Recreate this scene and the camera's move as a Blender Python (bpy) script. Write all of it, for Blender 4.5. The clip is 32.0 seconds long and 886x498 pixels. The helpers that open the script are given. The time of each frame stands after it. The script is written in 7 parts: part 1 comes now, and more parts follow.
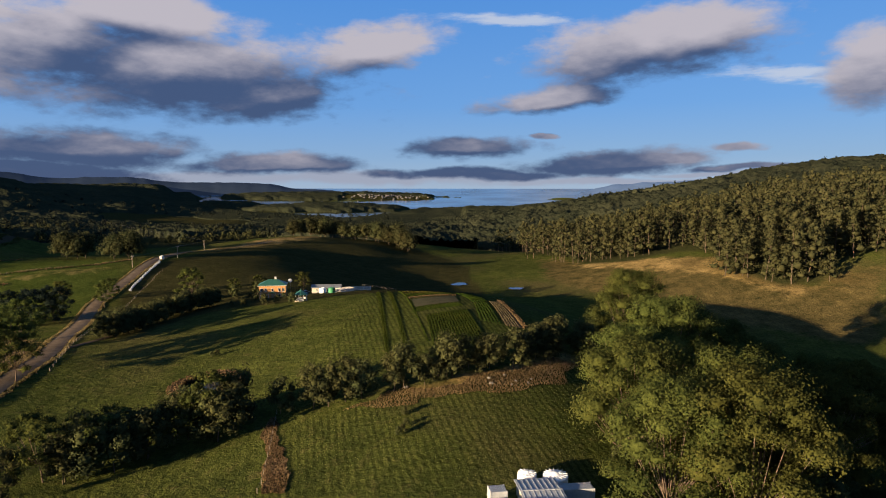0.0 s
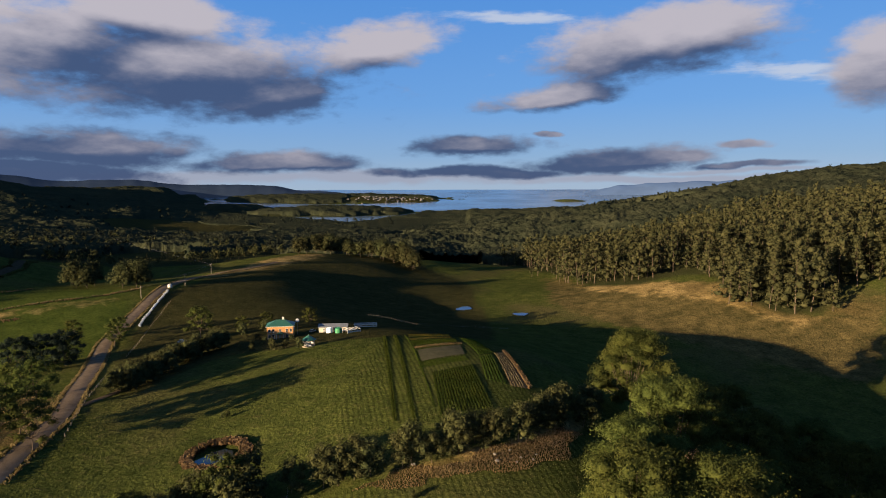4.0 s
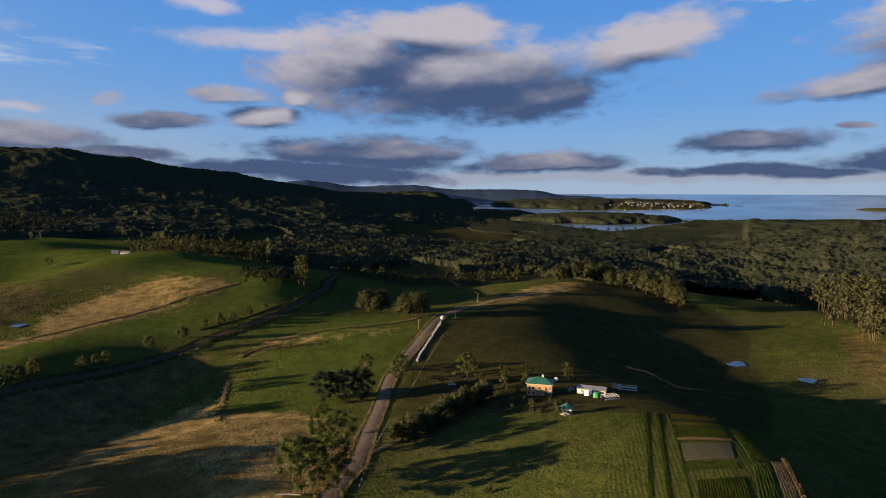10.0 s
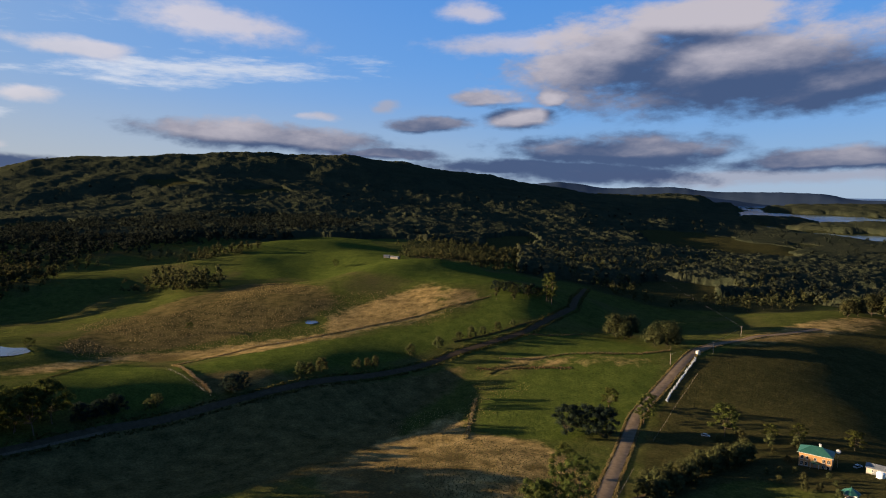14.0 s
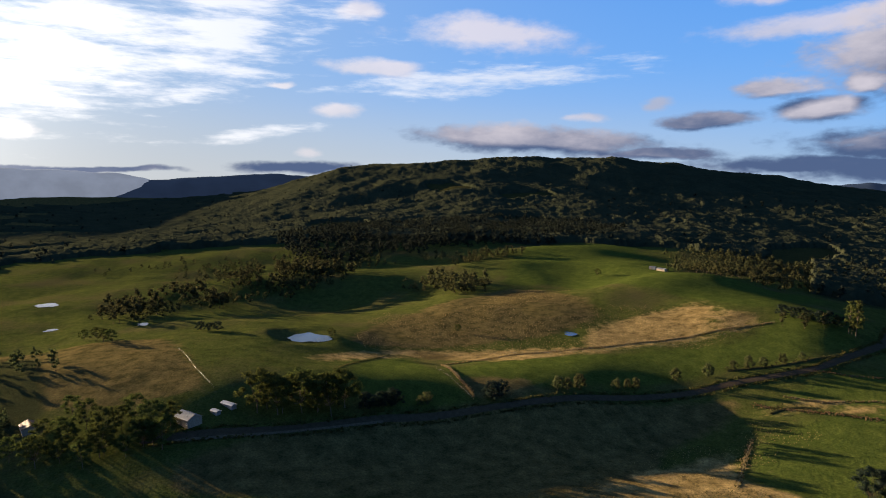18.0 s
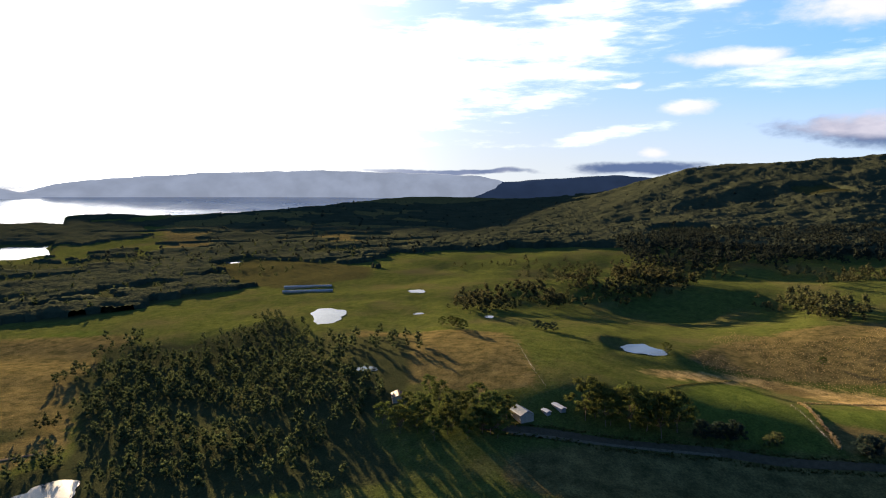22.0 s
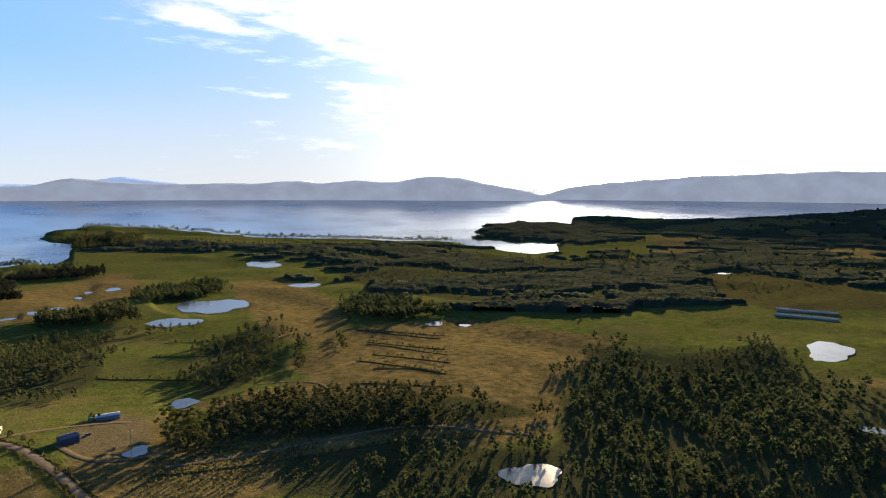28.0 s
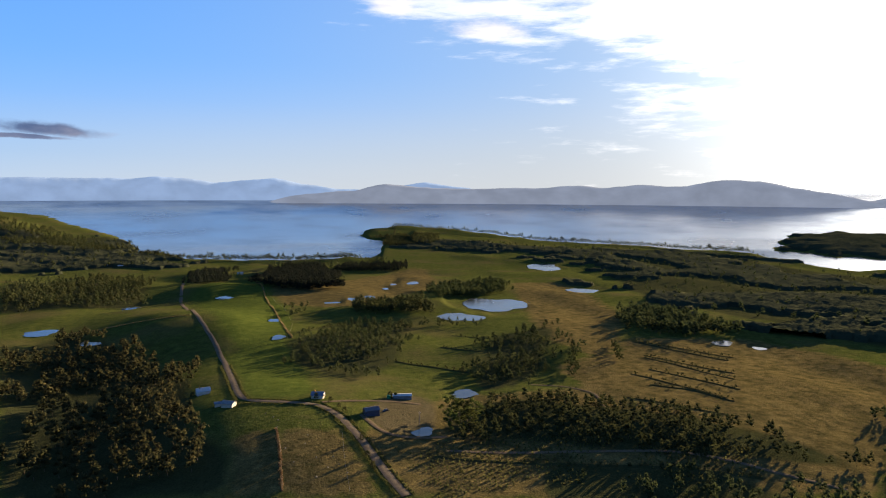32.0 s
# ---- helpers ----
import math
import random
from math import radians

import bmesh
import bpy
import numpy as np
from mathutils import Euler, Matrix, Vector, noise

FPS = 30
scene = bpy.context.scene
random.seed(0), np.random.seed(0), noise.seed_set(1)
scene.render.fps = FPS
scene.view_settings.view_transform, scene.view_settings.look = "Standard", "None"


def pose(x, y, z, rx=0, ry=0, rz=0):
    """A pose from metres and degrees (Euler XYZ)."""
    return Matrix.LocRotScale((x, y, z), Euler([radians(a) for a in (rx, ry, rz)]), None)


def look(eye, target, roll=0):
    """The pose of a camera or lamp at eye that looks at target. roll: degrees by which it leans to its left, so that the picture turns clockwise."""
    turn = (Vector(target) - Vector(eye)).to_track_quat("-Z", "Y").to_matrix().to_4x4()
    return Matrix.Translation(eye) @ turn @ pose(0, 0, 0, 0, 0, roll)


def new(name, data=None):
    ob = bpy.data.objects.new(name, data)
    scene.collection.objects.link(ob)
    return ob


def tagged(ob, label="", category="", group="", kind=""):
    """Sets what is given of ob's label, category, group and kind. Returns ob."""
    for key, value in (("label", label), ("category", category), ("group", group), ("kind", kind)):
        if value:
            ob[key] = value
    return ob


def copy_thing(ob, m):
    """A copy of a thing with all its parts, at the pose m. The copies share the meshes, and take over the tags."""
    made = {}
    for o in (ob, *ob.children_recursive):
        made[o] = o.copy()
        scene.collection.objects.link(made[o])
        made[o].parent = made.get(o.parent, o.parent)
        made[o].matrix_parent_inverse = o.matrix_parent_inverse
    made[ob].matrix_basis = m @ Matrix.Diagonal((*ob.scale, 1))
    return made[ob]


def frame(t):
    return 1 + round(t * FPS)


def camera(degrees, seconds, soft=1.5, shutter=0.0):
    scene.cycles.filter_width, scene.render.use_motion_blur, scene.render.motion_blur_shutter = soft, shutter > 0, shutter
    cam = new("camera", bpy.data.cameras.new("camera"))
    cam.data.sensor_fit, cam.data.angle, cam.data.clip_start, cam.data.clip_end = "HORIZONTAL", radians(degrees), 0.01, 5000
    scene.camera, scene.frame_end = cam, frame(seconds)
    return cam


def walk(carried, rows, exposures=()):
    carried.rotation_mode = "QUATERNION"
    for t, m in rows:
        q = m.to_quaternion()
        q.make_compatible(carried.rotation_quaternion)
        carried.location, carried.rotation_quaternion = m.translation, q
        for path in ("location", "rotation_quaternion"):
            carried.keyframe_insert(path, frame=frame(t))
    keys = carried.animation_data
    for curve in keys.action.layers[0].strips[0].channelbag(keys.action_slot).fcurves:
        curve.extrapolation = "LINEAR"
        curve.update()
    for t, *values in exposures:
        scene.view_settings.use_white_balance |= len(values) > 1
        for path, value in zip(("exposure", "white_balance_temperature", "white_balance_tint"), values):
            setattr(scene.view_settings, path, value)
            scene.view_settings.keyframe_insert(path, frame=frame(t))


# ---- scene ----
cam = camera(70.78, 32.0, soft=1.05)
PATH = (
    (0, (0.17, -0.46, 48.88), (0.17, 99.10, 39.51), 0.06),
    (0.5, (0.11, -0.45, 51.69), (0.02, 99.11, 42.24), 0.02),
    (1, (0.04, -0.51, 54.43), (-0.23, 99.03, 44.94), 0.00),
    (1.5, (-0.03, -0.64, 57.10), (-0.51, 98.91, 47.65), -0.05),
    (2, (-0.09, -0.82, 59.71), (-0.69, 98.73, 50.20), -0.10),
    (2.5, (-0.16, -1.03, 62.24), (-0.78, 98.51, 52.70), -0.12),
    (3, (-0.23, -1.26, 64.73), (-0.91, 98.28, 55.17), -0.12),
    (3.5, (-0.30, -1.52, 67.19), (-0.97, 98.02, 57.59), -0.13),
    (5.5, (-0.63, -2.51, 77.07), (-1.29, 97.02, 67.43), -0.05),
    (6, (-0.72, -2.73, 79.61), (-1.53, 96.80, 69.99), -0.07),
    (6.5, (-0.82, -2.93, 82.19), (-4.18, 96.54, 72.52), -0.06),
    (7, (-0.92, -3.10, 84.81), (-8.57, 96.13, 75.14), 0.00),
    (7.5, (-1.03, -3.25, 87.46), (-13.57, 95.49, 77.77), -0.03),
    (8, (-1.15, -3.37, 90.14), (-19.47, 94.46, 80.45), -0.03),
    (8.5, (-1.27, -3.46, 92.83), (-25.30, 93.13, 83.19), -0.04),
    (9, (-1.39, -3.52, 95.51), (-30.90, 91.55, 86.00), -0.10),
    (9.5, (-1.53, -3.55, 98.18), (-36.58, 89.62, 88.68), -0.10),
    (10, (-1.67, -3.55, 100.80), (-42.13, 87.40, 91.26), -0.04),
    (10.5, (-1.82, -3.52, 103.37), (-47.37, 84.99, 93.80), 0.00),
    (11, (-1.98, -3.47, 105.85), (-52.10, 82.53, 96.25), 0.01),
    (11.5, (-2.15, -3.40, 108.24), (-56.63, 79.91, 98.63), 0.06),
    (12, (-2.32, -3.30, 110.51), (-61.01, 77.09, 100.85), 0.14),
    (12.5, (-2.51, -3.18, 112.65), (-65.12, 74.20, 103.00), 0.20),
    (13, (-2.71, -3.04, 114.65), (-68.65, 71.51, 104.95), 0.27),
    (13.5, (-2.92, -2.88, 116.50), (-71.94, 68.82, 106.77), 0.27),
    (14, (-3.14, -2.72, 118.18), (-75.46, 65.64, 108.43), 0.28),
    (14.5, (-3.37, -2.54, 119.71), (-79.09, 62.02, 109.87), 0.30),
    (16.5, (-4.42, -1.81, 124.29), (-91.56, 46.28, 114.52), -0.03),
    (17, (-4.72, -1.63, 125.10), (-94.37, 41.60, 115.37), -0.02),
    (17.5, (-5.03, -1.45, 125.81), (-96.77, 37.16, 116.12), 0.00),
    (18, (-5.36, -1.29, 126.44), (-99.18, 31.95, 116.82), 0.07),
    (18.5, (-5.71, -1.14, 127.00), (-101.45, 26.09, 117.42), 0.15),
    (19, (-6.06, -1.01, 127.53), (-103.34, 20.11, 117.93), 0.23),
    (19.5, (-6.44, -0.89, 128.04), (-104.88, 13.88, 118.45), 0.27),
    (20, (-6.83, -0.79, 128.56), (-106.04, 7.33, 119.00), 0.28),
    (20.5, (-7.23, -0.70, 129.10), (-106.77, 0.65, 119.55), 0.35),
    (21, (-7.65, -0.64, 129.68), (-107.05, -5.90, 120.11), 0.35),
    (21.5, (-8.08, -0.60, 130.32), (-106.91, -12.46, 120.71), 0.34),
    (22, (-8.53, -0.59, 131.02), (-106.24, -19.56, 121.38), 0.31),
    (22.5, (-8.98, -0.59, 131.80), (-105.38, -25.38, 122.17), 0.23),
    (23, (-9.45, -0.62, 132.64), (-103.99, -31.76, 123.02), 0.25),
    (23.5, (-9.93, -0.67, 133.56), (-102.17, -38.07, 123.96), 0.25),
    (24, (-10.41, -0.73, 134.53), (-100.01, -44.09, 124.93), 0.28),
    (24.5, (-10.89, -0.82, 135.55), (-97.36, -50.13, 125.91), 0.24),
    (25, (-11.38, -0.93, 136.58), (-94.28, -56.02, 126.93), 0.23),
    (25.5, (-11.87, -1.04, 137.62), (-90.71, -61.80, 128.00), 0.22),
    (27.5, (-13.73, -1.60, 141.15), (-76.16, -79.10, 131.39), 0.28),
    (28, (-14.14, -1.74, 141.73), (-72.64, -82.27, 132.04), 0.28),
    (28.5, (-14.53, -1.87, 142.16), (-68.84, -85.29, 132.51), 0.25),
    (29, (-14.89, -1.99, 142.43), (-64.82, -88.09, 132.78), 0.20),
    (29.5, (-15.19, -2.09, 142.56), (-60.46, -90.74, 132.96), 0.19),
    (30, (-15.45, -2.16, 142.59), (-56.05, -93.04, 133.01), 0.16),
    (30.5, (-15.65, -2.19, 142.58), (-51.68, -94.99, 133.08), 0.14),
    (31, (-15.78, -2.18, 142.65), (-46.05, -97.02, 133.25), 0.17),
    (31.5, (-15.82, -2.12, 142.95), (-39.89, -98.73, 133.61), 0.20),
    (32, (-15.78, -2.00, 143.70), (-34.07, -99.88, 134.46), 0.28),
)
walk(cam, [(t, look(eye, target, roll)) for t, eye, target, roll in PATH], [(0, 2.22), (11, 2.22), (14, 2.3), (17, 2.5), (20, 2.75), (24, 3.25), (28, 3.02), (30, 2.85), (32, 2.75)])
SKY = 0.10

# ---------- light ----------
SUN_BEARING, SUN_HEIGHT = 126.7, 7.5          # degrees to the left of +y, degrees above the horizon
sun_way = Vector((-math.sin(radians(SUN_BEARING)) * math.cos(radians(SUN_HEIGHT)),
                  math.cos(radians(SUN_BEARING)) * math.cos(radians(SUN_HEIGHT)), math.sin(radians(SUN_HEIGHT))))
sun = new("sun", bpy.data.lights.new("sun", "SUN"))
sun.data.energy, sun.data.angle, sun.data.color = 5.0, radians(0.53), (1.0, 0.74, 0.46)
sun.matrix_world = look((0, 0, 300), Vector((0, 0, 300)) - sun_way)

world = bpy.data.worlds.new("sky")
scene.world = world
world.use_nodes = True
wn, wl = world.node_tree.nodes, world.node_tree.links
wn.clear()


def wmath(op, a, b=None, clamp=False):
    n = wn.new("ShaderNodeMath")
    n.operation, n.use_clamp = op, clamp
    for k, v in enumerate((a, b)):
        if v is None:
            continue
        if isinstance(v, (int, float)):
            n.inputs[k].default_value = v
        else:
            wl.new(v, n.inputs[k])
    return n.outputs[0]


def wmix(fac, a, b, blend="MIX"):
    n = wn.new("ShaderNodeMix")
    n.data_type, n.blend_type = "RGBA", blend
    for k, v in ((0, fac), (6, a), (7, b)):
        if isinstance(v, (int, float)):
            n.inputs[k].default_value = v
        elif isinstance(v, tuple):
            n.inputs[k].default_value = (*v, 1)
        else:
            wl.new(v, n.inputs[k])
    return n.outputs[2]


sky = wn.new("ShaderNodeTexSky")
sky.sky_type, sky.sun_disc = "NISHITA", False
sky.sun_elevation, sky.sun_rotation = radians(SUN_HEIGHT), radians(-SUN_BEARING)
sky.altitude, sky.air_density, sky.dust_density, sky.ozone_density = 200, 1.0, 0.6, 2.0
way = wn.new("ShaderNodeTexCoord").outputs["Generated"]


def wnoise(scale, detail, stretch, rough=0.55):
    m = wn.new("ShaderNodeMapping")
    m.inputs["Scale"].default_value = stretch
    wl.new(way, m.inputs[0])
    n = wn.new("ShaderNodeTexNoise")
    n.inputs["Scale"].default_value, n.inputs["Detail"].default_value, n.inputs["Roughness"].default_value = scale, detail, rough
    wl.new(m.outputs[0], n.inputs["Vector"])
    return n.outputs


puffs = wnoise(7, 8, (1, 1, 2.6), 0.6)
folds = wnoise(3.2, 5, (1, 1, 2.5), 0.5)
shift = wn.new("ShaderNodeVectorMath")
shift.operation = "MULTIPLY_ADD"
wl.new(wnoise(5, 6, (1, 1, 2.2), 0.55)[1], shift.inputs[0])
shift.inputs[1].default_value = (0.10, 0.10, 0.035)
bent = wn.new("ShaderNodeVectorMath")
bent.operation = "ADD"
wl.new(way, bent.inputs[0])
wl.new(shift.outputs[0], bent.inputs[1])
bent.inputs[1].default_value = (0, 0, 0)
shift.inputs[2].default_value = (-0.05, -0.05, -0.0175)


lifted = wn.new("ShaderNodeVectorMath")
lifted.operation = "ADD"
wl.new(bent.outputs[0], lifted.inputs[0])
lifted.inputs[1].default_value = sun_way * 0.012 + Vector((0, 0, 0.022))


def cloud(bearing, height, wide, tall, tilt, at):
    """How deep a direction lies in one cloud: 1 in its heart, 0 at its rim, less outside. Degrees."""
    c = Vector((-math.sin(radians(bearing)) * math.cos(radians(height)), math.cos(radians(bearing)) * math.cos(radians(height)), math.sin(radians(height))))
    turn = Euler((radians(tilt), radians(-height), radians(bearing + 90)), "XYZ")
    m = wn.new("ShaderNodeMapping")
    m.vector_type = "TEXTURE"
    m.inputs["Location"].default_value, m.inputs["Rotation"].default_value = c, turn
    m.inputs["Scale"].default_value = (0.6, math.tan(radians(wide)), math.tan(radians(tall)))
    wl.new(at, m.inputs[0])
    n = wn.new("ShaderNodeVectorMath")
    n.operation = "LENGTH"
    wl.new(m.outputs[0], n.inputs[0])
    return wmath("SUBTRACT", 1.0, n.outputs["Value"])


def deck(clouds, at=bent.outputs[0]):
    best, here = None, at
    for k, c in enumerate(clouds):
        if k % 6 == 5:          # one after the other, which keeps the sky's shader small
            step = wn.new("ShaderNodeVectorMath")
            step.operation = "MULTIPLY_ADD"
            wl.new(best, step.inputs[0])
            step.inputs[1].default_value = (1e-9, 1e-9, 1e-9)
            wl.new(at, step.inputs[2])
            here = step.outputs[0]
        d = cloud(*c, here)
        best = d if best is None else wmath("MAXIMUM", best, d)
    return best


def ramp(x, lo, hi):
    n = wn.new("ShaderNodeMapRange")
    n.interpolation_type = "SMOOTHSTEP"
    n.inputs[1].default_value, n.inputs[2].default_value = lo, hi
    wl.new(x, n.inputs[0])
    return n.outputs[0]


HEAVY = (
    (23.2, 9.7, 16.6, 4.4, 0), (30.8, 10.8, 10.3, 4.15, 0), (15.6, 8.1, 8.8, 2.85, -6), (7.3, 11.9, 7.7, 2.33, -14), (25.6, 13.6, 7.7, 2.33, 0),
    (30.4, 3.3, 11.8, 1.87, 0), (34.1, 1.5, 10.3, 1.35, 0), (15.3, 2.3, 8.2, 1.14, 0), (357.6, 3.8, 7.0, 1.25, 0), (342.1, 12.2, 11.3, 3.53, -8),
    (338.6, 12.8, 7.7, 3.11, -10), (351.1, 7.9, 7.7, 1.25, -4), (345.1, 2.5, 9.8, 1.25, -4), (339.5, 3.0, 4.1, 0.62, 0), (334.1, 2.0, 5.2, 0.42, 0),
    (334.4, 3.8, 2.2, 0.47, 0), (357.1, 1.5, 10.3, 0.62, 0), (325.9, 9.4, 3.6, 3.63, -10), (350.8, 4.8, 1.3, 0.31, 0), (47.4, 5.8, 4.7, 0.93, 0),
    (39.5, 6.1, 3.9, 1.14, 0), (37.0, 8.0, 1.8, 1.04, 0), (42.8, 8.1, 4.1, 1.04, 0), (61.9, 4.3, 12.3, 1.45, 4), (51.5, 3.0, 7.2, 0.67, 4),
    (38.2, 1.9, 13.3, 0.83, 0), (83.8, 2.1, 6.2, 0.67, 0),
    (101.3, 1.5, 10.3, 0.31, 0), (200.9, 4.7, 4.1, 0.67, 2), (202.4, 3.9, 3.1, 0.26, 0),
)
heavy, heavy_above = deck(HEAVY), deck(HEAVY[:14] + HEAVY[19:24], lifted.outputs[0])
light = deck((
    (7.4, 1.0, 24.4, 0.83, 0), (341.8, 0.8, 20.8, 0.52, 0), (23.6, 1.2, 15.2, 0.62, 0), (335.1, 1.5, 10.3, 0.31, 0), (66.7, 13.4, 9.8, 1.97, 6),
    (76.7, 10.5, 5.2, 1.04, 5), (80.3, 6.9, 2.4, 0.78, 0), (40.9, 12.7, 8.2, 1.25, 0), (43.9, 15.3, 3.1, 1.25, 0), (51.7, 7.5, 2.0, 0.67, 0),
    (55.0, 3.1, 4.1, 0.42, 0), (58.7, 6.3, 2.6, 0.52, 0), 
    (84.7, 9.1, 1.5, 0.36, 0), (77.2, 15.5, 2.6, 1.3, 0), (82.6, 3.3, 1.5, 0.42, 0), (52.0, 7.3, 2.0, 0.62, 0),
    (165.9, 14.2, 4.4, 1.25, 2), (173.0, 15.8, 2.3, 0.93, 0), (146.2, 9.8, 1.8, 0.47, 0), (154.9, 15.7, 3.1, 0.83, 0),
    (105.2, 4.4, 2.1, 0.83, 0),
))
veil = deck((
    (67.7, 9.6, 14.7, 1.25, -4), (65.6, 9.7, 12.8, 1.14, -7), (87.1, 4.7, 5.2, 0.83, -9), (91.0, 12.7, 16.6, 5.69, -20), (100.9, 9.6, 13.3, 5.69, -12),
    (331.4, 9.2, 5.7, 0.83, 5), (354.2, 14.8, 8.2, 0.62, 6), (127.9, 10.6, 26.9, 7.23, -6), (101.9, 11.1, 13.3, 4.66, -20), (147.2, 13.3, 22.6, 3.89, 8),
    (163.7, 15.5, 15.2, 1.82, 5), (144.6, 13.9, 15.2, 2.08, 12),
))

sep = wn.new("ShaderNodeSeparateXYZ")
wl.new(way, sep.inputs[0])
facing = wn.new("ShaderNodeVectorMath")
facing.operation = "DOT_PRODUCT"
wl.new(way, facing.inputs[0])
facing.inputs[1].default_value = sun_way
near_sun = wmath("MAXIMUM", facing.outputs["Value"], 0.0)

grain = wmath("SUBTRACT", puffs[0], 0.5)
wisp = wmath("MULTIPLY", wmath("SUBTRACT", wnoise(26, 6, (1, 1, 2.4), 0.6)[0], 0.5), 0.7)
rough_edge = wmath("ADD", wmath("MULTIPLY", grain, 1.35), wisp)
heavy_cover = ramp(wmath("ADD", heavy, rough_edge), -0.08, 0.5)
light_cover = ramp(wmath("ADD", light, rough_edge), 0.0, 0.7)
streaks = wnoise(9, 7, (1.0, 1.0, 6.0), 0.62)[0]
veil_cover = ramp(wmath("ADD", veil, wmath("MULTIPLY", wmath("SUBTRACT", streaks, 0.5), 3.0)), 0.0, 0.95)
warm = wmath("POWER", near_sun, 3.0)
crest = wmath("MINIMUM", wmath("MAXIMUM", wmath("MULTIPLY", wmath("SUBTRACT", heavy, heavy_above), 0.6), -0.3), 0.26)
fold = wmath("ADD", wmath("MULTIPLY", wmath("SUBTRACT", folds[0], 0.5), 1.5), wmath("MULTIPLY", grain, 0.9))
lit = ramp(wmath("ADD", wmath("ADD", crest, fold), wmath("MULTIPLY", sep.outputs[2], 3.7)), 0.34, 1.08)
blue = wn.new("ShaderNodeValToRGB")
wl.new(sep.outputs[2], blue.inputs[0])
tones = ((0.0, (0.40, 0.55, 0.76)), (0.05, (0.26, 0.46, 0.78)), (0.13, (0.15, 0.39, 0.85)), (0.30, (0.085, 0.31, 0.82)), (1.0, (0.04, 0.13, 0.38)))
while len(blue.color_ramp.elements) < len(tones):
    blue.color_ramp.elements.new(0.5)
for e, (at, tone) in zip(blue.color_ramp.elements, tones):
    e.position, e.color = at, (*tone, 1)
base = wmix(1.0, sky.outputs[0], (SKY, SKY * 1.02, SKY * 1.12), "MULTIPLY")
base = wmix(0.8, base, blue.outputs[0])
base = wmix(wmath("MULTIPLY", wmath("POWER", near_sun, 2.0), 0.75), base, (0.33, 0.43, 0.57))
base = wmix(wmath("MULTIPLY", wmath("POWER", near_sun, 6.0), 0.75), base, (0.36, 0.46, 0.58))
low_sky = ramp(sep.outputs[2], 0.20, -0.01)
base = wmix(wmath("MULTIPLY", wmath("MULTIPLY", wmath("POWER", near_sun, 0.7), low_sky), 0.85), base, (0.50, 0.50, 0.49))
heavy_tone = wmix(lit, (0.056, 0.090, 0.190), (0.54, 0.50, 0.55))
light_tone = wmix(lit, (0.36, 0.37, 0.46), (0.64, 0.58, 0.62))
light_tone = wmix(warm, light_tone, (1.1, 1.0, 0.95))
out = wmix(wmath("MULTIPLY", light_cover, 0.75), base, light_tone)
out = wmix(wmath("MULTIPLY", veil_cover, 0.75), out, wmix(warm, (0.62, 0.66, 0.75), (1.2, 1.14, 1.1)))
out = wmix(wmath("MULTIPLY", heavy_cover, 0.96), out, heavy_tone)
glare = wmath("ADD", wmath("MULTIPLY", wmath("POWER", near_sun, 24.0), 1.0), wmath("MULTIPLY", wmath("POWER", near_sun, 120.0), 4.0))
gl = wn.new("ShaderNodeVectorMath")
gl.operation = "SCALE"
gl.inputs[0].default_value = (1.0, 0.95, 0.86)
wl.new(glare, gl.inputs[3])
out = wmix(1.0, out, gl.outputs[0], "ADD")
back = wn.new("ShaderNodeBackground")
wl.new(out, back.inputs[0])
back.inputs[1].default_value = 0.21
wl.new(back.outputs[0], wn.new("ShaderNodeOutputWorld").inputs[0])

# ---------- materials ----------
def material(name, rough=0.9, metal=0.0):
    m = bpy.data.materials.new(name)
    m.use_nodes = True
    b = m.node_tree.nodes["Principled BSDF"]
    b.inputs["Roughness"].default_value, b.inputs["Metallic"].default_value = rough, metal
    b.inputs["Specular IOR Level"].default_value = 0.0 if rough > 0.8 else 0.25
    return m, m.node_tree.nodes, m.node_tree.links, b


def noise_of(n, l, scale, detail=4, vector=None, rough=0.55):
    t = n.new("ShaderNodeTexNoise")
    t.inputs["Scale"].default_value, t.inputs["Detail"].default_value, t.inputs["Roughness"].default_value = scale, detail, rough
    if vector is None:
        vector = n.new("ShaderNodeTexCoord").outputs["Object"]
    l.new(vector, t.inputs["Vector"])
    return t.outputs[0]


def span(n, l, x, lo, hi, a=0.0, b=1.0):
    r = n.new("ShaderNodeMapRange")
    r.inputs[1].default_value, r.inputs[2].default_value, r.inputs[3].default_value, r.inputs[4].default_value = lo, hi, a, b
    l.new(x, r.inputs[0])
    return r.outputs[0]


def blend(n, l, fac, a, b, mode="MIX"):
    x = n.new("ShaderNodeMix")
    x.data_type, x.blend_type = "RGBA", mode
    for k, v in ((0, fac), (6, a), (7, b)):
        if isinstance(v, (int, float)):
            x.inputs[k].default_value = v
        elif isinstance(v, tuple):
            x.inputs[k].default_value = (*v, 1)
        else:
            l.new(v, x.inputs[k])
    return x.outputs[2]


def bumped(n, l, b, height, strength, distance):
    u = n.new("ShaderNodeBump")
    u.inputs["Strength"].default_value, u.inputs["Distance"].default_value = strength, distance
    l.new(height, u.inputs["Height"])
    l.new(u.outputs[0], b.inputs["Normal"])


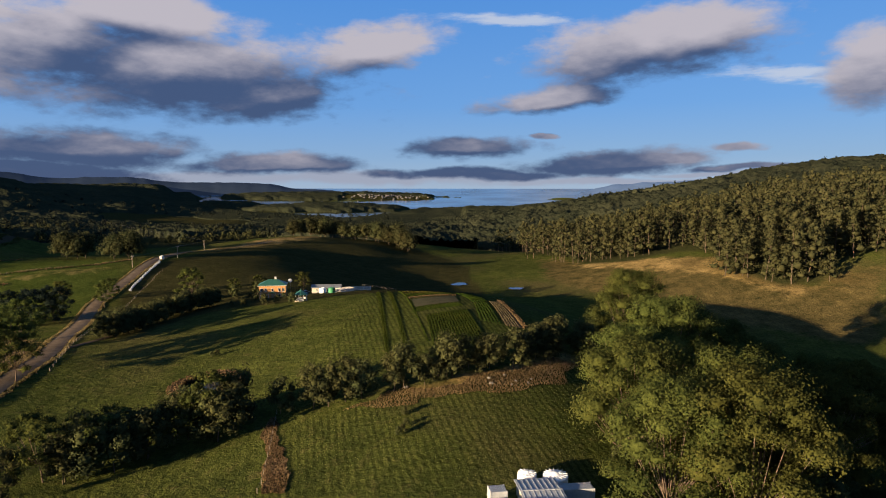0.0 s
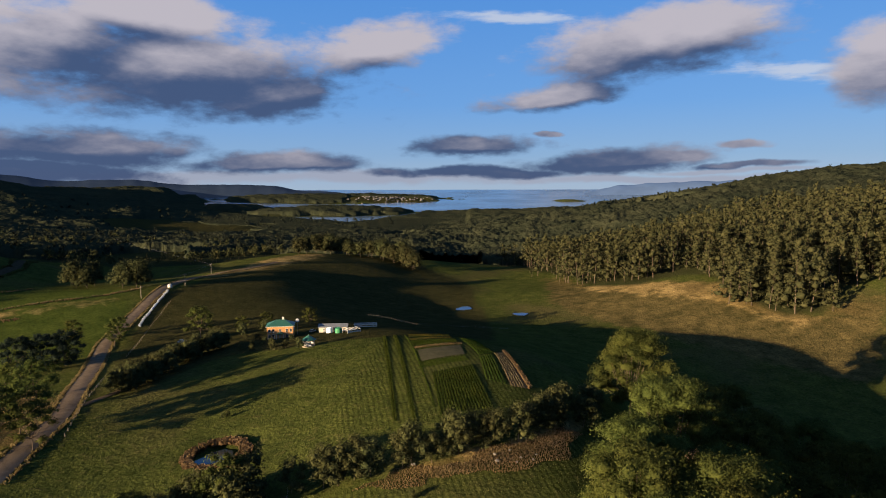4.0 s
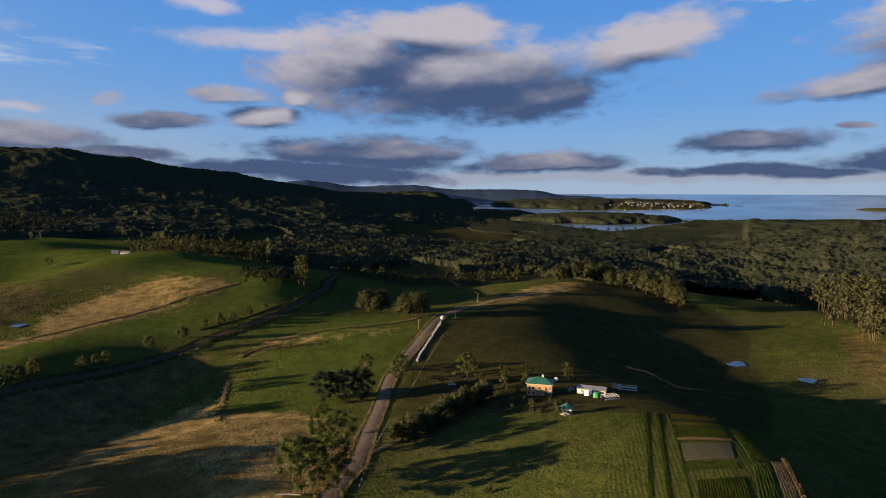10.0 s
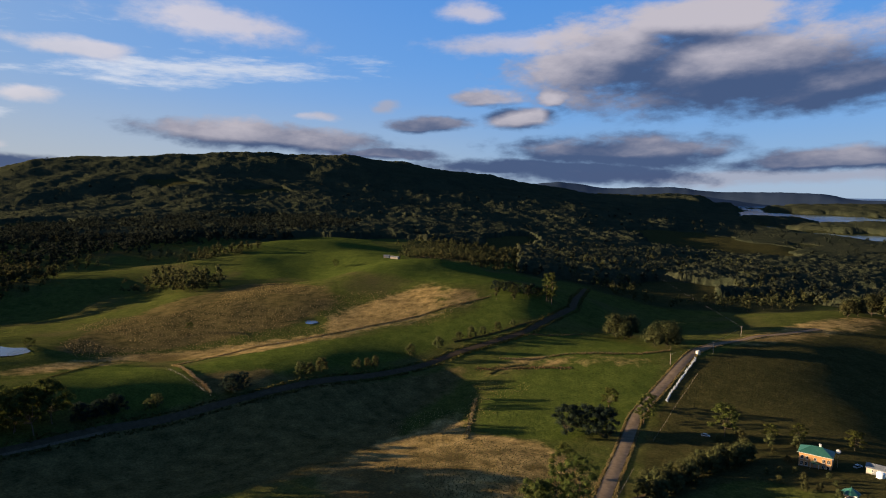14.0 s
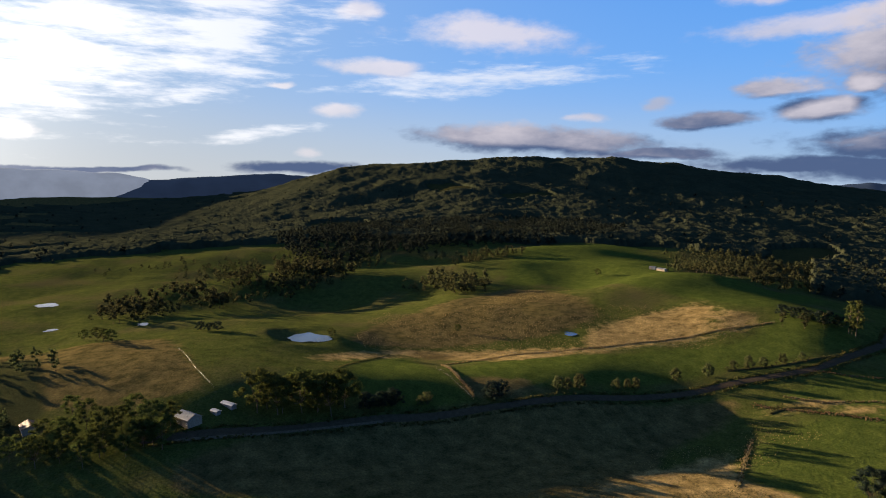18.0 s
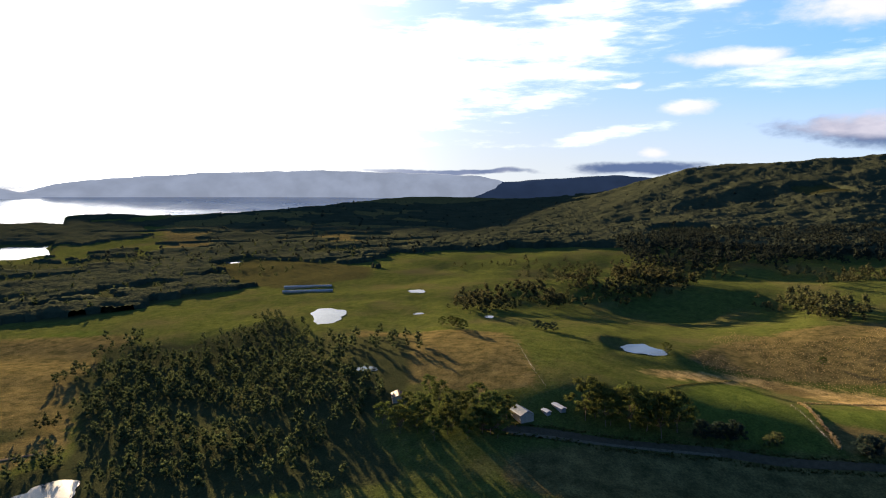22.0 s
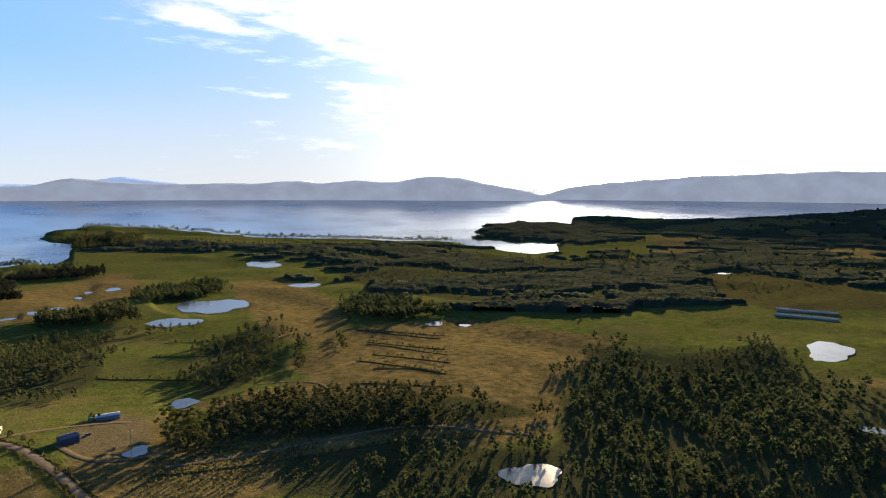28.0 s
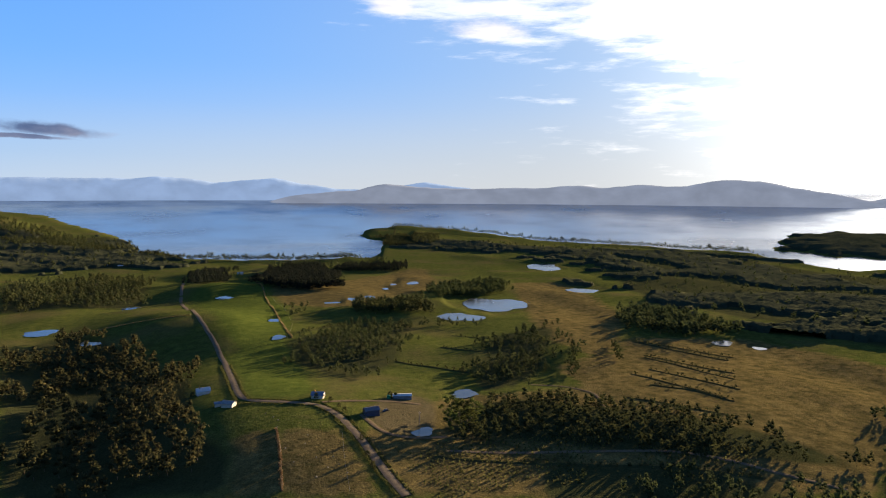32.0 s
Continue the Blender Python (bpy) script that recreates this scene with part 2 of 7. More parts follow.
def mottled(name, dark, light, scale=1.0, rough=0.9, metal=0.0, bump=0.3, depth=0.05, each=0.0):
    """A surface whose colour wanders between two tones at two scales, with fine relief; each: how far its pieces differ."""
    m, n, l, b = material(name, rough, metal)
    co = n.new("ShaderNodeTexCoord").outputs["Object"]
    big, small = noise_of(n, l, scale, 4, co), noise_of(n, l, scale * 9, 5, co)
    mid = n.new("ShaderNodeMath")
    mid.operation = "MULTIPLY_ADD"
    l.new(small, mid.inputs[0])
    mid.inputs[1].default_value = 0.5
    half = n.new("ShaderNodeMath")
    half.operation = "MULTIPLY"
    l.new(big, half.inputs[0])
    half.inputs[1].default_value = 0.5
    l.new(half.outputs[0], mid.inputs[2])
    c = blend(n, l, span(n, l, mid.outputs[0], 0.34, 0.66), dark, light)
    if each:
        h = n.new("ShaderNodeHueSaturation")
        l.new(span(n, l, n.new("ShaderNodeObjectInfo").outputs["Random"], 0, 1, 1 - each, 1 + each), h.inputs["Value"])
        l.new(c, h.inputs["Color"])
        c = h.outputs[0]
    l.new(c, b.inputs["Base Color"])
    bumped(n, l, b, small, bump, depth)
    return m


def foliage(name, dark, light, islands=True):
    m, n, l, b = material(name, 0.62)
    g = n.new("ShaderNodeNewGeometry").outputs["Random Per Island"]
    o = n.new("ShaderNodeObjectInfo").outputs["Random"]
    big = noise_of(n, l, 0.14, 4)
    both = n.new("ShaderNodeMath")
    both.operation = "MULTIPLY_ADD"
    l.new(g, both.inputs[0])
    both.inputs[1].default_value = 0.45
    l.new(span(n, l, big, 0.36, 0.64, 0.0, 0.55), both.inputs[2])
    c = blend(n, l, both.outputs[0], dark, light)
    b.inputs["Specular IOR Level"].default_value = 0.0
    h = n.new("ShaderNodeHueSaturation")
    l.new(span(n, l, o, 0, 1, 0.475, 0.515), h.inputs["Hue"])
    l.new(span(n, l, o, 0, 1, 0.85, 1.15), h.inputs["Value"])
    l.new(c, h.inputs["Color"])
    l.new(h.outputs[0], b.inputs["Base Color"])
    t = n.new("ShaderNodeBsdfTranslucent")
    l.new(h.outputs[0], t.inputs[0])
    x = n.new("ShaderNodeMixShader")
    x.inputs[0].default_value = 0.38
    l.new(b.outputs[0], x.inputs[1])
    l.new(t.outputs[0], x.inputs[2])
    l.new(x.outputs[0], n["Material Output"].inputs[0])
    return m


gum_leaf = foliage("gum leaves", (0.020, 0.029, 0.009), (0.074, 0.084, 0.021))
# Distant tones kept dark to stand in for cloud shade over far woods.
far_leaf = foliage("distant woodland leaves", (0.009, 0.013, 0.010), (0.019, 0.022, 0.016))
far_canopy = mottled("distant canopy", (0.013, 0.017, 0.0105), (0.031, 0.033, 0.0185), 0.012, 0.95, bump=1.0, depth=4.0)
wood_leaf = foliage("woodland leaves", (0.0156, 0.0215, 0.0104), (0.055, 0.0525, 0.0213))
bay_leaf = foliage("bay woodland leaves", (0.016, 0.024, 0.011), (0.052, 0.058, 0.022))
# Lighter copy of the woodland leaves, with the slope's sun in its colour.
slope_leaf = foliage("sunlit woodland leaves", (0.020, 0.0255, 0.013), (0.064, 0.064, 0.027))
wattle_leaf = foliage("wattle leaves", (0.020, 0.027, 0.013), (0.074, 0.076, 0.029))
pine_leaf = foliage("cypress needles", (0.008, 0.014, 0.01225), (0.026, 0.036, 0.0245))
dead_leaf = foliage("dry tussock", (0.075, 0.056, 0.024), (0.2, 0.15, 0.072))
bark = mottled("pale bark", (0.05, 0.037, 0.027), (0.125, 0.095, 0.07), 0.4)
dark_bark = mottled("dark bark", (0.035, 0.027, 0.02), (0.09, 0.07, 0.05), 0.5)


def ground_material():
    m, n, l, b = material("pasture", 1.0)
    b.inputs["Specular IOR Level"].default_value = 0.0
    co = n.new("ShaderNodeTexCoord").outputs["Object"]
    def zone(name):
        a = n.new("ShaderNodeAttribute")
        a.attribute_name = name
        return a.outputs["Fac"]
    patch, clump, blade = noise_of(n, l, 0.012, 6, co, 0.6), noise_of(n, l, 0.11, 6, co, 0.62), noise_of(n, l, 0.9, 5, co, 0.65)
    def edge(z, soft=0.5):
        s = n.new("ShaderNodeMath")
        s.operation = "MULTIPLY_ADD"
        l.new(clump, s.inputs[0])
        s.inputs[1].default_value = soft
        l.new(z, s.inputs[2])
        return span(n, l, s.outputs[0], 0.5 + soft * 0.5 - 0.16, 0.5 + soft * 0.5 + 0.16)
    grass = blend(n, l, span(n, l, clump, 0.32, 0.68), (0.026, 0.0325, 0.0085), (0.050, 0.0575, 0.0135))
    grass = blend(n, l, span(n, l, patch, 0.50, 0.72), grass, (0.053, 0.046, 0.0185))
    tuft = noise_of(n, l, 0.34, 5, co, 0.65)
    grass = blend(n, l, span(n, l, tuft, 0.54, 0.74, 0.0, 0.5), grass, (0.078, 0.064, 0.027))
    lush = blend(n, l, span(n, l, clump, 0.3, 0.7), (0.026, 0.037, 0.008), (0.050, 0.063, 0.013))
    dry = blend(n, l, span(n, l, clump, 0.33, 0.67), (0.072, 0.053, 0.019), (0.225, 0.160, 0.064))
    dry = blend(n, l, span(n, l, patch, 0.50, 0.62), dry, (0.062, 0.046, 0.018))
    # Woodland floor tone, darkened further to stand in for tree and cloud shade.
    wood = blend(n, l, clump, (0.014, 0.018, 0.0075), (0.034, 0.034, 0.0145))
    soil = blend(n, l, clump, (0.032, 0.029, 0.014), (0.070, 0.058, 0.033))
    c = blend(n, l, edge(zone("lush")), grass, lush)
    brown = blend(n, l, span(n, l, clump, 0.35, 0.65), (0.034, 0.030, 0.012), (0.086, 0.066, 0.025))
    olive = blend(n, l, span(n, l, clump, 0.3, 0.7), (0.019, 0.0195, 0.0075), (0.037, 0.034, 0.0125))
    olive = blend(n, l, span(n, l, tuft, 0.54, 0.76, 0.0, 0.5), olive, (0.060, 0.047, 0.021))
    c = blend(n, l, edge(zone("olive")), c, olive)
    c = blend(n, l, edge(zone("rough"), 0.9), c, brown)
    c = blend(n, l, edge(zone("dry"), 0.9), c, dry)
    c = blend(n, l, edge(zone("soil")), c, soil)
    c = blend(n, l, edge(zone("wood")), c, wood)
    c = blend(n, l, edge(zone("clear")), c, olive)
    c = blend(n, l, span(n, l, blade, 0.3, 0.7), c, (0.5, 0.5, 0.5), "OVERLAY")
    lines = n.new("ShaderNodeTexWave")
    lines.inputs["Scale"].default_value, lines.inputs["Distortion"].default_value = 0.2, 3.0
    lines.inputs["Detail"].default_value, lines.inputs["Detail Scale"].default_value = 3.0, 0.6
    turned = n.new("ShaderNodeMapping")
    turned.inputs["Rotation"].default_value = (0, 0, radians(-12))
    l.new(co, turned.inputs[0])
    l.new(turned.outputs[0], lines.inputs["Vector"])
    sown = n.new("ShaderNodeMath")
    sown.operation = "MULTIPLY"
    l.new(edge(zone("sown")), sown.inputs[0])
    l.new(span(n, l, lines.outputs[1], 0.62, 0.2, 0.0, 0.6), sown.inputs[1])
    c = blend(n, l, sown.outputs[0], c, (0.017, 0.021, 0.006))
    fine = noise_of(n, l, 3.1, 3, co, 0.6)
    c = blend(n, l, span(n, l, tuft, 0.46, 0.28, 0.0, 0.55), c, (0.017, 0.021, 0.008))
    h = n.new("ShaderNodeHueSaturation")
    l.new(span(n, l, blade, 0.25, 0.75, 0.5, 1.5), h.inputs["Value"])
    l.new(c, h.inputs["Color"])
    l.new(h.outputs[0], b.inputs["Base Color"])
    add = n.new("ShaderNodeMath")
    add.operation = "MULTIPLY_ADD"
    l.new(tuft, add.inputs[0])
    add.inputs[1].default_value = 1.6
    l.new(blade, add.inputs[2])
    more = n.new("ShaderNodeMath")
    more.operation = "MULTIPLY_ADD"
    l.new(fine, more.inputs[0])
    more.inputs[1].default_value = 0.35
    l.new(add.outputs[0], more.inputs[2])
    bumped(n, l, b, more.outputs[0], 0.75, 0.6)
    return m


def water_material(name, tone, ripple, scale):
    m, n, l, b = material(name, 0.09)
    b.inputs["Base Color"].default_value = (*tone, 1)
    b.inputs["Specular IOR Level"].default_value = 0.5
    co = n.new("ShaderNodeTexCoord").outputs["Object"]
    l.new(span(n, l, noise_of(n, l, scale * 0.03, 3, co), 0.4, 0.7, 0.12, 0.30), b.inputs["Roughness"])
    bumped(n, l, b, noise_of(n, l, scale, 4, co), ripple, 0.3)
    return m


pasture = ground_material()
sea_water = water_material("sea water", (0.075, 0.115, 0.155), 0.05, 0.10)
pond_water = water_material("pond water", (0.020, 0.026, 0.028), 0.02, 0.7)

# ---------- the lie of the land ----------
HILLS = []


def hill(x, y, h, r):
    HILLS.append((x, y, h, r))


hill(-77, 277, -19.8, 120); hill(-12, 239, 24.2, 110); hill(17, 144, 22.9, 80); hill(-39, 142, -16.2, 100)
hill(-76, 200, 3.9, 120); hill(15, 101, -5.5, 120); hill(66, 160, -3.6, 120); hill(13, 485, -12.7, 190)
hill(51, 419, 3.9, 180); hill(-177, 386, 24.2, 140); hill(-31, 273, 18.7, 130); hill(-609, 399, 18.6, 250)
hill(-612, 493, 13.9, 320); hill(-483, 291, -16, 250); hill(-325, 144, 25.8, 120); hill(-314, 76, -6.1, 100)
hill(-327, 253, 0.5, 180); hill(-513, 77, -2.7, 240); hill(-563, -133, 9.2, 150); hill(-335, -20, 15, 150)
hill(-378, -8, 22.9, 160); hill(-489, -9, 14.6, 150); hill(-589, -231, 12.7, 250); hill(-431, -138, -11.2, 210)
hill(-239, -231, 0.6, 170); hill(-532, -88, -10.6, 130); hill(0, 0, 1.1, 140); hill(0, -80, 5.6, 230)
hill(80, 40, 18.9, 130); hill(-80, 53, -6.2, 160); hill(120, 120, -15.6, 160); hill(173, 266, -21.1, 230)
hill(93, 306, -5.3, 180); hill(185, 478, 13.5, 190); hill(149, 790, -27.6, 380); hill(213, 351, -13.1, 180)
hill(117, 414, 4.3, 170); hill(-29, 577, -25.6, 190); hill(-136, 463, 0.5, 160); hill(-126, 561, 20.9, 150)
hill(-154, 571, 2.5, 190); hill(-97, 687, 29.2, 190); hill(75, 950, -27.4, 270); hill(-280, 434, -25.4, 220)
hill(-153, 330, 8.8, 140); hill(-152, 230, -13.7, 130); hill(-190, 159, 25.4, 170); hill(-296, 129, -13.2, 110)
hill(-263, 194, -13.9, 120); hill(-310, 17, -16.4, 110); hill(-218, 301, -2.5, 150); hill(-385, 535, -25.3, 220)
hill(-522, 806, 4.8, 440); hill(-331, -342, -2.5, 190); hill(-293, -151, -7.2, 210); hill(-250, -296, 1.3, 140)
hill(-1614, -844, -15.1, 1000); hill(-1801, -1398, -20.1, 1000); hill(-20, -299, 1.2, 220); hill(126, -353, 11.5, 250)
hill(153, -528, 9.7, 270); hill(356, -860, 6.1, 590); hill(282, -1264, -4.6, 620); hill(652, -1707, -17, 1000)
hill(63, -599, -2.4, 250); hill(124, -1016, 6.1, 440); hill(5, -1194, 4.2, 470); hill(-189, -1597, -5.6, 670)
hill(140, -1821, -14.6, 860); hill(-309, -1174, 1.8, 660); hill(-357, -855, 0.8, 480); hill(-386, -603, 2, 400)
hill(-768, -1131, -4, 910); hill(-268, -344, 6.3, 170); hill(-148, -327, 2.3, 190); hill(-43, -401, -2.9, 190)
hill(-9, -447, -3.1, 220); hill(889, 1401, 50.3, 870); hill(872, 1254, 54.3, 800); hill(438, 1111, 4.6, 380)
hill(319, 1151, 4.3, 240); hill(128, 1321, -9.6, 370); hill(-79, 925, 5.8, 380); hill(396, 720, 10.4, 380)
hill(285, 771, -13, 370); hill(378, 544, 26.2, 310); hill(196, 1043, -9.3, 250); hill(-508, 933, -4.9, 330)
hill(-546, 1210, -0.5, 420); hill(-318, 1013, 17, 340); hill(-483, 714, -20.3, 330); hill(-909, 555, 20.9, 500)
hill(-461, 441, 36.7, 230); hill(-401, 479, 25.6, 190); hill(-924, 379, -1.5, 470); hill(-1068, -45, 8.8, 670)
hill(-573, -66, 12.4, 150); hill(-792, 242, -31.4, 460); hill(-3060, 1885, 84.4, 1000); hill(-3256, 1176, 66.1, 1000)
hill(-3525, 710, 42.7, 880); hill(-2840, 2309, 70.5, 1000); hill(-3374, 1024, 60.8, 1000); hill(-1438, 1386, 8.1, 650)
hill(-1588, 978, 3.5, 980); hill(-3460, 128, 7.9, 1000); hill(-1592, -172, 9.9, 810); hill(-1700, 337, 4.1, 980)
hill(-1369, 1802, 10.4, 500); hill(-1205, 52, 18.3, 670); hill(-382, -2233, -5.3, 1000); hill(-624, -2041, -3.6, 930)
hill(-880, -1726, -7, 1000); hill(-2486, 2594, 34.1, 1000); hill(-1918, 2718, -10.6, 1000); hill(-2481, 969, 4.3, 1000)
hill(-1088, 1979, -2.8, 570); hill(-1309, 1504, 5, 630); hill(163, 1182, 23.4, 240); hill(343, 1212, -4.7, 270)
hill(0, 1530, -14.4, 570); hill(-167, 1185, -9.6, 410); hill(-231, 1646, -14.1, 700); hill(-330, 1151, -6.1, 340)
hill(-440, 1534, -5.6, 510); hill(-333, 2371, -21.5, 1000); hill(-819, 2250, -10.2, 750); hill(125, 2391, -18.1, 1000)
hill(-798, 1382, -6.6, 580); hill(-1064, 1843, -4.2, 630); hill(-542, 292, 6.7, 60); hill(-554, 184, 4.0, 66)
hill(-411, 376, 5.3, 51); hill(-378, 461, 5.3, 60); hill(-543, 403, 5.3, 60); hill(-757, 341, -5.3, 60)
hill(-754, 491, 4.0, 60); hill(-435, 106, 2.7, 53); hill(-433, -63, 6.7, 66); hill(-551, -137, -4.0, 60)
hill(-305, 115, -8.0, 51); hill(-287, 193, -8.0, 51); hill(-311, 43, -8.0, 51); hill(-320, 99, -8.0, 51)
hill(-287, 234, -6.7, 47); hill(-319, 274, -6.7, 53); hill(-93, 547, -3.3, 53); hill(-145, 508, 3.3, 53)
# First two: mounds out of view, added to shade the gums and shed.
hill(18, 46, 15, 28); hill(-16, 72, 11, 20); hill(-604, -140, -1.3, 82); hill(-542, -140, 2.1, 82)
hill(-418, -140, 10.7, 82); hill(-480, -78, 1.1, 82); hill(-418, -78, -7.7, 82); hill(-356, -78, -2.8, 82)
hill(-480, -16, -3.8, 82); hill(-418, -16, -2.6, 82); hill(-356, -16, 6.5, 82); hill(-294, -16, -2.0, 82)
hill(-852, 46, 9.5, 82); hill(-790, 46, -4.4, 82); hill(-480, 46, 3.7, 82); hill(-418, 46, -4.7, 82)
hill(-356, 46, 2.8, 82); hill(-294, 46, 2.3, 82); hill(-976, 108, 5.3, 82); hill(-914, 108, 1.5, 82)
hill(-852, 108, 5.6, 82); hill(-790, 108, -7.3, 82); hill(-542, 108, 3.7, 82); hill(-480, 108, -4.7, 82)
hill(-418, 108, -9.8, 82); hill(-356, 108, 11.9, 82); hill(-232, 108, -6.6, 82); hill(-976, 170, -1.7, 82)
hill(-914, 170, -6.7, 82); hill(-852, 170, 9.8, 82); hill(-790, 170, 3.5, 82); hill(-728, 170, -5.6, 82)
hill(-604, 170, -2.6, 82); hill(-542, 170, 0.6, 82); hill(-480, 170, 2.3, 82); hill(-418, 170, -2.0, 82)
hill(-356, 170, -5.4, 82); hill(-294, 170, -1.1, 82); hill(-232, 170, -1.6, 82); hill(-170, 170, 8.4, 82)
hill(-852, 232, 4.8, 82); hill(-790, 232, -7.1, 82); hill(-604, 232, 6.5, 82); hill(-542, 232, -2.2, 82)
hill(-480, 232, -4.9, 82); hill(-418, 232, -0.9, 82); hill(-356, 232, 3.0, 82); hill(-294, 232, 9.4, 82)
hill(-232, 232, -6.3, 82); hill(-170, 232, 1.5, 82); hill(-914, 294, -2.0, 82); hill(-790, 294, -4.5, 82)
hill(-728, 294, 2.0, 82); hill(-666, 294, 7.5, 82); hill(-604, 294, -2.8, 82); hill(-480, 294, 2.3, 82)
hill(-418, 294, 3.6, 82); hill(-356, 294, 2.9, 82); hill(-294, 294, -4.4, 82); hill(-232, 294, 0.6, 82)
hill(-170, 294, -0.5, 82); hill(-976, 356, -2.3, 82); hill(-914, 356, 2.2, 82); hill(-790, 356, 9.1, 82)
hill(-728, 356, -1.5, 82); hill(-666, 356, -11.0, 82); hill(-480, 356, -0.4, 82); hill(-418, 356, -7.6, 82)
hill(-356, 356, 1.0, 82); hill(-294, 356, -3.0, 82); hill(-232, 356, 4.4, 82); hill(-170, 356, -6.8, 82)
hill(-790, 418, 9.2, 82); hill(-728, 418, -6.8, 82); hill(-604, 418, -13.5, 82); hill(-542, 418, 8.7, 82)
hill(-480, 418, -3.7, 82); hill(-418, 418, -2.8, 82); hill(-356, 418, 12.1, 82); hill(-294, 418, -2.0, 82)
hill(-232, 418, 1.6, 82); hill(-1100, 480, -8.7, 82); hill(-1038, 480, -0.5, 82); hill(-976, 480, 4.0, 82)
hill(-914, 480, -3.9, 82); hill(-790, 480, -3.5, 82); hill(-728, 480, -4.2, 82); hill(-542, 480, 8.2, 82)
hill(-480, 480, -7.6, 82); hill(-418, 480, 8.1, 82); hill(-1038, 542, 2.5, 82); hill(-976, 542, 6.1, 82)
hill(-914, 542, -3.8, 82); hill(-790, 542, -2.3, 82); hill(-728, 542, 8.5, 82); hill(-1100, 604, -8.2, 82)
hill(-1038, 604, -1.1, 82); hill(-976, 604, 5.1, 82); hill(-1038, 666, 2.3, 82); hill(90, -1300, 2.2, 104)
hill(168, -1222, -2.9, 104); hill(-144, -1066, -2.7, 104); hill(12, -1066, -2.3, 104); hill(90, -1066, 2.3, 104)
hill(168, -1066, 10.6, 104); hill(-222, -988, -3.6, 104); hill(-66, -988, 2.4, 104); hill(12, -988, -3.5, 104)
hill(90, -988, -1.1, 104); hill(168, -988, 0.9, 104); hill(246, -988, -11.2, 104); hill(-144, -910, 2.6, 104)
hill(-66, -910, 1.8, 104); hill(12, -910, -2.6, 104); hill(-222, -832, -1.2, 104); hill(-144, -832, 0.6, 104)
hill(12, -832, -1.7, 104); hill(90, -832, 1.2, 104); hill(168, -832, -3.4, 104); hill(12, -754, -2.4, 104)
hill(90, -754, 5.3, 104); hill(168, -754, 9.3, 104); hill(246, -754, -6.4, 104); hill(12, -676, -1.5, 104)
hill(90, -676, -1.8, 104); hill(168, -676, 4.3, 104); hill(246, -676, -8.8, 104); hill(-300, -598, 2.6, 104)
hill(-222, -598, 4.8, 104); hill(-144, -598, -1.6, 104); hill(-66, -598, -0.9, 104); hill(12, -598, 5.6, 104)
hill(90, -598, 3.5, 104); hill(168, -598, -7.5, 104); hill(-300, -520, -5.4, 104); hill(-222, -520, -0.9, 104)
hill(-144, -520, -2.9, 104); hill(-66, -520, 6.4, 104); hill(12, -520, -9.3, 104); hill(90, -520, 5.5, 104)
hill(168, -520, -3.1, 104); hill(-300, -442, 1.8, 104); hill(-222, -442, 4.0, 104); hill(-144, -442, -3.1, 104)
hill(-66, -442, 4.0, 104); hill(12, -442, -3.6, 104); hill(90, -442, 7.2, 104); hill(168, -442, -7.7, 104)
hill(-222, -364, 6.0, 104); hill(-144, -364, -5.9, 104); hill(12, -364, 9.5, 104); hill(90, -364, 1.7, 104)
hill(168, -364, -9.5, 104); hill(12, -286, -2.5, 104); hill(90, -286, -10.8, 104); hill(820, 1260, 20, 200); hill(40, 230, 7, 55); hill(200, -560, -15, 110); hill(125, -400, -9, 80)
SEA = -60.0
COAST_AT = (0, 4, 6, 9, 13, 17, 20.8, 22, 27, 60, 100, 110, 118, 122, 128, 132, 133.3, 135, 138, 140, 142.8, 150, 156, 160.3, 164.4, 168, 173.3, 174.2, 174.7, 175.6, 180, 188, 191.5, 195, 195.8, 199, 202, 205, 235, 330, 345, 360)
COAST_FAR = (3060, 2720, 2640, 2390, 2600, 2800, 3020, 4500, 4600, 4700, 4700, 3900, 3400, 3360, 3400, 3380, 1990, 1930, 2010, 2090, 2290, 2390, 2480, 2600, 2800, 2940, 3110, 3000, 2060, 1890, 1865, 1915, 2000, 2100, 2600, 3100, 3700, 3900, 4700, 4700, 3320, 3060)
RIDGE_AT, RIDGE_UP = (0, 38, 46, 50, 54, 60, 70, 84, 92, 360), (0, 0, 10, 34, 40, 16, 8, 8, 0, 0)

def bowl(d, way=0.0):
    """How far the land and sea lift towards the skyline, which stands nearer than the true horizon."""
    return np.interp(way, (0, 60, 110, 225, 250), (98, 98, 160, 160, 98)) * np.clip((d - 2450) / 2150, 0, 1.17) ** 1.4


def fbm(x, y, size, seed=0.0, octaves=4):
    """Smooth wandering value between about -1 and 1, from sines at turned axes."""
    out, amp, a = 0 * x, 1.0, 0.7 + seed
    for k in range(octaves):
        c, s = math.cos(a * (k + 1) * 2.1), math.sin(a * (k + 1) * 2.1)
        u, v = (x * c + y * s) / size, (y * c - x * s) / size
        out = out + amp * np.sin(u + 1.7 * np.sin(v * 0.9 + k + seed)) * np.cos(v * 1.1 + 1.3 * np.sin(u * 0.7 + seed))
        amp, size = amp * 0.5, size * 0.47
    return out


ISLES = ((-560, 2960, 400, 215, 26), (-700, 3940, 700, 330, 26), (735, 3780, 110, 70, 12), (-1927, -1961, 260, 400, 17), (-1090, 3060, 240, 160, 24), (-262, -2780, 100, 230, 9))


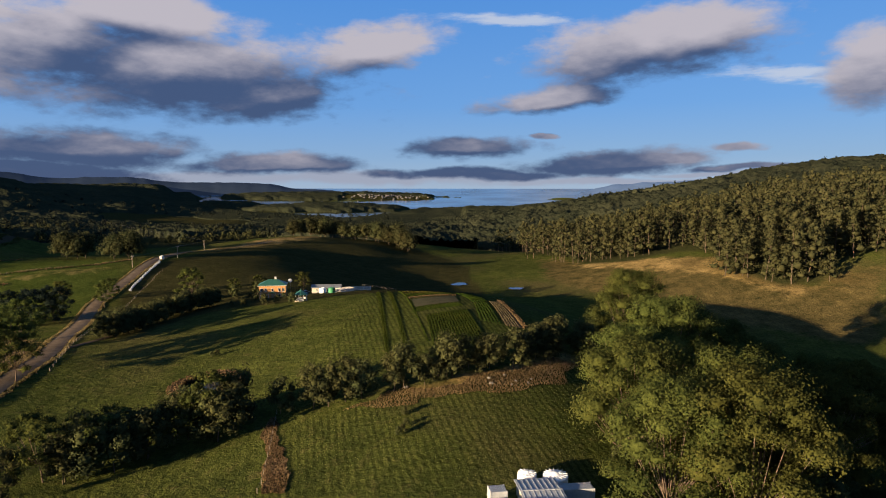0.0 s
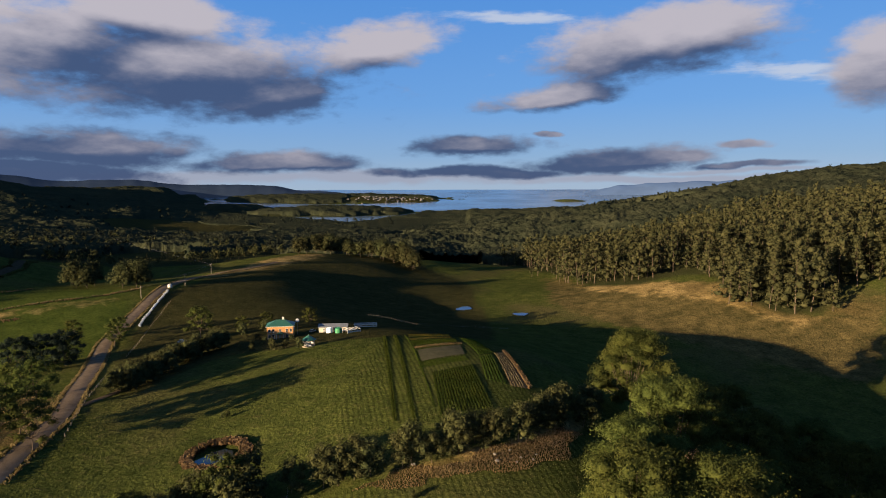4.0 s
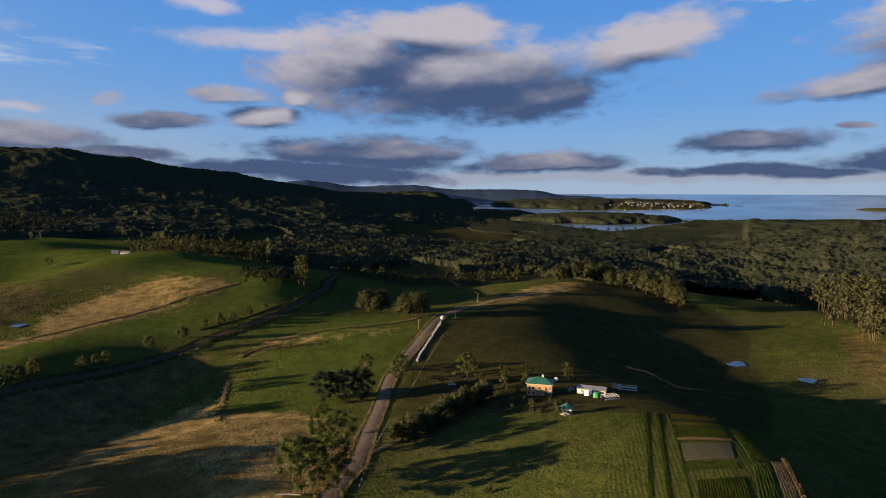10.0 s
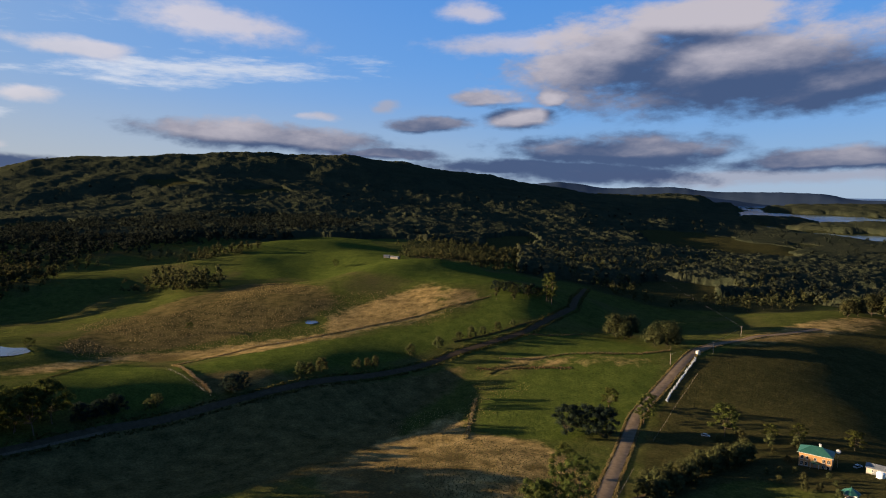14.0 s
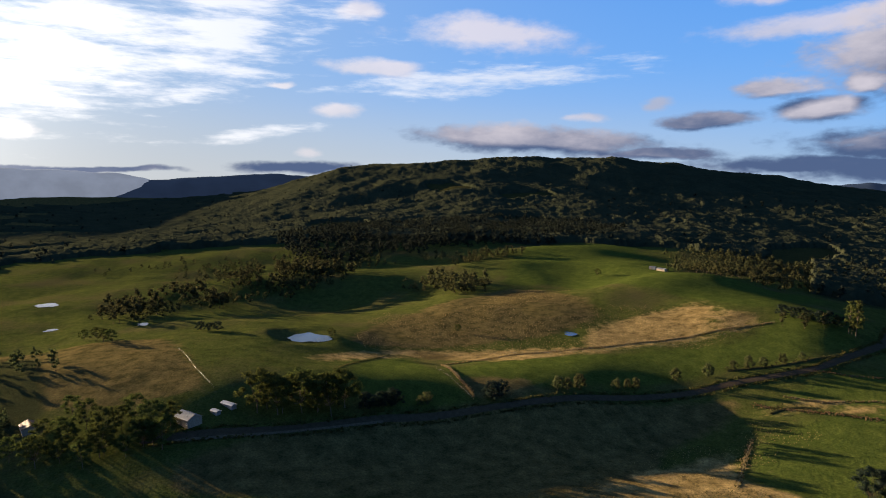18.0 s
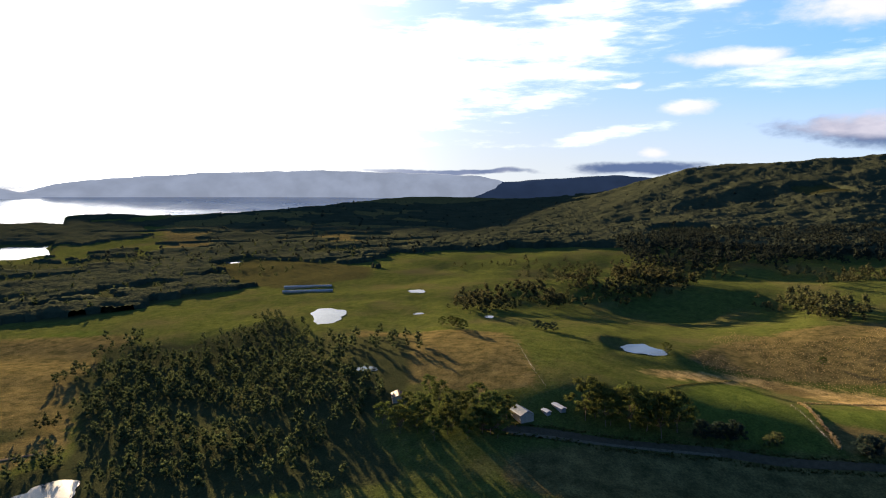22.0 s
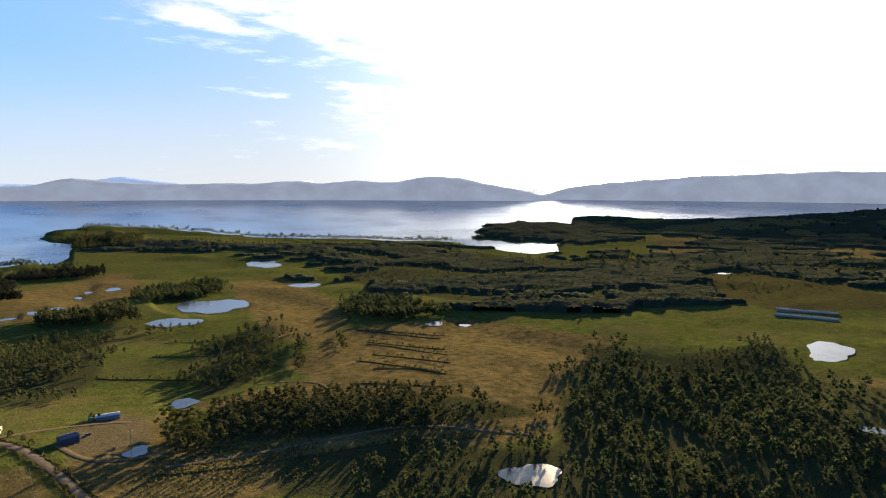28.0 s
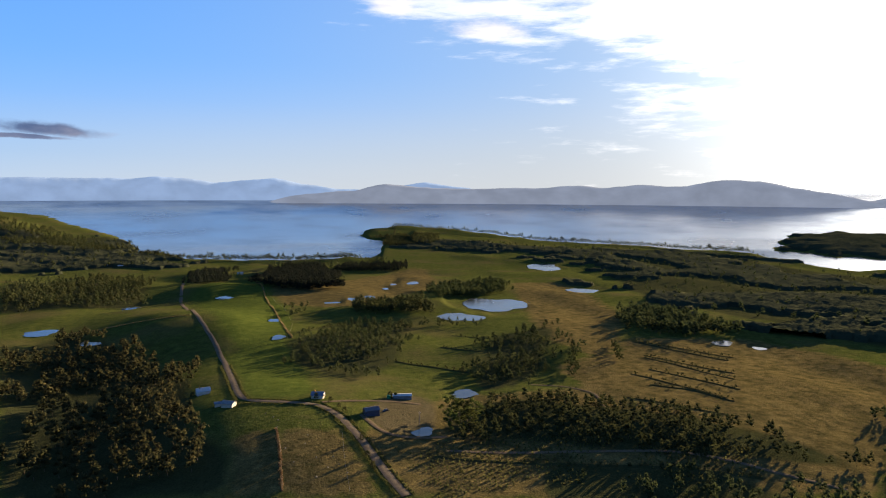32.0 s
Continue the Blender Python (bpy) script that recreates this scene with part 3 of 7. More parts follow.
def land(x, y):
    """Height of the ground."""
    x, y = np.asarray(x, float), np.asarray(y, float)
    z = np.full(x.shape, -10.6)
    for a, b, h, r in HILLS:
        z = z + h * np.exp(-((x - a) ** 2 + (y - b) ** 2) / (r * r))
    d = np.hypot(x, y)
    way = np.degrees(np.arctan2(-x, y)) % 360
    z = z + fbm(x, y, 92, 0.3, 3) * np.clip((d - 190) / 400, 0.12, 1) * 2.9 + fbm(x, y, 340, 1.3, 3) * np.clip((d - 1200) / 1500, 0, 1) * 20
    low = np.clip((d - 1500) / 1100, 0, 1) * np.clip((way - 80) / 18, 0, 1) * np.clip((140 - way) / 8, 0, 1)
    z = z + (SEA + 14 + fbm(x, y, 260, 0.7, 3) * 7 - z) * low
    z = z + (fbm(x, y, 105, 2.2, 4) * 4.8 + fbm(x, y, 33, 0.9, 2) * 0.9) * np.clip((d - 480) / 150, 0, 1) * np.clip((1250 - d) / 250, 0, 1) * 0.6 * np.clip((way - 36) / 8, 0, 1) * np.clip((112 - way) / 10, 0, 1)
    z = z + np.interp(way, RIDGE_AT, RIDGE_UP) * np.exp(-((d - 3600) / 650) ** 2)
    shore = np.interp(way, COAST_AT, COAST_FAR) + fbm(x, y, 150, 2.0, 4) * 32
    calm = np.min([np.interp((way + o) % 360, COAST_AT, COAST_FAR) for o in (-2.5, -1.2, 0, 1.2, 2.5)], axis=0)
    low_shore = np.clip(np.interp(way, (0, 20, 25, 118, 124, 205, 215, 330, 345, 360), (1, 1, 0, 0, 1, 1, 0, 0, 1, 1)) * (1 - (calm - d) / 750), 0, 1)
    z = z + (SEA + 9 + fbm(x, y, 120, 0.4, 3) * 4 - z) * low_shore * np.clip((z - SEA - 9) / 8, 0, 1)
    dry = np.clip((shore - d) / 90 + 0.5, 0, 1)
    for a, b, rx, ry, h in ISLES:
        turn = math.atan2(b, a) + math.pi / 2
        u, v = (x - a) * math.cos(turn) + (y - b) * math.sin(turn), (y - b) * math.cos(turn) - (x - a) * math.sin(turn)
        e = 1.3 - np.hypot(u / rx, v / ry) + 0.12 * fbm(x, y, 60, 3.0)
        up = np.clip(e * 2, 0, 1)
        z = np.where(dry < 0.5, SEA + h * np.clip(e, 0, 1), z)
        dry = np.maximum(dry, up)
    z = np.maximum(z, np.where(d > 1200, SEA + 4 + 8 * np.clip((shore - d) / 400, 0, 1), -99)) 
    z = SEA - 6 + (z - SEA + 6) * dry
    return z + bowl(d, way)


def height(x, y):
    return float(land(np.array([x]), np.array([y]))[0])


def inside(x, y, ring):
    """Which points lie in a closed outline."""
    hit = np.zeros(np.shape(x), bool)
    for (x0, y0), (x1, y1) in zip(ring, ring[1:] + ring[:1]):
        cross = (y0 > y) != (y1 > y)
        hit ^= cross & (x < (x1 - x0) * (y - y0) / ((y1 - y0) or 1e-9) + x0)
    return hit


def mesh_of(name, verts, faces, mat, smooth=False):
    me = bpy.data.meshes.new(name)
    verts, faces = np.asarray(verts, np.float32), np.asarray(faces, np.int32)
    me.vertices.add(len(verts))
    me.vertices.foreach_set("co", verts.ravel())
    k = faces.shape[1]
    me.loops.add(faces.size)
    me.loops.foreach_set("vertex_index", faces.ravel())
    me.polygons.add(len(faces))
    me.polygons.foreach_set("loop_start", np.arange(0, faces.size, k, dtype=np.int32))
    me.update(calc_edges=True)
    me.validate()
    if smooth:
        me.polygons.foreach_set("use_smooth", np.ones(len(faces), bool))
    if mat:
        me.materials.append(mat)
    return me


def sheet(nu, nv):
    i = (np.arange(nu - 1)[:, None] * nv + np.arange(nv - 1)[None]).ravel()
    return np.stack([i, i + nv, i + nv + 1, i + 1], 1)


# outlines of what grows where
ZONES = {
    "lush": [
        [(-373, 60), (-443, 102), (-457, 127), (-390, 131), (-340, 138), (-343, 97), (-357, 70)],
        [(-397, 138), (-413, 209), (-380, 353), (-349, 323), (-347, 230), (-341, 187), (-371, 161)],
        [(-412, -420), (-490, -487), (-528, -467), (-518, -408), (-479, -384)],
        [(-225, 232), (-264, 280), (-265, 339), (-201, 396), (-170, 287), (-187, 248)],
        [(-297, 322), (-301, 386), (-269, 420), (-218, 417), (-205, 400), (-266, 342)],
        [(-1031, 520), (-1120, 809), (-507, 486), (-546, 704), (-400, 434), (-526, 390), (-682, 391), (-687, 311)],
        [(-403, 133), (-394, 292), (-365, 369), (-443, 576), (-320, 422), (-339, 327), (-347, 198), (-372, 142)],
        [(62, -591), (205, -1044), (140, -1393), (27, -803), (29, -638), (3, -511), (-7, -429), (37, -430), (77, -594)],
    ],
    "dry": [
        [(-417, 257), (-461, 296), (-465, 354), (-451, 419), (-387, 359), (-403, 306)],
        [(-388, 361), (-430, 401), (-409, 416), (-387, 401), (-381, 382)],
        [(-444, 54), (-481, 134), (-449, 203), (-424, 261), (-407, 308), (-400, 304), (-408, 251), (-411, 190), (-459, 127), (-418, 51)],
        [(-203, 470), (-194, 535), (-170, 590), (-130, 650), (-118, 645), (-152, 585), (-178, 530), (-187, 470)],
        [(-226, 132), (-252, 190), (-256, 228), (-264, 258), (-230, 228), (-194, 243), (-158, 230), (-133, 207), (-120, 178), (-150, 140), (-199, 129)],
        [(-191, 518), (-180, 594), (-150, 690), (-128, 690), (-152, 573), (-172, 495), (-184, 470)],
        [(-226, 230), (-253, 264), (-287, 309), (-291, 334), (-257, 359), (-207, 403), (-203, 393), (-253, 350), (-281, 325), (-276, 304), (-248, 265), (-221, 231)],
        [(112, 640), (126, 514), (210, 452), (224, 376), (270, 404), (262, 380), (216, 366), (190, 420), (150, 462), (112, 500)],
        [(-29, 139), (17, 159), (42, 185), (39, 170), (16, 148), (-11, 143)],
    ],
    "rough": [
        [(76, -1066), (-262, -1589), (-213, -1078), (-46, -849), (48, -908)],
        [(-493, 85), (-573, 138), (-615, 204), (-633, 264), (-654, 335), (-575, 333), (-496, 332), (-475, 301), (-464, 257), (-471, 194), (-486, 135)],
        [(-374, 139), (-363, 163), (-343, 177), (-332, 162), (-342, 141)],
        # Browned valley floor: its neutral shade tone is put into the ground colour.
        [(-299, -27), (-324, 24), (-338, 122), (-325, 231), (-307, 316), (-290, 282), (-275, 225), (-223, 173), (-276, -25)],
        [(14, -368), (-21, -363), (-41, -288), (7, -297)],
        [(102, 672), (124, 509), (212, 457), (227, 374), (290, 410), (214, 296), (163, 347), (109, 411), (81, 475)],
        [(-34, -357), (-106, -443), (-241, -443), (-386, -353), (-290, -258), (-52, -287)],
        [(-365, -1168), (-479, -1163), (-402, -750), (-267, -519), (-235, -611), (-289, -830)],
        [(-315, -604), (-453, -603), (-497, -461), (-386, -353), (-233, -427)],
        [(37, -373), (14, -368), (7, -297), (33, -302)],
        [(-216, -521), (-468, -607), (-517, -390), (-331, -292), (-212, -402)],
        [(-536, -97), (-459, -32), (-368, -9), (-373, -46), (-371, -70)],
        [(-374, 138), (-367, 167), (-344, 193), (-344, 138)],
        [(-540, -191), (-510, -42), (-371, -13), (-359, -48), (-391, -118)],
        [(-1821, 387), (-1845, 250), (-1858, 112), (-1861, -26), (-1854, -165), (-1837, -302), (-1809, -438), (-1771, -572), (-1724, -702), (-1667, -829), (-1600, -951), (-1525, -1067), (-3758, -2631), (-3944, -2344), (-4108, -2044), (-4248, -1732), (-4366, -1410), (-4459, -1081), (-4527, -746), (-4570, -407), (-4588, -65), (-4580, 276), (-4546, 616), (-4488, 954)],
    ],
    "olive": [
        [(-190, 400), (-183, 480), (-150, 600), (-140, 690), (-57, 720), (20, 600), (30, 400), (20, 270), (-60, 268), (-100, 262), (-112, 215), (-140, 250), (-174, 335)],
    ],
    "sown": [
        [(-36, 108), (-36, 138), (-10, 145), (16, 153), (40, 170), (34, 104)],
        [(-34, 170), (-30, 285), (22, 285), (30, 170)],
    ],
    "soil": [
        [(-39, -375), (-39, -399), (-59, -439), (-89, -434), (-81, -366), (-61, -356)],
    ],
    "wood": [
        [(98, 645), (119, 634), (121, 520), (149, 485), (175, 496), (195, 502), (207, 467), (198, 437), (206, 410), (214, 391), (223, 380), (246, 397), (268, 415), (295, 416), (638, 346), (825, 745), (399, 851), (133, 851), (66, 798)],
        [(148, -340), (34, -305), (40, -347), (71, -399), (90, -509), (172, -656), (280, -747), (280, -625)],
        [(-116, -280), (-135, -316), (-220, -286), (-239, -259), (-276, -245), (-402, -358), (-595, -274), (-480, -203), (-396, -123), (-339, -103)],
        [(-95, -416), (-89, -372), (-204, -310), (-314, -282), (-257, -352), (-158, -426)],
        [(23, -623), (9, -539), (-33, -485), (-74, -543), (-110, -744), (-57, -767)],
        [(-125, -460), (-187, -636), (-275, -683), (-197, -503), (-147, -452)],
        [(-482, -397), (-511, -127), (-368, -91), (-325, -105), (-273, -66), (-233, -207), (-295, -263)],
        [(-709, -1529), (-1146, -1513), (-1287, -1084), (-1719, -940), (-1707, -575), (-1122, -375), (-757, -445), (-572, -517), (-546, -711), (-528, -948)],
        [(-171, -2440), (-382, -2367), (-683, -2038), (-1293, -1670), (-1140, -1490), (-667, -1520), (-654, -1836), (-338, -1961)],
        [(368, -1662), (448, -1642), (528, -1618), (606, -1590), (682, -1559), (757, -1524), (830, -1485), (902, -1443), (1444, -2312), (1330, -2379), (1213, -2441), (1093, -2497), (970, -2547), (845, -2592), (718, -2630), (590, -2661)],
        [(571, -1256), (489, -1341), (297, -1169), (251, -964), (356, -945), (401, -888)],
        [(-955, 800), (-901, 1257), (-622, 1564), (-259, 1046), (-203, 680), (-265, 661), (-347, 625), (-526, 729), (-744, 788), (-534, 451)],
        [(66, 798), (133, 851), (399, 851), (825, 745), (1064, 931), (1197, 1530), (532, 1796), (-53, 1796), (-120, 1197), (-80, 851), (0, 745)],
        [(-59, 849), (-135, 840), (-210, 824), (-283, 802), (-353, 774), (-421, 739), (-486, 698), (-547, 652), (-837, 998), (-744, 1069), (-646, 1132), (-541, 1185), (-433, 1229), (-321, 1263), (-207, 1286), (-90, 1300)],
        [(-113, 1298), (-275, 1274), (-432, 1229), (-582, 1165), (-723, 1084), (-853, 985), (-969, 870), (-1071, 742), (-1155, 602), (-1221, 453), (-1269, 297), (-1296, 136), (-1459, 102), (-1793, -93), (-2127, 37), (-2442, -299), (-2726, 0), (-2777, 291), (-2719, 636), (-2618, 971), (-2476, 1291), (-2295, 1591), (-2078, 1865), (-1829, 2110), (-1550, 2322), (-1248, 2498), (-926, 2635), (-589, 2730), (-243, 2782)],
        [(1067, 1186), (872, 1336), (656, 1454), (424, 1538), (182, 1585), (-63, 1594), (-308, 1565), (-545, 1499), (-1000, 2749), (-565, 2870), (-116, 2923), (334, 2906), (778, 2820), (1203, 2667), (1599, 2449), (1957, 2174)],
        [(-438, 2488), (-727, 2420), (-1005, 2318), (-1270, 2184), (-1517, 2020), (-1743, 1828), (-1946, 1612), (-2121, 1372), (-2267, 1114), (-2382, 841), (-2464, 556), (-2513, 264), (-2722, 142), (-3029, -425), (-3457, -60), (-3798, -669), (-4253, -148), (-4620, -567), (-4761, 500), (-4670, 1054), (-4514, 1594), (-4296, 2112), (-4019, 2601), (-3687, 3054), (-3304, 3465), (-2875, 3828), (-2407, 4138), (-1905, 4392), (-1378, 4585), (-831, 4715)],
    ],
    "clear": [
        [(-620, 3690), (-600, 3910), (-110, 3930), (-60, 3720), (-330, 3650)],
        [(-1155, -703), (-1254, -675), (-994, -306), (-865, -277), (-761, -373), (-860, -481)],
        [(-1116, 1970), (-1000, 2230), (-581, 1884), (-499, 1620), (-680, 1587), (-846, 1558)],
        [(-458, 776), (-463, 888), (-342, 877), (-305, 745), (-339, 636)],
        [(-1023, 1080), (-1049, 1309), (-872, 1128), (-797, 872)],
        [(-1143, 1956), (-877, 2195), (-647, 1656), (-836, 1559)],
        [(-1893, 232), (-1914, 407), (-1688, 406), (-1451, 241)],
        [(-2682, 855), (-2696, 996), (-2418, 993), (-2421, 845)],
        [(-2290, 1038), (-2272, 1231), (-2126, 1225), (-2162, 1027)],
    ],
}
FORESTS = (
    ([(98, 645), (119, 634), (121, 520), (149, 485), (175, 496), (195, 502), (207, 467), (198, 437), (206, 410), (214, 391), (223, 380), (246, 397), (268, 415), (295, 416), (638, 346), (825, 745), (399, 851), (133, 851), (66, 798)], 7.6, 1, 0.6, 1.2),
    ([(148, -340), (34, -305), (40, -347), (71, -399), (90, -509), (172, -656), (280, -747), (280, -625)], 10.5, 3, 0.8, 1.25),
    ([(-116, -280), (-135, -316), (-220, -286), (-239, -259), (-276, -245), (-402, -358), (-595, -274), (-480, -203), (-396, -123), (-339, -103)], 8.5, 4, 0.45, 0.8),
    ([(-95, -416), (-89, -372), (-204, -310), (-314, -282), (-257, -352), (-158, -426)], 6.5, 5, 0.5, 0.85),
    ([(23, -623), (9, -539), (-33, -485), (-74, -543), (-110, -744), (-57, -767)], 8, 6, 0.45, 0.75),
    ([(-125, -460), (-187, -636), (-275, -683), (-197, -503), (-147, -452)], 8, 7, 0.45, 0.8),
    ([(-482, -397), (-511, -127), (-368, -91), (-325, -105), (-273, -66), (-233, -207), (-295, -263)], 13.2, 8, 0.55, 1.05),
    ([(-397, -2144), (-327, -2156), (-256, -2166), (-185, -2173), (-114, -2178), (-136, -2603), (-221, -2597), (-306, -2588), (-390, -2577), (-475, -2563)], 10, 28, 0.6, 0.95),
    ([(-709, -1529), (-1146, -1513), (-1287, -1084), (-1719, -940), (-1707, -575), (-1122, -375), (-757, -445), (-572, -517), (-546, -711), (-528, -948)], 13, 21, 0.4, 0.75),
    ([(-171, -2440), (-382, -2367), (-683, -2038), (-1293, -1670), (-1140, -1490), (-667, -1520), (-654, -1836), (-338, -1961)], 13, 22, 0.4, 0.75),
    ([(368, -1662), (448, -1642), (528, -1618), (606, -1590), (682, -1559), (757, -1524), (830, -1485), (902, -1443), (1444, -2312), (1330, -2379), (1213, -2441), (1093, -2497), (970, -2547), (845, -2592), (718, -2630), (590, -2661)], 12, 23, 0.5, 0.85),
    ([(571, -1256), (489, -1341), (297, -1169), (251, -964), (356, -945), (401, -888)], 11, 24, 0.45, 0.8),
    ([(-1057, -81), (-1068, 268), (-970, 481), (-869, 431), (-978, 329), (-871, 132), (-842, -37)], 13, 25, 0.5, 0.85),
    ([(-858, 749), (-732, 937), (-664, 1031), (-509, 914), (-400, 726), (-484, 741), (-548, 701), (-524, 463)], 11, 26, 0.5, 0.8),
    ([(-955, 800), (-901, 1257), (-622, 1564), (-259, 1046), (-203, 680), (-265, 661), (-347, 625), (-526, 729), (-744, 788), (-534, 451)], 12, 27, 0.5, 0.85),
)
FAR_FORESTS = (
    ([(66, 798), (133, 851), (399, 851), (825, 745), (1064, 931), (1197, 1530), (532, 1796), (-53, 1796), (-120, 1197), (-80, 851), (0, 745)], 19.5, 2),
    ([(-59, 849), (-135, 840), (-210, 824), (-283, 802), (-353, 774), (-421, 739), (-486, 698), (-547, 652), (-837, 998), (-744, 1069), (-646, 1132), (-541, 1185), (-433, 1229), (-321, 1263), (-207, 1286), (-90, 1300)], 14, 11),
    ([(-113, 1298), (-270, 1274), (-424, 1232), (-571, 1171), (-709, 1093), (-837, 998), (-953, 888), (-1054, 766), (-1139, 631), (-1208, 488), (-1258, 337), (-1290, 181), (-1303, 22), (-1296, -136), (-2777, -291), (-2792, 48), (-2765, 388), (-2697, 722), (-2589, 1046), (-2442, 1354), (-2259, 1641), (-2042, 1904), (-1795, 2139), (-1521, 2342), (-1224, 2510), (-909, 2640), (-580, 2731), (-243, 2782)], 32, 12),
    ([(-1256, -132), (-1240, -241), (-1214, -348), (-1179, -452), (-1135, -553), (-1083, -650), (-1022, -742), (-953, -828), (-1455, -1265), (-1560, -1133), (-1653, -993), (-1733, -845), (-1800, -691), (-1853, -531), (-1893, -367), (-1917, -201)], 34, 13),
    ([(-1886, 400), (-1913, 238), (-1927, 74), (-1926, -89), (-1911, -253), (-1883, -415), (-1840, -574), (-1785, -729), (-1716, -878), (-1635, -1021), (-3270, -2043), (-3433, -1757), (-3570, -1458), (-3681, -1149), (-3766, -831), (-3823, -507), (-3852, -179), (-3854, 149), (-3827, 477), (-3772, 801)], 50, 14),
)
# ponds: place, half width and length, level
PONDS = (
    (13, 479, 5.8, 7.5, -23.6),
    (54, 453, 4.7, 5.9, -22.9),
    (-459, 274, 4.9, 8.5, 4.0),
    (-508, 62, 16.0, 16.4, 6.4),
    (-753, -177, 11.3, 11.1, 4.2),
    (-599, -234, 19.4, 35.1, 2.2),
    (-408, -131, 6.3, 5.6, 8.2),
    (-236, -227, 14.3, 14.6, -7.2),
    (-262, -897, 44.8, 58.3, -25.5),
    (-184, -775, 29.3, 25.6, -17.6),
    (-552, -1487, 43.2, 72.7, -45.6),
    (-468, -1053, 31.5, 27.4, -35.3),
    (-116, -449, 10.1, 9.7, -8.4),
    (-72, -365, 5.7, 7.7, -2.2),
    (302, -760, 15.2, 19.8, -17.2),
    (224, -684, 8.7, 11.0, -14.0),
    (140, -997, 10.2, 14.4, -20.8),
    (48, -766, 7.1, 10.7, -12.7),
    (34, -646, 7.2, 9.4, -5.3),
    (-65, 166, 4.9, 4.3, -5.2),
    (-22, -913, 10.9, 9.6, -19.4),
    (-53, -935, 7.7, 12.7, -18.3),
    (-79, -952, 7.9, 10.5, -18.3),
    (-117, -1094, 6.0, 9.7, -29.0),
    (-136, -1148, 6.3, 10.7, -29.9),
    (-175, -1166, 11.8, 18.4, -30.5),
    (266, -957, 13.7, 10.9, -27.5),
    (140, -992, 12.0, 11.4, -21.1),
    (-407, -132, 7.5, 5.0, 7.8),
    (-601, -70, 6.6, 5.5, 7.6),
    (-751, -179, 10.5, 8.7, 4.3),
    (-619, -144, 5.8, 4.4, 3.9),
    (-429, -588, 8.7, 14.0, -16.1),
    (-452, -561, 5.9, 7.6, -16.1),
    (-1192, -673, 22.3, 21.2, -24.2),
)
DRIVE = [(-117, 149), (-125, 193), (-138, 222), (-175, 309), (-184, 356), (-199, 435), (-195, 472), (-186, 532), (-162, 585)]
VALLEY_ROAD = [(-323, -41), (-324, 18), (-334, 80), (-331, 147), (-329, 244), (-325, 313), (-310, 379), (-322, 458), (-452, 672)]
BAY_ROAD = [(-52, -287), (-46, -305), (-34, -349), (-22, -387), (-8, -409), (15, -418), (41, -427), (47, -449), (70, -547), (95, -641), (131, -749), (202, -987), (257, -1266)]


N = 350
s = np.linspace(-1, 1, N)
g = 4850 * np.sign(s) * (0.13 * np.abs(s) + 0.87 * np.abs(s) ** 3)
GX, GY = np.meshgrid(g - 60, g + 20, indexing="ij")
GZ = land(GX, GY)
for px, py, rx, ry, dz in PONDS:
    ca, sa = -py / math.hypot(px, py), px / math.hypot(px, py)
    e = np.hypot(((GX - px) * ca + (GY - py) * sa) / (rx + 3), ((GY - py) * ca - (GX - px) * sa) / (ry + 3))
    GZ = np.where(e < 1.6, np.where(e < 1.15, dz - 0.6 + np.clip((e - 0.85) * 4.0, 0, 1.0), np.maximum(np.minimum(GZ, dz + 0.4 + (e - 1.15) * 8), dz + 0.3 - (e - 1.15) * 8)), GZ)
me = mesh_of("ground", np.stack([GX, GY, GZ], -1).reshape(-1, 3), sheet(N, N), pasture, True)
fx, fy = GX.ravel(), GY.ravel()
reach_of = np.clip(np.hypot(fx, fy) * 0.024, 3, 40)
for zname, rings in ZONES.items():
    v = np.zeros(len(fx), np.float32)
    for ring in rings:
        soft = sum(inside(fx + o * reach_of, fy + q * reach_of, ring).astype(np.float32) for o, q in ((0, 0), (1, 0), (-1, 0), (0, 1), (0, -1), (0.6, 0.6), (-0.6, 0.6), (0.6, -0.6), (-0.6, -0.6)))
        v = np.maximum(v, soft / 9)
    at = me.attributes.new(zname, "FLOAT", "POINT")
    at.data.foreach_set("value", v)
ground = tagged(new("ground", me), "rolling green pasture with straw-coloured patches and shade-darkened woodland floor", "ground", kind="structure")

r, a = np.linspace(0, 1, 70) ** 1.3 * 4960, np.linspace(0, 2 * np.pi, 181)
RR, AA = np.meshgrid(r, a, indexing="ij")
me = mesh_of("water", np.stack([RR * np.cos(AA), RR * np.sin(AA), SEA + bowl(RR, np.degrees(AA - np.pi / 2) % 360)], -1).reshape(-1, 3), sheet(70, 181), sea_water, True)
tagged(new("water", me), "wide calm blue-grey bay reaching to the horizon", "sea", kind="structure")


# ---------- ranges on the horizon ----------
# Distance haze is put into the ranges' colour and a faint glow.
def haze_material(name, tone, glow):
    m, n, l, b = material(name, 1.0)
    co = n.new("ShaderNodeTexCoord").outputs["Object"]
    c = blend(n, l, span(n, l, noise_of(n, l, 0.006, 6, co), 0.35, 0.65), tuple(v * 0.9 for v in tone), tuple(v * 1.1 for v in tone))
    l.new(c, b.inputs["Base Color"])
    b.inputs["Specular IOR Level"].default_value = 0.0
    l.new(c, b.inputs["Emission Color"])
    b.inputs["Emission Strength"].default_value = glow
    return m


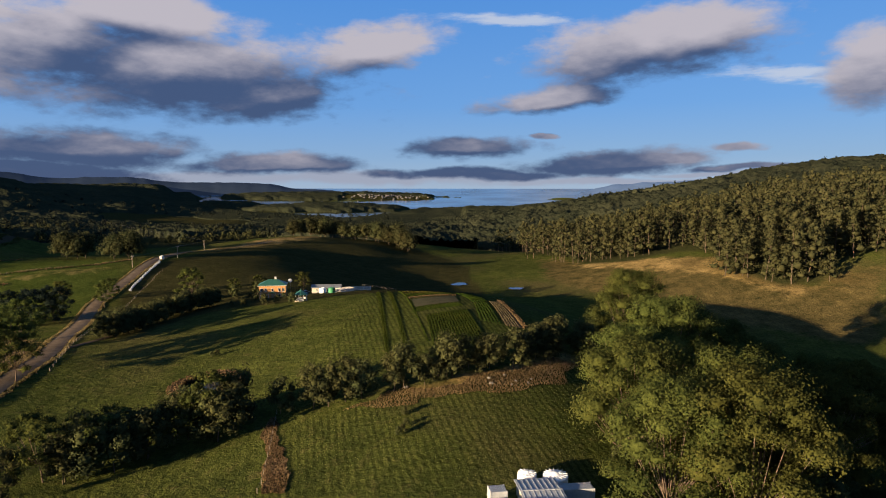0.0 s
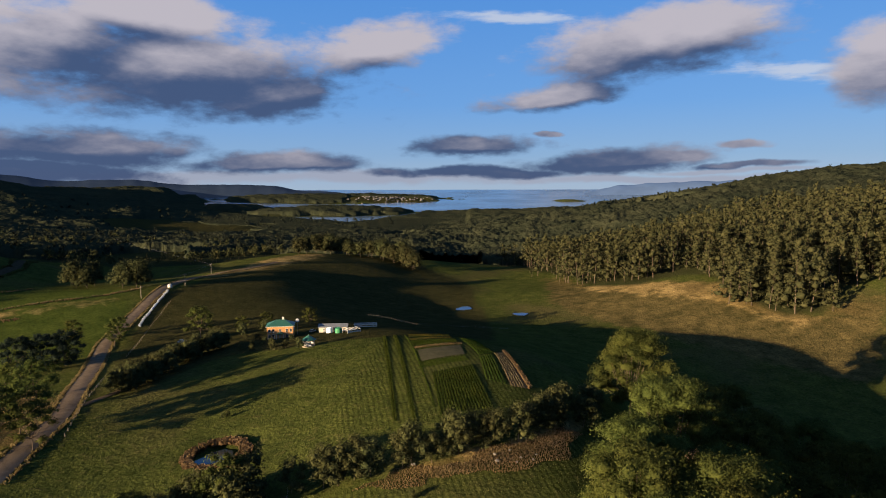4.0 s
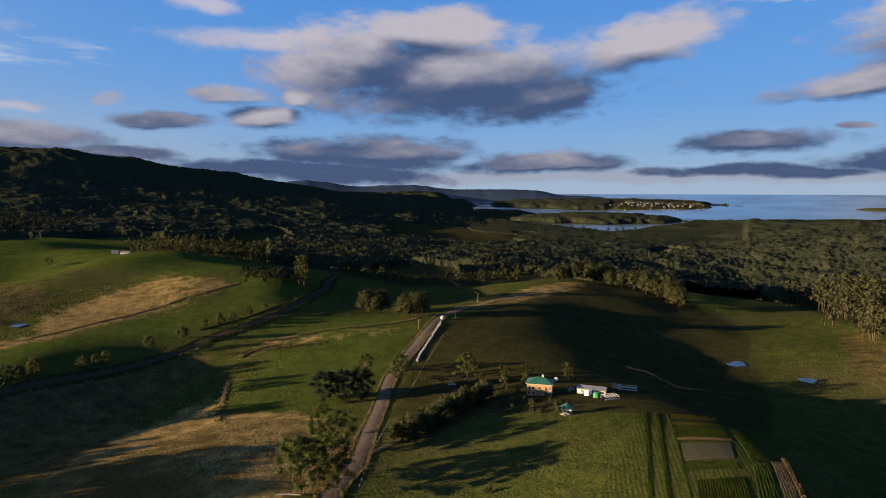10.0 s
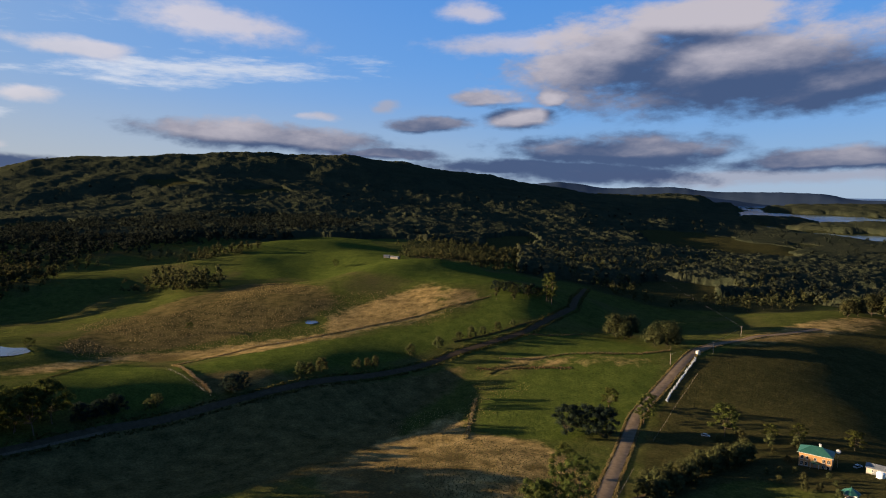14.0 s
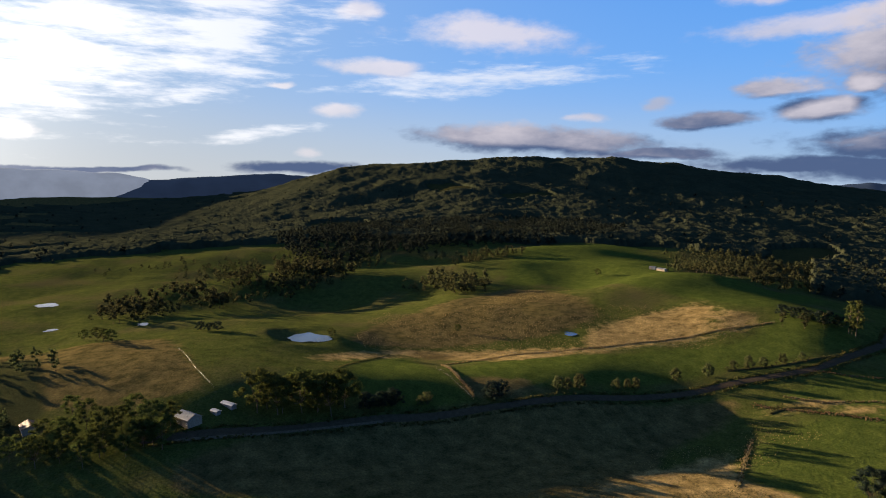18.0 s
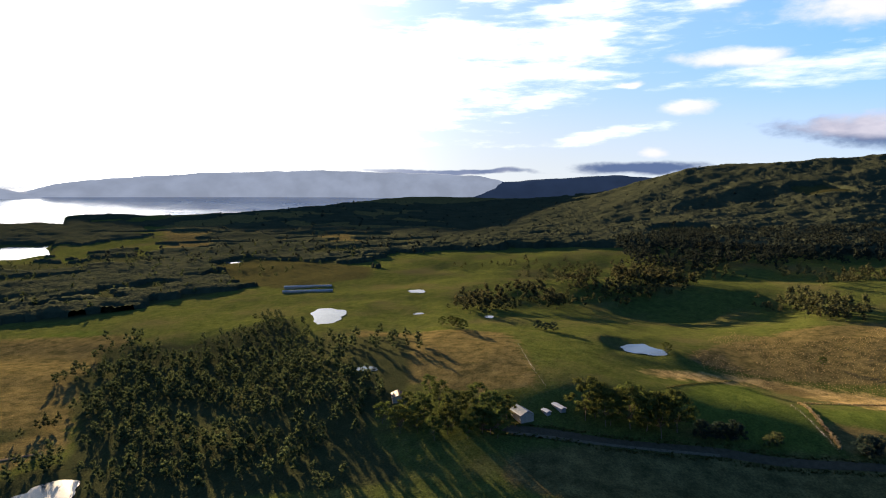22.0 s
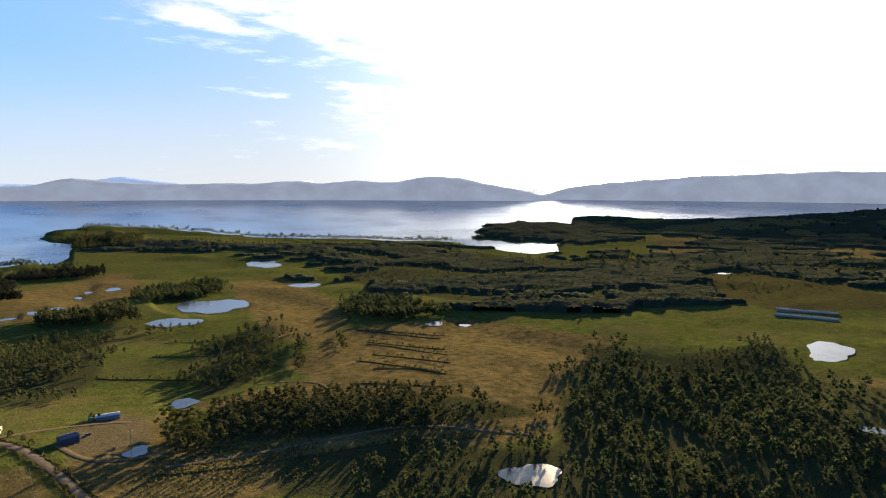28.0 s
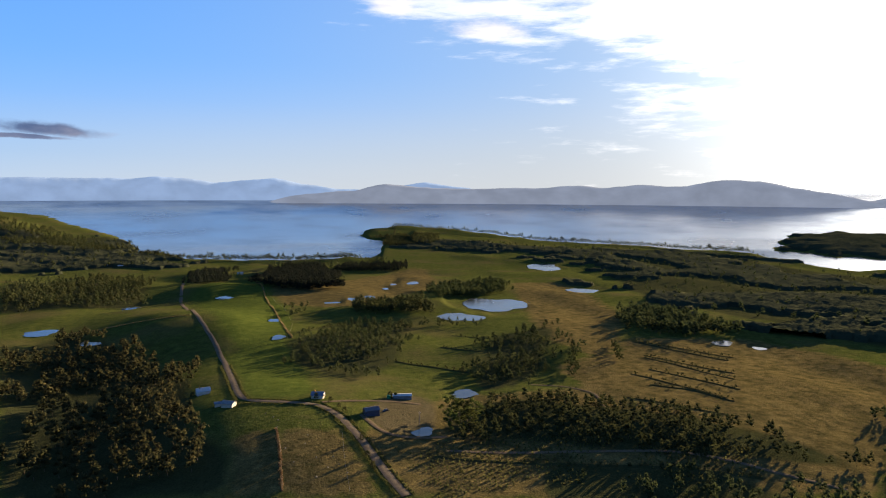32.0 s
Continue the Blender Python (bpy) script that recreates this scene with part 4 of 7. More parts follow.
def distant_range(name, far, skyline, mat, label, seed, rugged=4.0):
    """A wooded range on the skyline, between two bearings: a ridge with a front slope and a back slope."""
    b0, b1 = skyline[0][0], skyline[-1][0]
    way = np.linspace(b0, b1, int((b1 - b0) * 6))
    up = np.interp(way, [p[0] for p in skyline], [p[1] for p in skyline])
    for _ in range(3):
        up[1:-1] = (up[:-2] + 2 * up[1:-1] + up[2:]) / 4
    eye = np.interp(way % 360, (0, 50, 80, 360), (82, 100, 130, 139))
    ex, ey = -np.sin(np.radians(way)), np.cos(np.radians(way))
    top = eye + far * np.tan(np.radians(up)) + fbm(ex * 4000, ey * 4000, 110, seed, 5) * rugged
    foot = SEA + bowl(far - 260, way % 360) - 3
    cols = []
    for k in range(7):
        f = k / 6
        d = far - 260 + 520 * f
        rise = math.sin(math.pi * min(1, f * 1.0)) ** 0.8
        z = foot + (np.maximum(top, foot) - foot) * rise * (1 if 0 < f < 1 else 0) + (fbm(ex * d, ey * d, 90, seed + k, 3) * 3 if 0 < f < 1 else 0)
        cols.append(np.stack([ex * d, ey * d, z], 1))
    v = np.stack(cols, 1).reshape(-1, 3)
    return tagged(new(name, mesh_of(name, v, sheet(len(way), 7), mat, True)), label, "hills", kind="structure")


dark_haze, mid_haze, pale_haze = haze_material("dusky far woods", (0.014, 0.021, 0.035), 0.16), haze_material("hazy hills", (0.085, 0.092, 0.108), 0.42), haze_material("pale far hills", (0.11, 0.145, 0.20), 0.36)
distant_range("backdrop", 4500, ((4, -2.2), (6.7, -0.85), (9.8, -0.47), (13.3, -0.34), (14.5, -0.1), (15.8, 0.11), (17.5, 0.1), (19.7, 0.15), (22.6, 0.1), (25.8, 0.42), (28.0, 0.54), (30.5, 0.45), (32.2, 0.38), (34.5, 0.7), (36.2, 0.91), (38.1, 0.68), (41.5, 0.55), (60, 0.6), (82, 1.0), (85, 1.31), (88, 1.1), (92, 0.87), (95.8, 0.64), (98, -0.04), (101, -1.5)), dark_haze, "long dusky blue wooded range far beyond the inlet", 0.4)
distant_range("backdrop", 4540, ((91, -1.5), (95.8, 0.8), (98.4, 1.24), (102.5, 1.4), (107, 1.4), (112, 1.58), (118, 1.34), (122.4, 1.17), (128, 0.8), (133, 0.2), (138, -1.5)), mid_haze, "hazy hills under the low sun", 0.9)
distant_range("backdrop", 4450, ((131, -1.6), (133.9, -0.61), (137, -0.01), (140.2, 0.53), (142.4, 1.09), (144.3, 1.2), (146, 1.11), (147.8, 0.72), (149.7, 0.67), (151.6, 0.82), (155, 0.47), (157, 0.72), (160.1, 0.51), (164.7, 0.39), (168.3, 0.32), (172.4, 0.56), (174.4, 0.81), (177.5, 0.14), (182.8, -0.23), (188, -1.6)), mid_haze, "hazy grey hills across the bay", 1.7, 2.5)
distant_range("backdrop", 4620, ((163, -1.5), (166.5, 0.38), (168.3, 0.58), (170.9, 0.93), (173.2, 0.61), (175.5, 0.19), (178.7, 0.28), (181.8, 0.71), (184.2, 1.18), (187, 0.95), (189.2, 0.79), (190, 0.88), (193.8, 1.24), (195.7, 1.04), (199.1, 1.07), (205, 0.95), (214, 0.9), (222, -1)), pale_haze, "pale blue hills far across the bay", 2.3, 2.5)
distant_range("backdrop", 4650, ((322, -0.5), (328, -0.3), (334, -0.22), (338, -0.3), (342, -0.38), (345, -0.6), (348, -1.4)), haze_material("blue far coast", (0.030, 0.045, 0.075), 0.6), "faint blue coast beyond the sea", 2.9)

# ---------- trees ----------
TALL = 1.3          # the trees' own scale

ICO = np.array([(0, -0.53, 0.85), (0, 0.53, 0.85), (0, -0.53, -0.85), (0, 0.53, -0.85), (-0.53, 0.85, 0), (0.53, 0.85, 0), (-0.53, -0.85, 0), (0.53, -0.85, 0), (0.85, 0, -0.53), (0.85, 0, 0.53), (-0.85, 0, -0.53), (-0.85, 0, 0.53)])
ICO_FACES = ((0, 1, 11), (0, 9, 1), (2, 10, 3), (2, 3, 8), (1, 5, 4), (3, 4, 5), (0, 6, 7), (2, 7, 6), (9, 8, 5), (9, 7, 8), (11, 4, 10), (11, 10, 6), (1, 4, 11), (0, 11, 6), (1, 9, 5), (0, 7, 9), (3, 10, 4), (2, 6, 10), (3, 5, 8), (2, 8, 7))


def leaf_shell(rng, centre, radius, count, size, flat=0.8):
    """Leaf sprays over a rounded clump: small triangles that face outwards, loosely, round a dim heart. Vertices and their normals."""
    w = rng.normal(size=(count, 3))
    w /= np.linalg.norm(w, axis=1)[:, None]
    w[:, 2] = np.where(w[:, 2] < -0.45, -w[:, 2], w[:, 2])
    k = rng.uniform(0, 6, 6)
    stretch = rng.uniform(0.75, 1.3, 3) * (1, 1, flat)
    knob = 1 + 0.22 * np.sin(3.6 * w[:, :1] + k[0]) * np.sin(3.6 * w[:, 1:2] + k[1]) + 0.2 * np.sin(8 * w[:, :1] + k[2]) * np.sin(8 * w[:, 1:2] + k[3]) * np.cos(7 * w[:, 2:] + k[4])
    at = centre + w * radius * knob * rng.uniform(0.5, 1.2, (count, 1)) ** 0.8 * stretch
    n = w + rng.normal(size=(count, 3)) * 0.5
    n /= np.linalg.norm(n, axis=1)[:, None]
    u = np.cross(n, rng.normal(size=(count, 3)))
    u /= np.linalg.norm(u, axis=1)[:, None] + 1e-9
    v = np.cross(n, u)
    s = size * rng.uniform(0.6, 1.5, (count, 1))
    q = np.stack([at - u * s - v * s * 0.5, at + u * s * 0.9 - v * s * 0.6, at + u * s * rng.uniform(-0.6, 0.6, (count, 1)) + v * s], 1).reshape(-1, 3)
    soft = np.repeat(w * 0.5 + n * 0.6 + (0, 0, 0.1), 3, axis=0)
    if count < 40:
        eye8 = np.array([(1, 0, 0), (0, 1, 0), (0, 0, 1), (-1, 0, 0), (0, -1, 0), (0, 0, -1)]) @ np.linalg.qr(rng.normal(size=(3, 3)))[0]
        core = eye8[[0, 1, 2, 1, 3, 2, 3, 4, 2, 4, 0, 2, 1, 0, 5, 3, 1, 5, 4, 3, 5, 0, 4, 5]]
        return np.concatenate([centre + core * radius * 0.66 * stretch, q]), np.concatenate([core, soft])
    heart = ICO @ np.linalg.qr(rng.normal(size=(3, 3)))[0] * rng.uniform(0.85, 1.05, (12, 1))
    core = heart[np.array(ICO_FACES).ravel()]
    return np.concatenate([centre + core * radius * (0.52 if count > 60 else 0.64) * stretch, q]), np.concatenate([core, soft])


def tube(a, b, ra, rb, sides=6):
    a, b = np.asarray(a, float), np.asarray(b, float)
    w = (b - a) / (np.linalg.norm(b - a) + 1e-9)
    u = np.cross(w, (0.3, 0.9, 0.2))
    u /= np.linalg.norm(u)
    v = np.cross(w, u)
    t = np.linspace(0, 2 * np.pi, sides, endpoint=False)[:, None]
    ring = np.cos(t) * u + np.sin(t) * v
    i = np.arange(sides)
    j = (i + 1) % sides
    return np.concatenate([a + ring * ra, b + ring * rb]), np.stack([i, j, j + sides, i + sides], 1)


def joined(pieces):
    vs, fs, k = [], [], 0
    for v, f in pieces:
        vs.append(v)
        fs.append(f + k)
        k += len(v)
    return np.concatenate(vs), np.concatenate(fs)


def quads(v):
    return v, np.arange(len(v)).reshape(-1, 4)


def tree_shape(seed, tall, spread, clumps, tufts, tuft, low=0.35, form="gum", sides=6, limbs=True):
    """Trunk and limbs as vertices and faces, and the crown as vertices, faces and normals."""
    rng = np.random.default_rng(seed)
    wood, leaves = [], []
    lean = rng.normal(size=2) * 0.04 * tall
    fork = np.array([lean[0] * 0.6, lean[1] * 0.6, tall * (0.42 if form == "forest" else low * 1.15)])
    base = tall * (0.011 if form == "forest" else 0.0145)
    wood.append(tube((0, 0, -1.0), fork * (0.4, 0.4, 0.5), base, base * 0.8, sides))
    wood.append(tube(fork * (0.4, 0.4, 0.5), fork, base * 0.8, base * 0.62, sides))
    for k in range(clumps):
        f = (k + 0.5) / clumps
        a = k * 2.4 + rng.uniform(-0.5, 0.5)
        flat = 0.72
        if form == "gum":
            z = tall * (low + (0.96 - low) * f ** 0.75)
            wide = spread * math.sqrt(max(0.03, 1 - (f - 0.25) ** 2 / 0.6)) * (rng.uniform(0.35, 0.75) if k % 3 == 0 else rng.uniform(0.75, 1.0))
            rad = spread * rng.uniform(0.21, 0.36)
            flat = 0.66
        elif form == "forest":
            z = tall * (low + (0.94 - low) * f + rng.uniform(-0.03, 0.03))
            wide = spread * (0.85 - 0.75 * f) * rng.uniform(0.55, 1.0)
            rad = spread * rng.uniform(0.30, 0.62) * (1.0 - 0.25 * f)
            flat = 0.82
        elif form == "mass":
            z = tall * (low + 0.14 + (0.68 - low) * f)
            wide = spread * (0.62 - 0.42 * f) * rng.uniform(0.7, 1.1)
            rad = spread * rng.uniform(0.40, 0.58)
            flat = 0.8
        else:
            z = tall * (0.16 + 0.72 * f)
            wide = spread * math.sqrt(max(0.05, 1 - (f - 0.2) ** 2 / 0.7)) * rng.uniform(0.35, 0.8)
            rad = spread * rng.uniform(0.30, 0.44)
            flat = 0.95
        c = np.array([lean[0] + math.cos(a) * wide, lean[1] + math.sin(a) * wide, z])
        if form != "shrub" and limbs and rng.random() < 0.8:
            knee = fork + (c - fork) * (0.5, 0.5, 0.38)
            wood.append(tube(fork, knee, base * 0.42, base * 0.26, 5))
            wood.append(tube(knee, c, base * 0.26, base * 0.08, 5))
        leaves.append(leaf_shell(rng, c, rad, tufts, tuft, flat))
    if form == "forest":
        wood.append(tube(fork, (lean[0], lean[1], tall * 0.85), base * 0.6, base * 0.15, sides))
    v = np.concatenate([x[0] for x in leaves])
    return joined(wood), (v, np.arange(len(v)).reshape(-1, 3), np.concatenate([x[1] for x in leaves]))


def crown_mesh(name, v, f, n, mat):
    """A crown whose leaf sprays take the roundness of their clumps in the light."""
    me = mesh_of(name, v, f, mat, True)
    me.normals_split_custom_set_from_vertices((n / (np.linalg.norm(n, axis=1)[:, None] + 1e-9)).astype(np.float32))
    return me


def tree_kind(name, label, category, leaf, wood_mat, *args, **kw):
    (wv, wf), (lv, lf, ln) = tree_shape(*args, **kw)
    root = bpy.data.objects.new(name, None)
    t = bpy.data.objects.new("trunk", mesh_of("trunk", wv, wf, wood_mat, True))
    c = bpy.data.objects.new("crown", crown_mesh("crown", lv, lf, ln, leaf))
    return root, t, c, label, category


def plant(kind, x, y, size=1.0, turn=0.0, group="", z=None):
    root, t, c, label, category = kind
    ob = new(root.name)
    ob.matrix_basis = Matrix.Translation((x, y, height(x, y) if z is None else z)) @ Matrix.Rotation(turn, 4, "Z") @ Matrix.Scale(size * TALL, 4)
    for p in (t, c):
        q = new(p.name, p.data)
        q.parent = ob
    return tagged(ob, label, category, group)


def scatter(ring, gap, seed, hole=(), thin=-0.75):
    """Loosely spread places within an outline."""
    gap *= TALL
    rng = np.random.default_rng(seed)
    xs, ys = np.array([p[0] for p in ring]), np.array([p[1] for p in ring])
    gx, gy = np.meshgrid(np.arange(xs.min(), xs.max() + gap, gap), np.arange(ys.min(), ys.max() + gap, gap))
    gx, gy = (gx + rng.uniform(-0.45, 0.45, gx.shape) * gap).ravel(), (gy + rng.uniform(-0.45, 0.45, gy.shape) * gap).ravel()
    w = min(18.0, 0.04 * (xs.max() - xs.min() + ys.max() - ys.min()))
    k = inside(gx + w * fbm(gx, gy, 8 + w, 0.5, 3), gy + w * fbm(gx, gy, 8 + w, 1.5, 3), ring) & (fbm(gx, gy, 42, 2.5, 3) > thin)
    for px, py, rx, ry, _ in PONDS:
        k &= np.hypot(gx - px, gy - py) > 1.15 * max(rx, ry) + 4
    for h in hole:
        k &= ~inside(gx, gy, h)
    return np.stack([gx[k], gy[k]], 1)


def along(line, gap, seed, jitter=1.0):
    gap, jitter = gap * TALL, jitter * TALL
    rng = np.random.default_rng(seed)
    out = []
    for (x0, y0), (x1, y1) in zip(line, line[1:]):
        n = max(1, int(math.hypot(x1 - x0, y1 - y0) / gap))
        for k in range(n):
            f = (k + rng.uniform(0.2, 0.8)) / n
            out.append((x0 + (x1 - x0) * f + rng.normal() * jitter, y0 + (y1 - y0) * f + rng.normal() * jitter))
    return out


def wood_stuff(name, places, shapes, sizes, leaf, wood_mat, label, seed, category="forest"):
    """A far wood in one object: many trees, each a copy of one of a few shapes."""
    rng = np.random.default_rng(seed)
    places = np.asarray(places)
    z = land(places[:, 0], places[:, 1])
    keep = z > SEA + 1.0 + bowl(np.hypot(places[:, 0], places[:, 1]), np.degrees(np.arctan2(-places[:, 0], places[:, 1])) % 360)
    places, z = places[keep], z[keep]
    pick = rng.integers(0, len(shapes), len(places))
    out, bent_n = [[], []], []
    for k, shape in enumerate(shapes):
        who = np.where(pick == k)[0]
        if not len(who):
            continue
        a, s = rng.uniform(0, 6.28, len(who)), rng.uniform(*sizes, len(who)) * TALL
        ca, sa, up = np.cos(a) * s, np.sin(a) * s, rng.uniform(0.85, 1.2, (len(who), 1))
        for part_no, (v, f, *n) in enumerate(shape):
            w = np.empty((len(who), len(v), 3))
            w[:, :, 0] = ca[:, None] * v[:, 0] - sa[:, None] * v[:, 1] + places[who, 0][:, None]
            w[:, :, 1] = sa[:, None] * v[:, 0] + ca[:, None] * v[:, 1] + places[who, 1][:, None]
            w[:, :, 2] = s[:, None] * v[:, 2] * up + z[who][:, None]
            ff = (f[None] + (np.arange(len(who)) * len(v))[:, None, None]).reshape(-1, f.shape[1])
            out[part_no].append((w.reshape(-1, 3), ff))
            if n:
                ca1, sa1 = np.cos(a)[:, None], np.sin(a)[:, None]
                bent_n.append(np.stack([ca1 * n[0][:, 0] - sa1 * n[0][:, 1], sa1 * n[0][:, 0] + ca1 * n[0][:, 1], np.broadcast_to(n[0][:, 2], (len(who), len(v)))], -1).reshape(-1, 3))
    root = new(name)
    for part_name, me in (("trunks", mesh_of("trunks", *joined(out[0]), wood_mat)), ("crowns", crown_mesh("crowns", *joined(out[1]), np.concatenate(bent_n), leaf))):
        q = new(part_name, me)
        q.parent = root
        tagged(q, kind="stuff")
    return tagged(root, label, category, kind="stuff")


far_gums = [tree_shape(60 + k, 13, 4.6, 5, 28, 0.48, 0.12, "mass", 4, False) for k in range(6)]
mid_gums = [tree_shape(70 + k, 14, 5.2, 4, 16, 0.75, 0.12, "mass", 4, False) for k in range(5)]
near_gums = [tree_shape(90 + k, 24, 6.0, 14, 34, 0.39, 0.12, "forest", 5, False) for k in range(9)]
slope_gums = [tree_shape(100 + k, 22, 6.0, 5, 15, 0.8, 0.2, "forest", 4, False) for k in range(6)]
far_trees = [tree_shape(80 + k, 13, 6.4, 3, 8, 1.5, 0.1, "mass", 4, False) for k in range(4)]

gums = [tree_kind("gum_tree", "tall eucalypt with pale limbs and olive-green leaf clumps", "tree", gum_leaf, bark, 10 + k, 22, 8.8, 48, 720, 0.14, 0.16, "gum") for k in range(4)]
field_gums = [tree_kind("field_tree", "mid-sized eucalypt with a rounded olive crown", "tree", gum_leaf, bark, 20 + k, 13, 5.4, 20, 150, 0.2, 0.22, "gum") for k in range(4)]
cypress = [tree_kind("cypress_tree", "dark dense old cypress with a broad crown", "tree", pine_leaf, dark_bark, 30 + k, 13.5, 7.0, 26, 170, 0.24, 0.08, "gum") for k in range(2)]
shrubs = [tree_kind("shrub", "dense dark-green wattle shrub", "shrub", wattle_leaf, dark_bark, 40 + k, 6.6, 3.0, 12, 130, 0.15, 0.2, "shrub") for k in range(5)]

brow_gums = [tree_kind("field_tree", "dark eucalypt with a dense low broad crown", "tree", wood_leaf, dark_bark, 120 + k, 12, 6.4, 16, 110, 0.3, 0.1, "mass") for k in range(4)]
tall_gums = [tree_kind("tall_gum", "tall eucalypt with a long pale trunk and a narrow olive crown", "tree", gum_leaf, bark, 110 + k, 24, 5.6, 12, 110, 0.26, 0.2, "forest") for k in range(3)]

rng = np.random.default_rng(5)
BAY_WOODS = (3, 4, 5, 6, 7, 8)
for ring, gap, seed, lo, hi in FORESTS:
    pts = scatter(ring, gap * (0.76 if seed in BAY_WOODS else 2.4 if seed in (21, 22, 23) else 1.0), seed, ZONES["clear"] if seed == 27 else (), {1: -2.0, 8: -0.7, 4: -0.7, 3: -0.35, 5: -0.8}.get(seed, -0.55))
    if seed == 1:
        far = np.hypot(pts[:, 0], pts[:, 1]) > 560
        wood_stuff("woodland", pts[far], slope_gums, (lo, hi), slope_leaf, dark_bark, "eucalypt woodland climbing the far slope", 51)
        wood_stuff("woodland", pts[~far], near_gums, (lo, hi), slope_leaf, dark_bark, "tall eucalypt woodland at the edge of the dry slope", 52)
        continue
    k = 0.75 if seed in BAY_WOODS else 1.0
    wood_stuff("woodland", pts, mid_gums if seed > 20 else far_gums, (lo * k, hi * k), bay_leaf if seed in (4, 5, 6, 7, 8, 21, 22, 23, 24, 28) else wood_leaf, dark_bark, "dense eucalypt woodland with dark olive crowns", seed)
for k, (ring, gap, lo, hi) in enumerate((
        ([(89, -1052), (115, -1360), (101, -1514), (11, -1606), (-40, -1338), (-33, -1058)], 7, 0.9, 1.2),
        ([(-43, -1464), (-53, -1618), (-212, -1599), (-196, -1459)], 8, 0.7, 1.0),
        ([(226, -1141), (286, -1459), (215, -1549), (185, -1320)], 7, 0.7, 1.0),
        ([(401, -888), (514, -1132), (460, -1190), (448, -1437), (304, -1201), (267, -1022), (337, -932)], 13, 0.7, 1.1),
        ([(1061, -2322), (1241, -2720), (1079, -2766), (884, -2508), (576, -2072), (693, -2013)], 16, 0.8, 1.2),
        ([(-352, -652), (-428, -797), (-484, -714), (-474, -622), (-454, -603)], 6.5, 0.7, 1.0),
        ([(-173, -908), (-206, -1068), (-343, -1132), (-317, -1009)], 6.5, 0.7, 1.0),
        ([(-44, -802), (-51, -873), (-154, -894), (-148, -797)], 6.5, 0.7, 1.0),
)):
    wood_stuff("windbreak", scatter(ring, gap, 800 + k, (), -2.0), far_gums, (lo, hi), far_leaf if k < 3 else bay_leaf, dark_bark, "dense dark belt of pines on bay pasture" if k < 3 else "belt of dark eucalypts among bay paddocks", 800 + k, "trees")
for k, ring in enumerate((
        [(-1351, 94), (-1825, 388), (-1778, 884), (-1546, 1098), (-1149, 801), (-1121, 412), (-1008, 260), (-1027, 123)],
        [(-615, -98), (-705, -106), (-847, 1), (-963, 132), (-851, 179), (-805, 110), (-739, -12)],
        [(-798, 244), (-808, 280), (-696, 306), (-642, 275), (-674, 240)],
)):
    wood_stuff("tree_belt", scatter(ring, 9.5 if k else 11.5, 820 + k, (), -0.6), mid_gums, (0.75, 1.25), far_leaf if k == 0 else wood_leaf, dark_bark, "dark belt of eucalypts between valley paddocks", 820 + k, "trees")
for k, (w0, w1) in enumerate(((143, 174), (177, 196))):
    way_k = np.arange(w0, w1, 0.16)
    back_k = np.interp(way_k, COAST_AT, COAST_FAR) - 60 - 70 * np.abs(np.sin(way_k * 39.7)) * np.sin(way_k * 3.1) ** 2
    wood_stuff("shore_trees", np.stack([-np.sin(np.radians(way_k)) * back_k, np.cos(np.radians(way_k)) * back_k], 1), far_gums, (0.7, 1.3), bay_leaf, dark_bark, "ragged line of dark eucalypts along the shore", 830 + k, "trees")
for ring, gap, seed in FAR_FORESTS:
    pts = scatter(ring, gap * 2.0, seed, ZONES["clear"])
    wood_stuff("far_woodland", pts, mid_gums if seed in (2, 11) else far_trees, (0.7, 1.1), far_leaf, dark_bark, "dark wooded slopes across the valley", seed)

# closed canopy of the woods that stay far off
way_at, far_at = np.arange(-44, 222, 0.19), 790 * np.exp(np.linspace(0, math.log(4600 / 790), 220))
WW, DD = np.meshgrid(np.radians(way_at), far_at, indexing="ij")
CX, CY = -np.sin(WW) * DD, np.cos(WW) * DD
wooded = np.zeros(CX.shape, bool)
for ring in [r[0] for r in FAR_FORESTS] + [r[0] for r in FORESTS if r[2] in (21, 22, 23)] + [ZONES["wood"][15], ZONES["wood"][16], [(-1443, -1660), (-1541, -1904), (-2128, -2322), (-2513, -2184), (-2798, -1748), (-2314, -1390), (-1860, -1351), (-1546, -1493)]]:
    w = np.interp(np.degrees(WW), (98, 108), (24, 100)) * fbm(CX, CY, 60, 0.5, 3)
    wooded |= inside(CX + w, CY - w, ring)
wooded &= fbm(CX, CY, 150, 3.3, 4) > np.interp(np.degrees(WW), (98, 108), (-1.15, -0.18))
for a, b, rx, ry, h in (ISLES[0], ISLES[1], ISLES[3], ISLES[4]):
    turn = math.atan2(b, a) + math.pi / 2
    wooded |= np.hypot(((CX - a) * math.cos(turn) + (CY - b) * math.sin(turn)) / rx, ((CY - b) * math.cos(turn) - (CX - a) * math.sin(turn)) / ry) < 1.0 + 0.15 * fbm(CX, CY, 60, 1.0, 3)
for ring in ZONES["clear"]:
    wooded &= ~inside(CX + 14 * fbm(CX, CY, 50, 1.5, 3), CY, ring)
ground_z = land(CX, CY)
wooded &= ground_z > SEA + 3 + bowl(DD, np.degrees(WW) % 360)
lump = np.random.default_rng(9).uniform(0, 1, CX.shape) ** 1.5
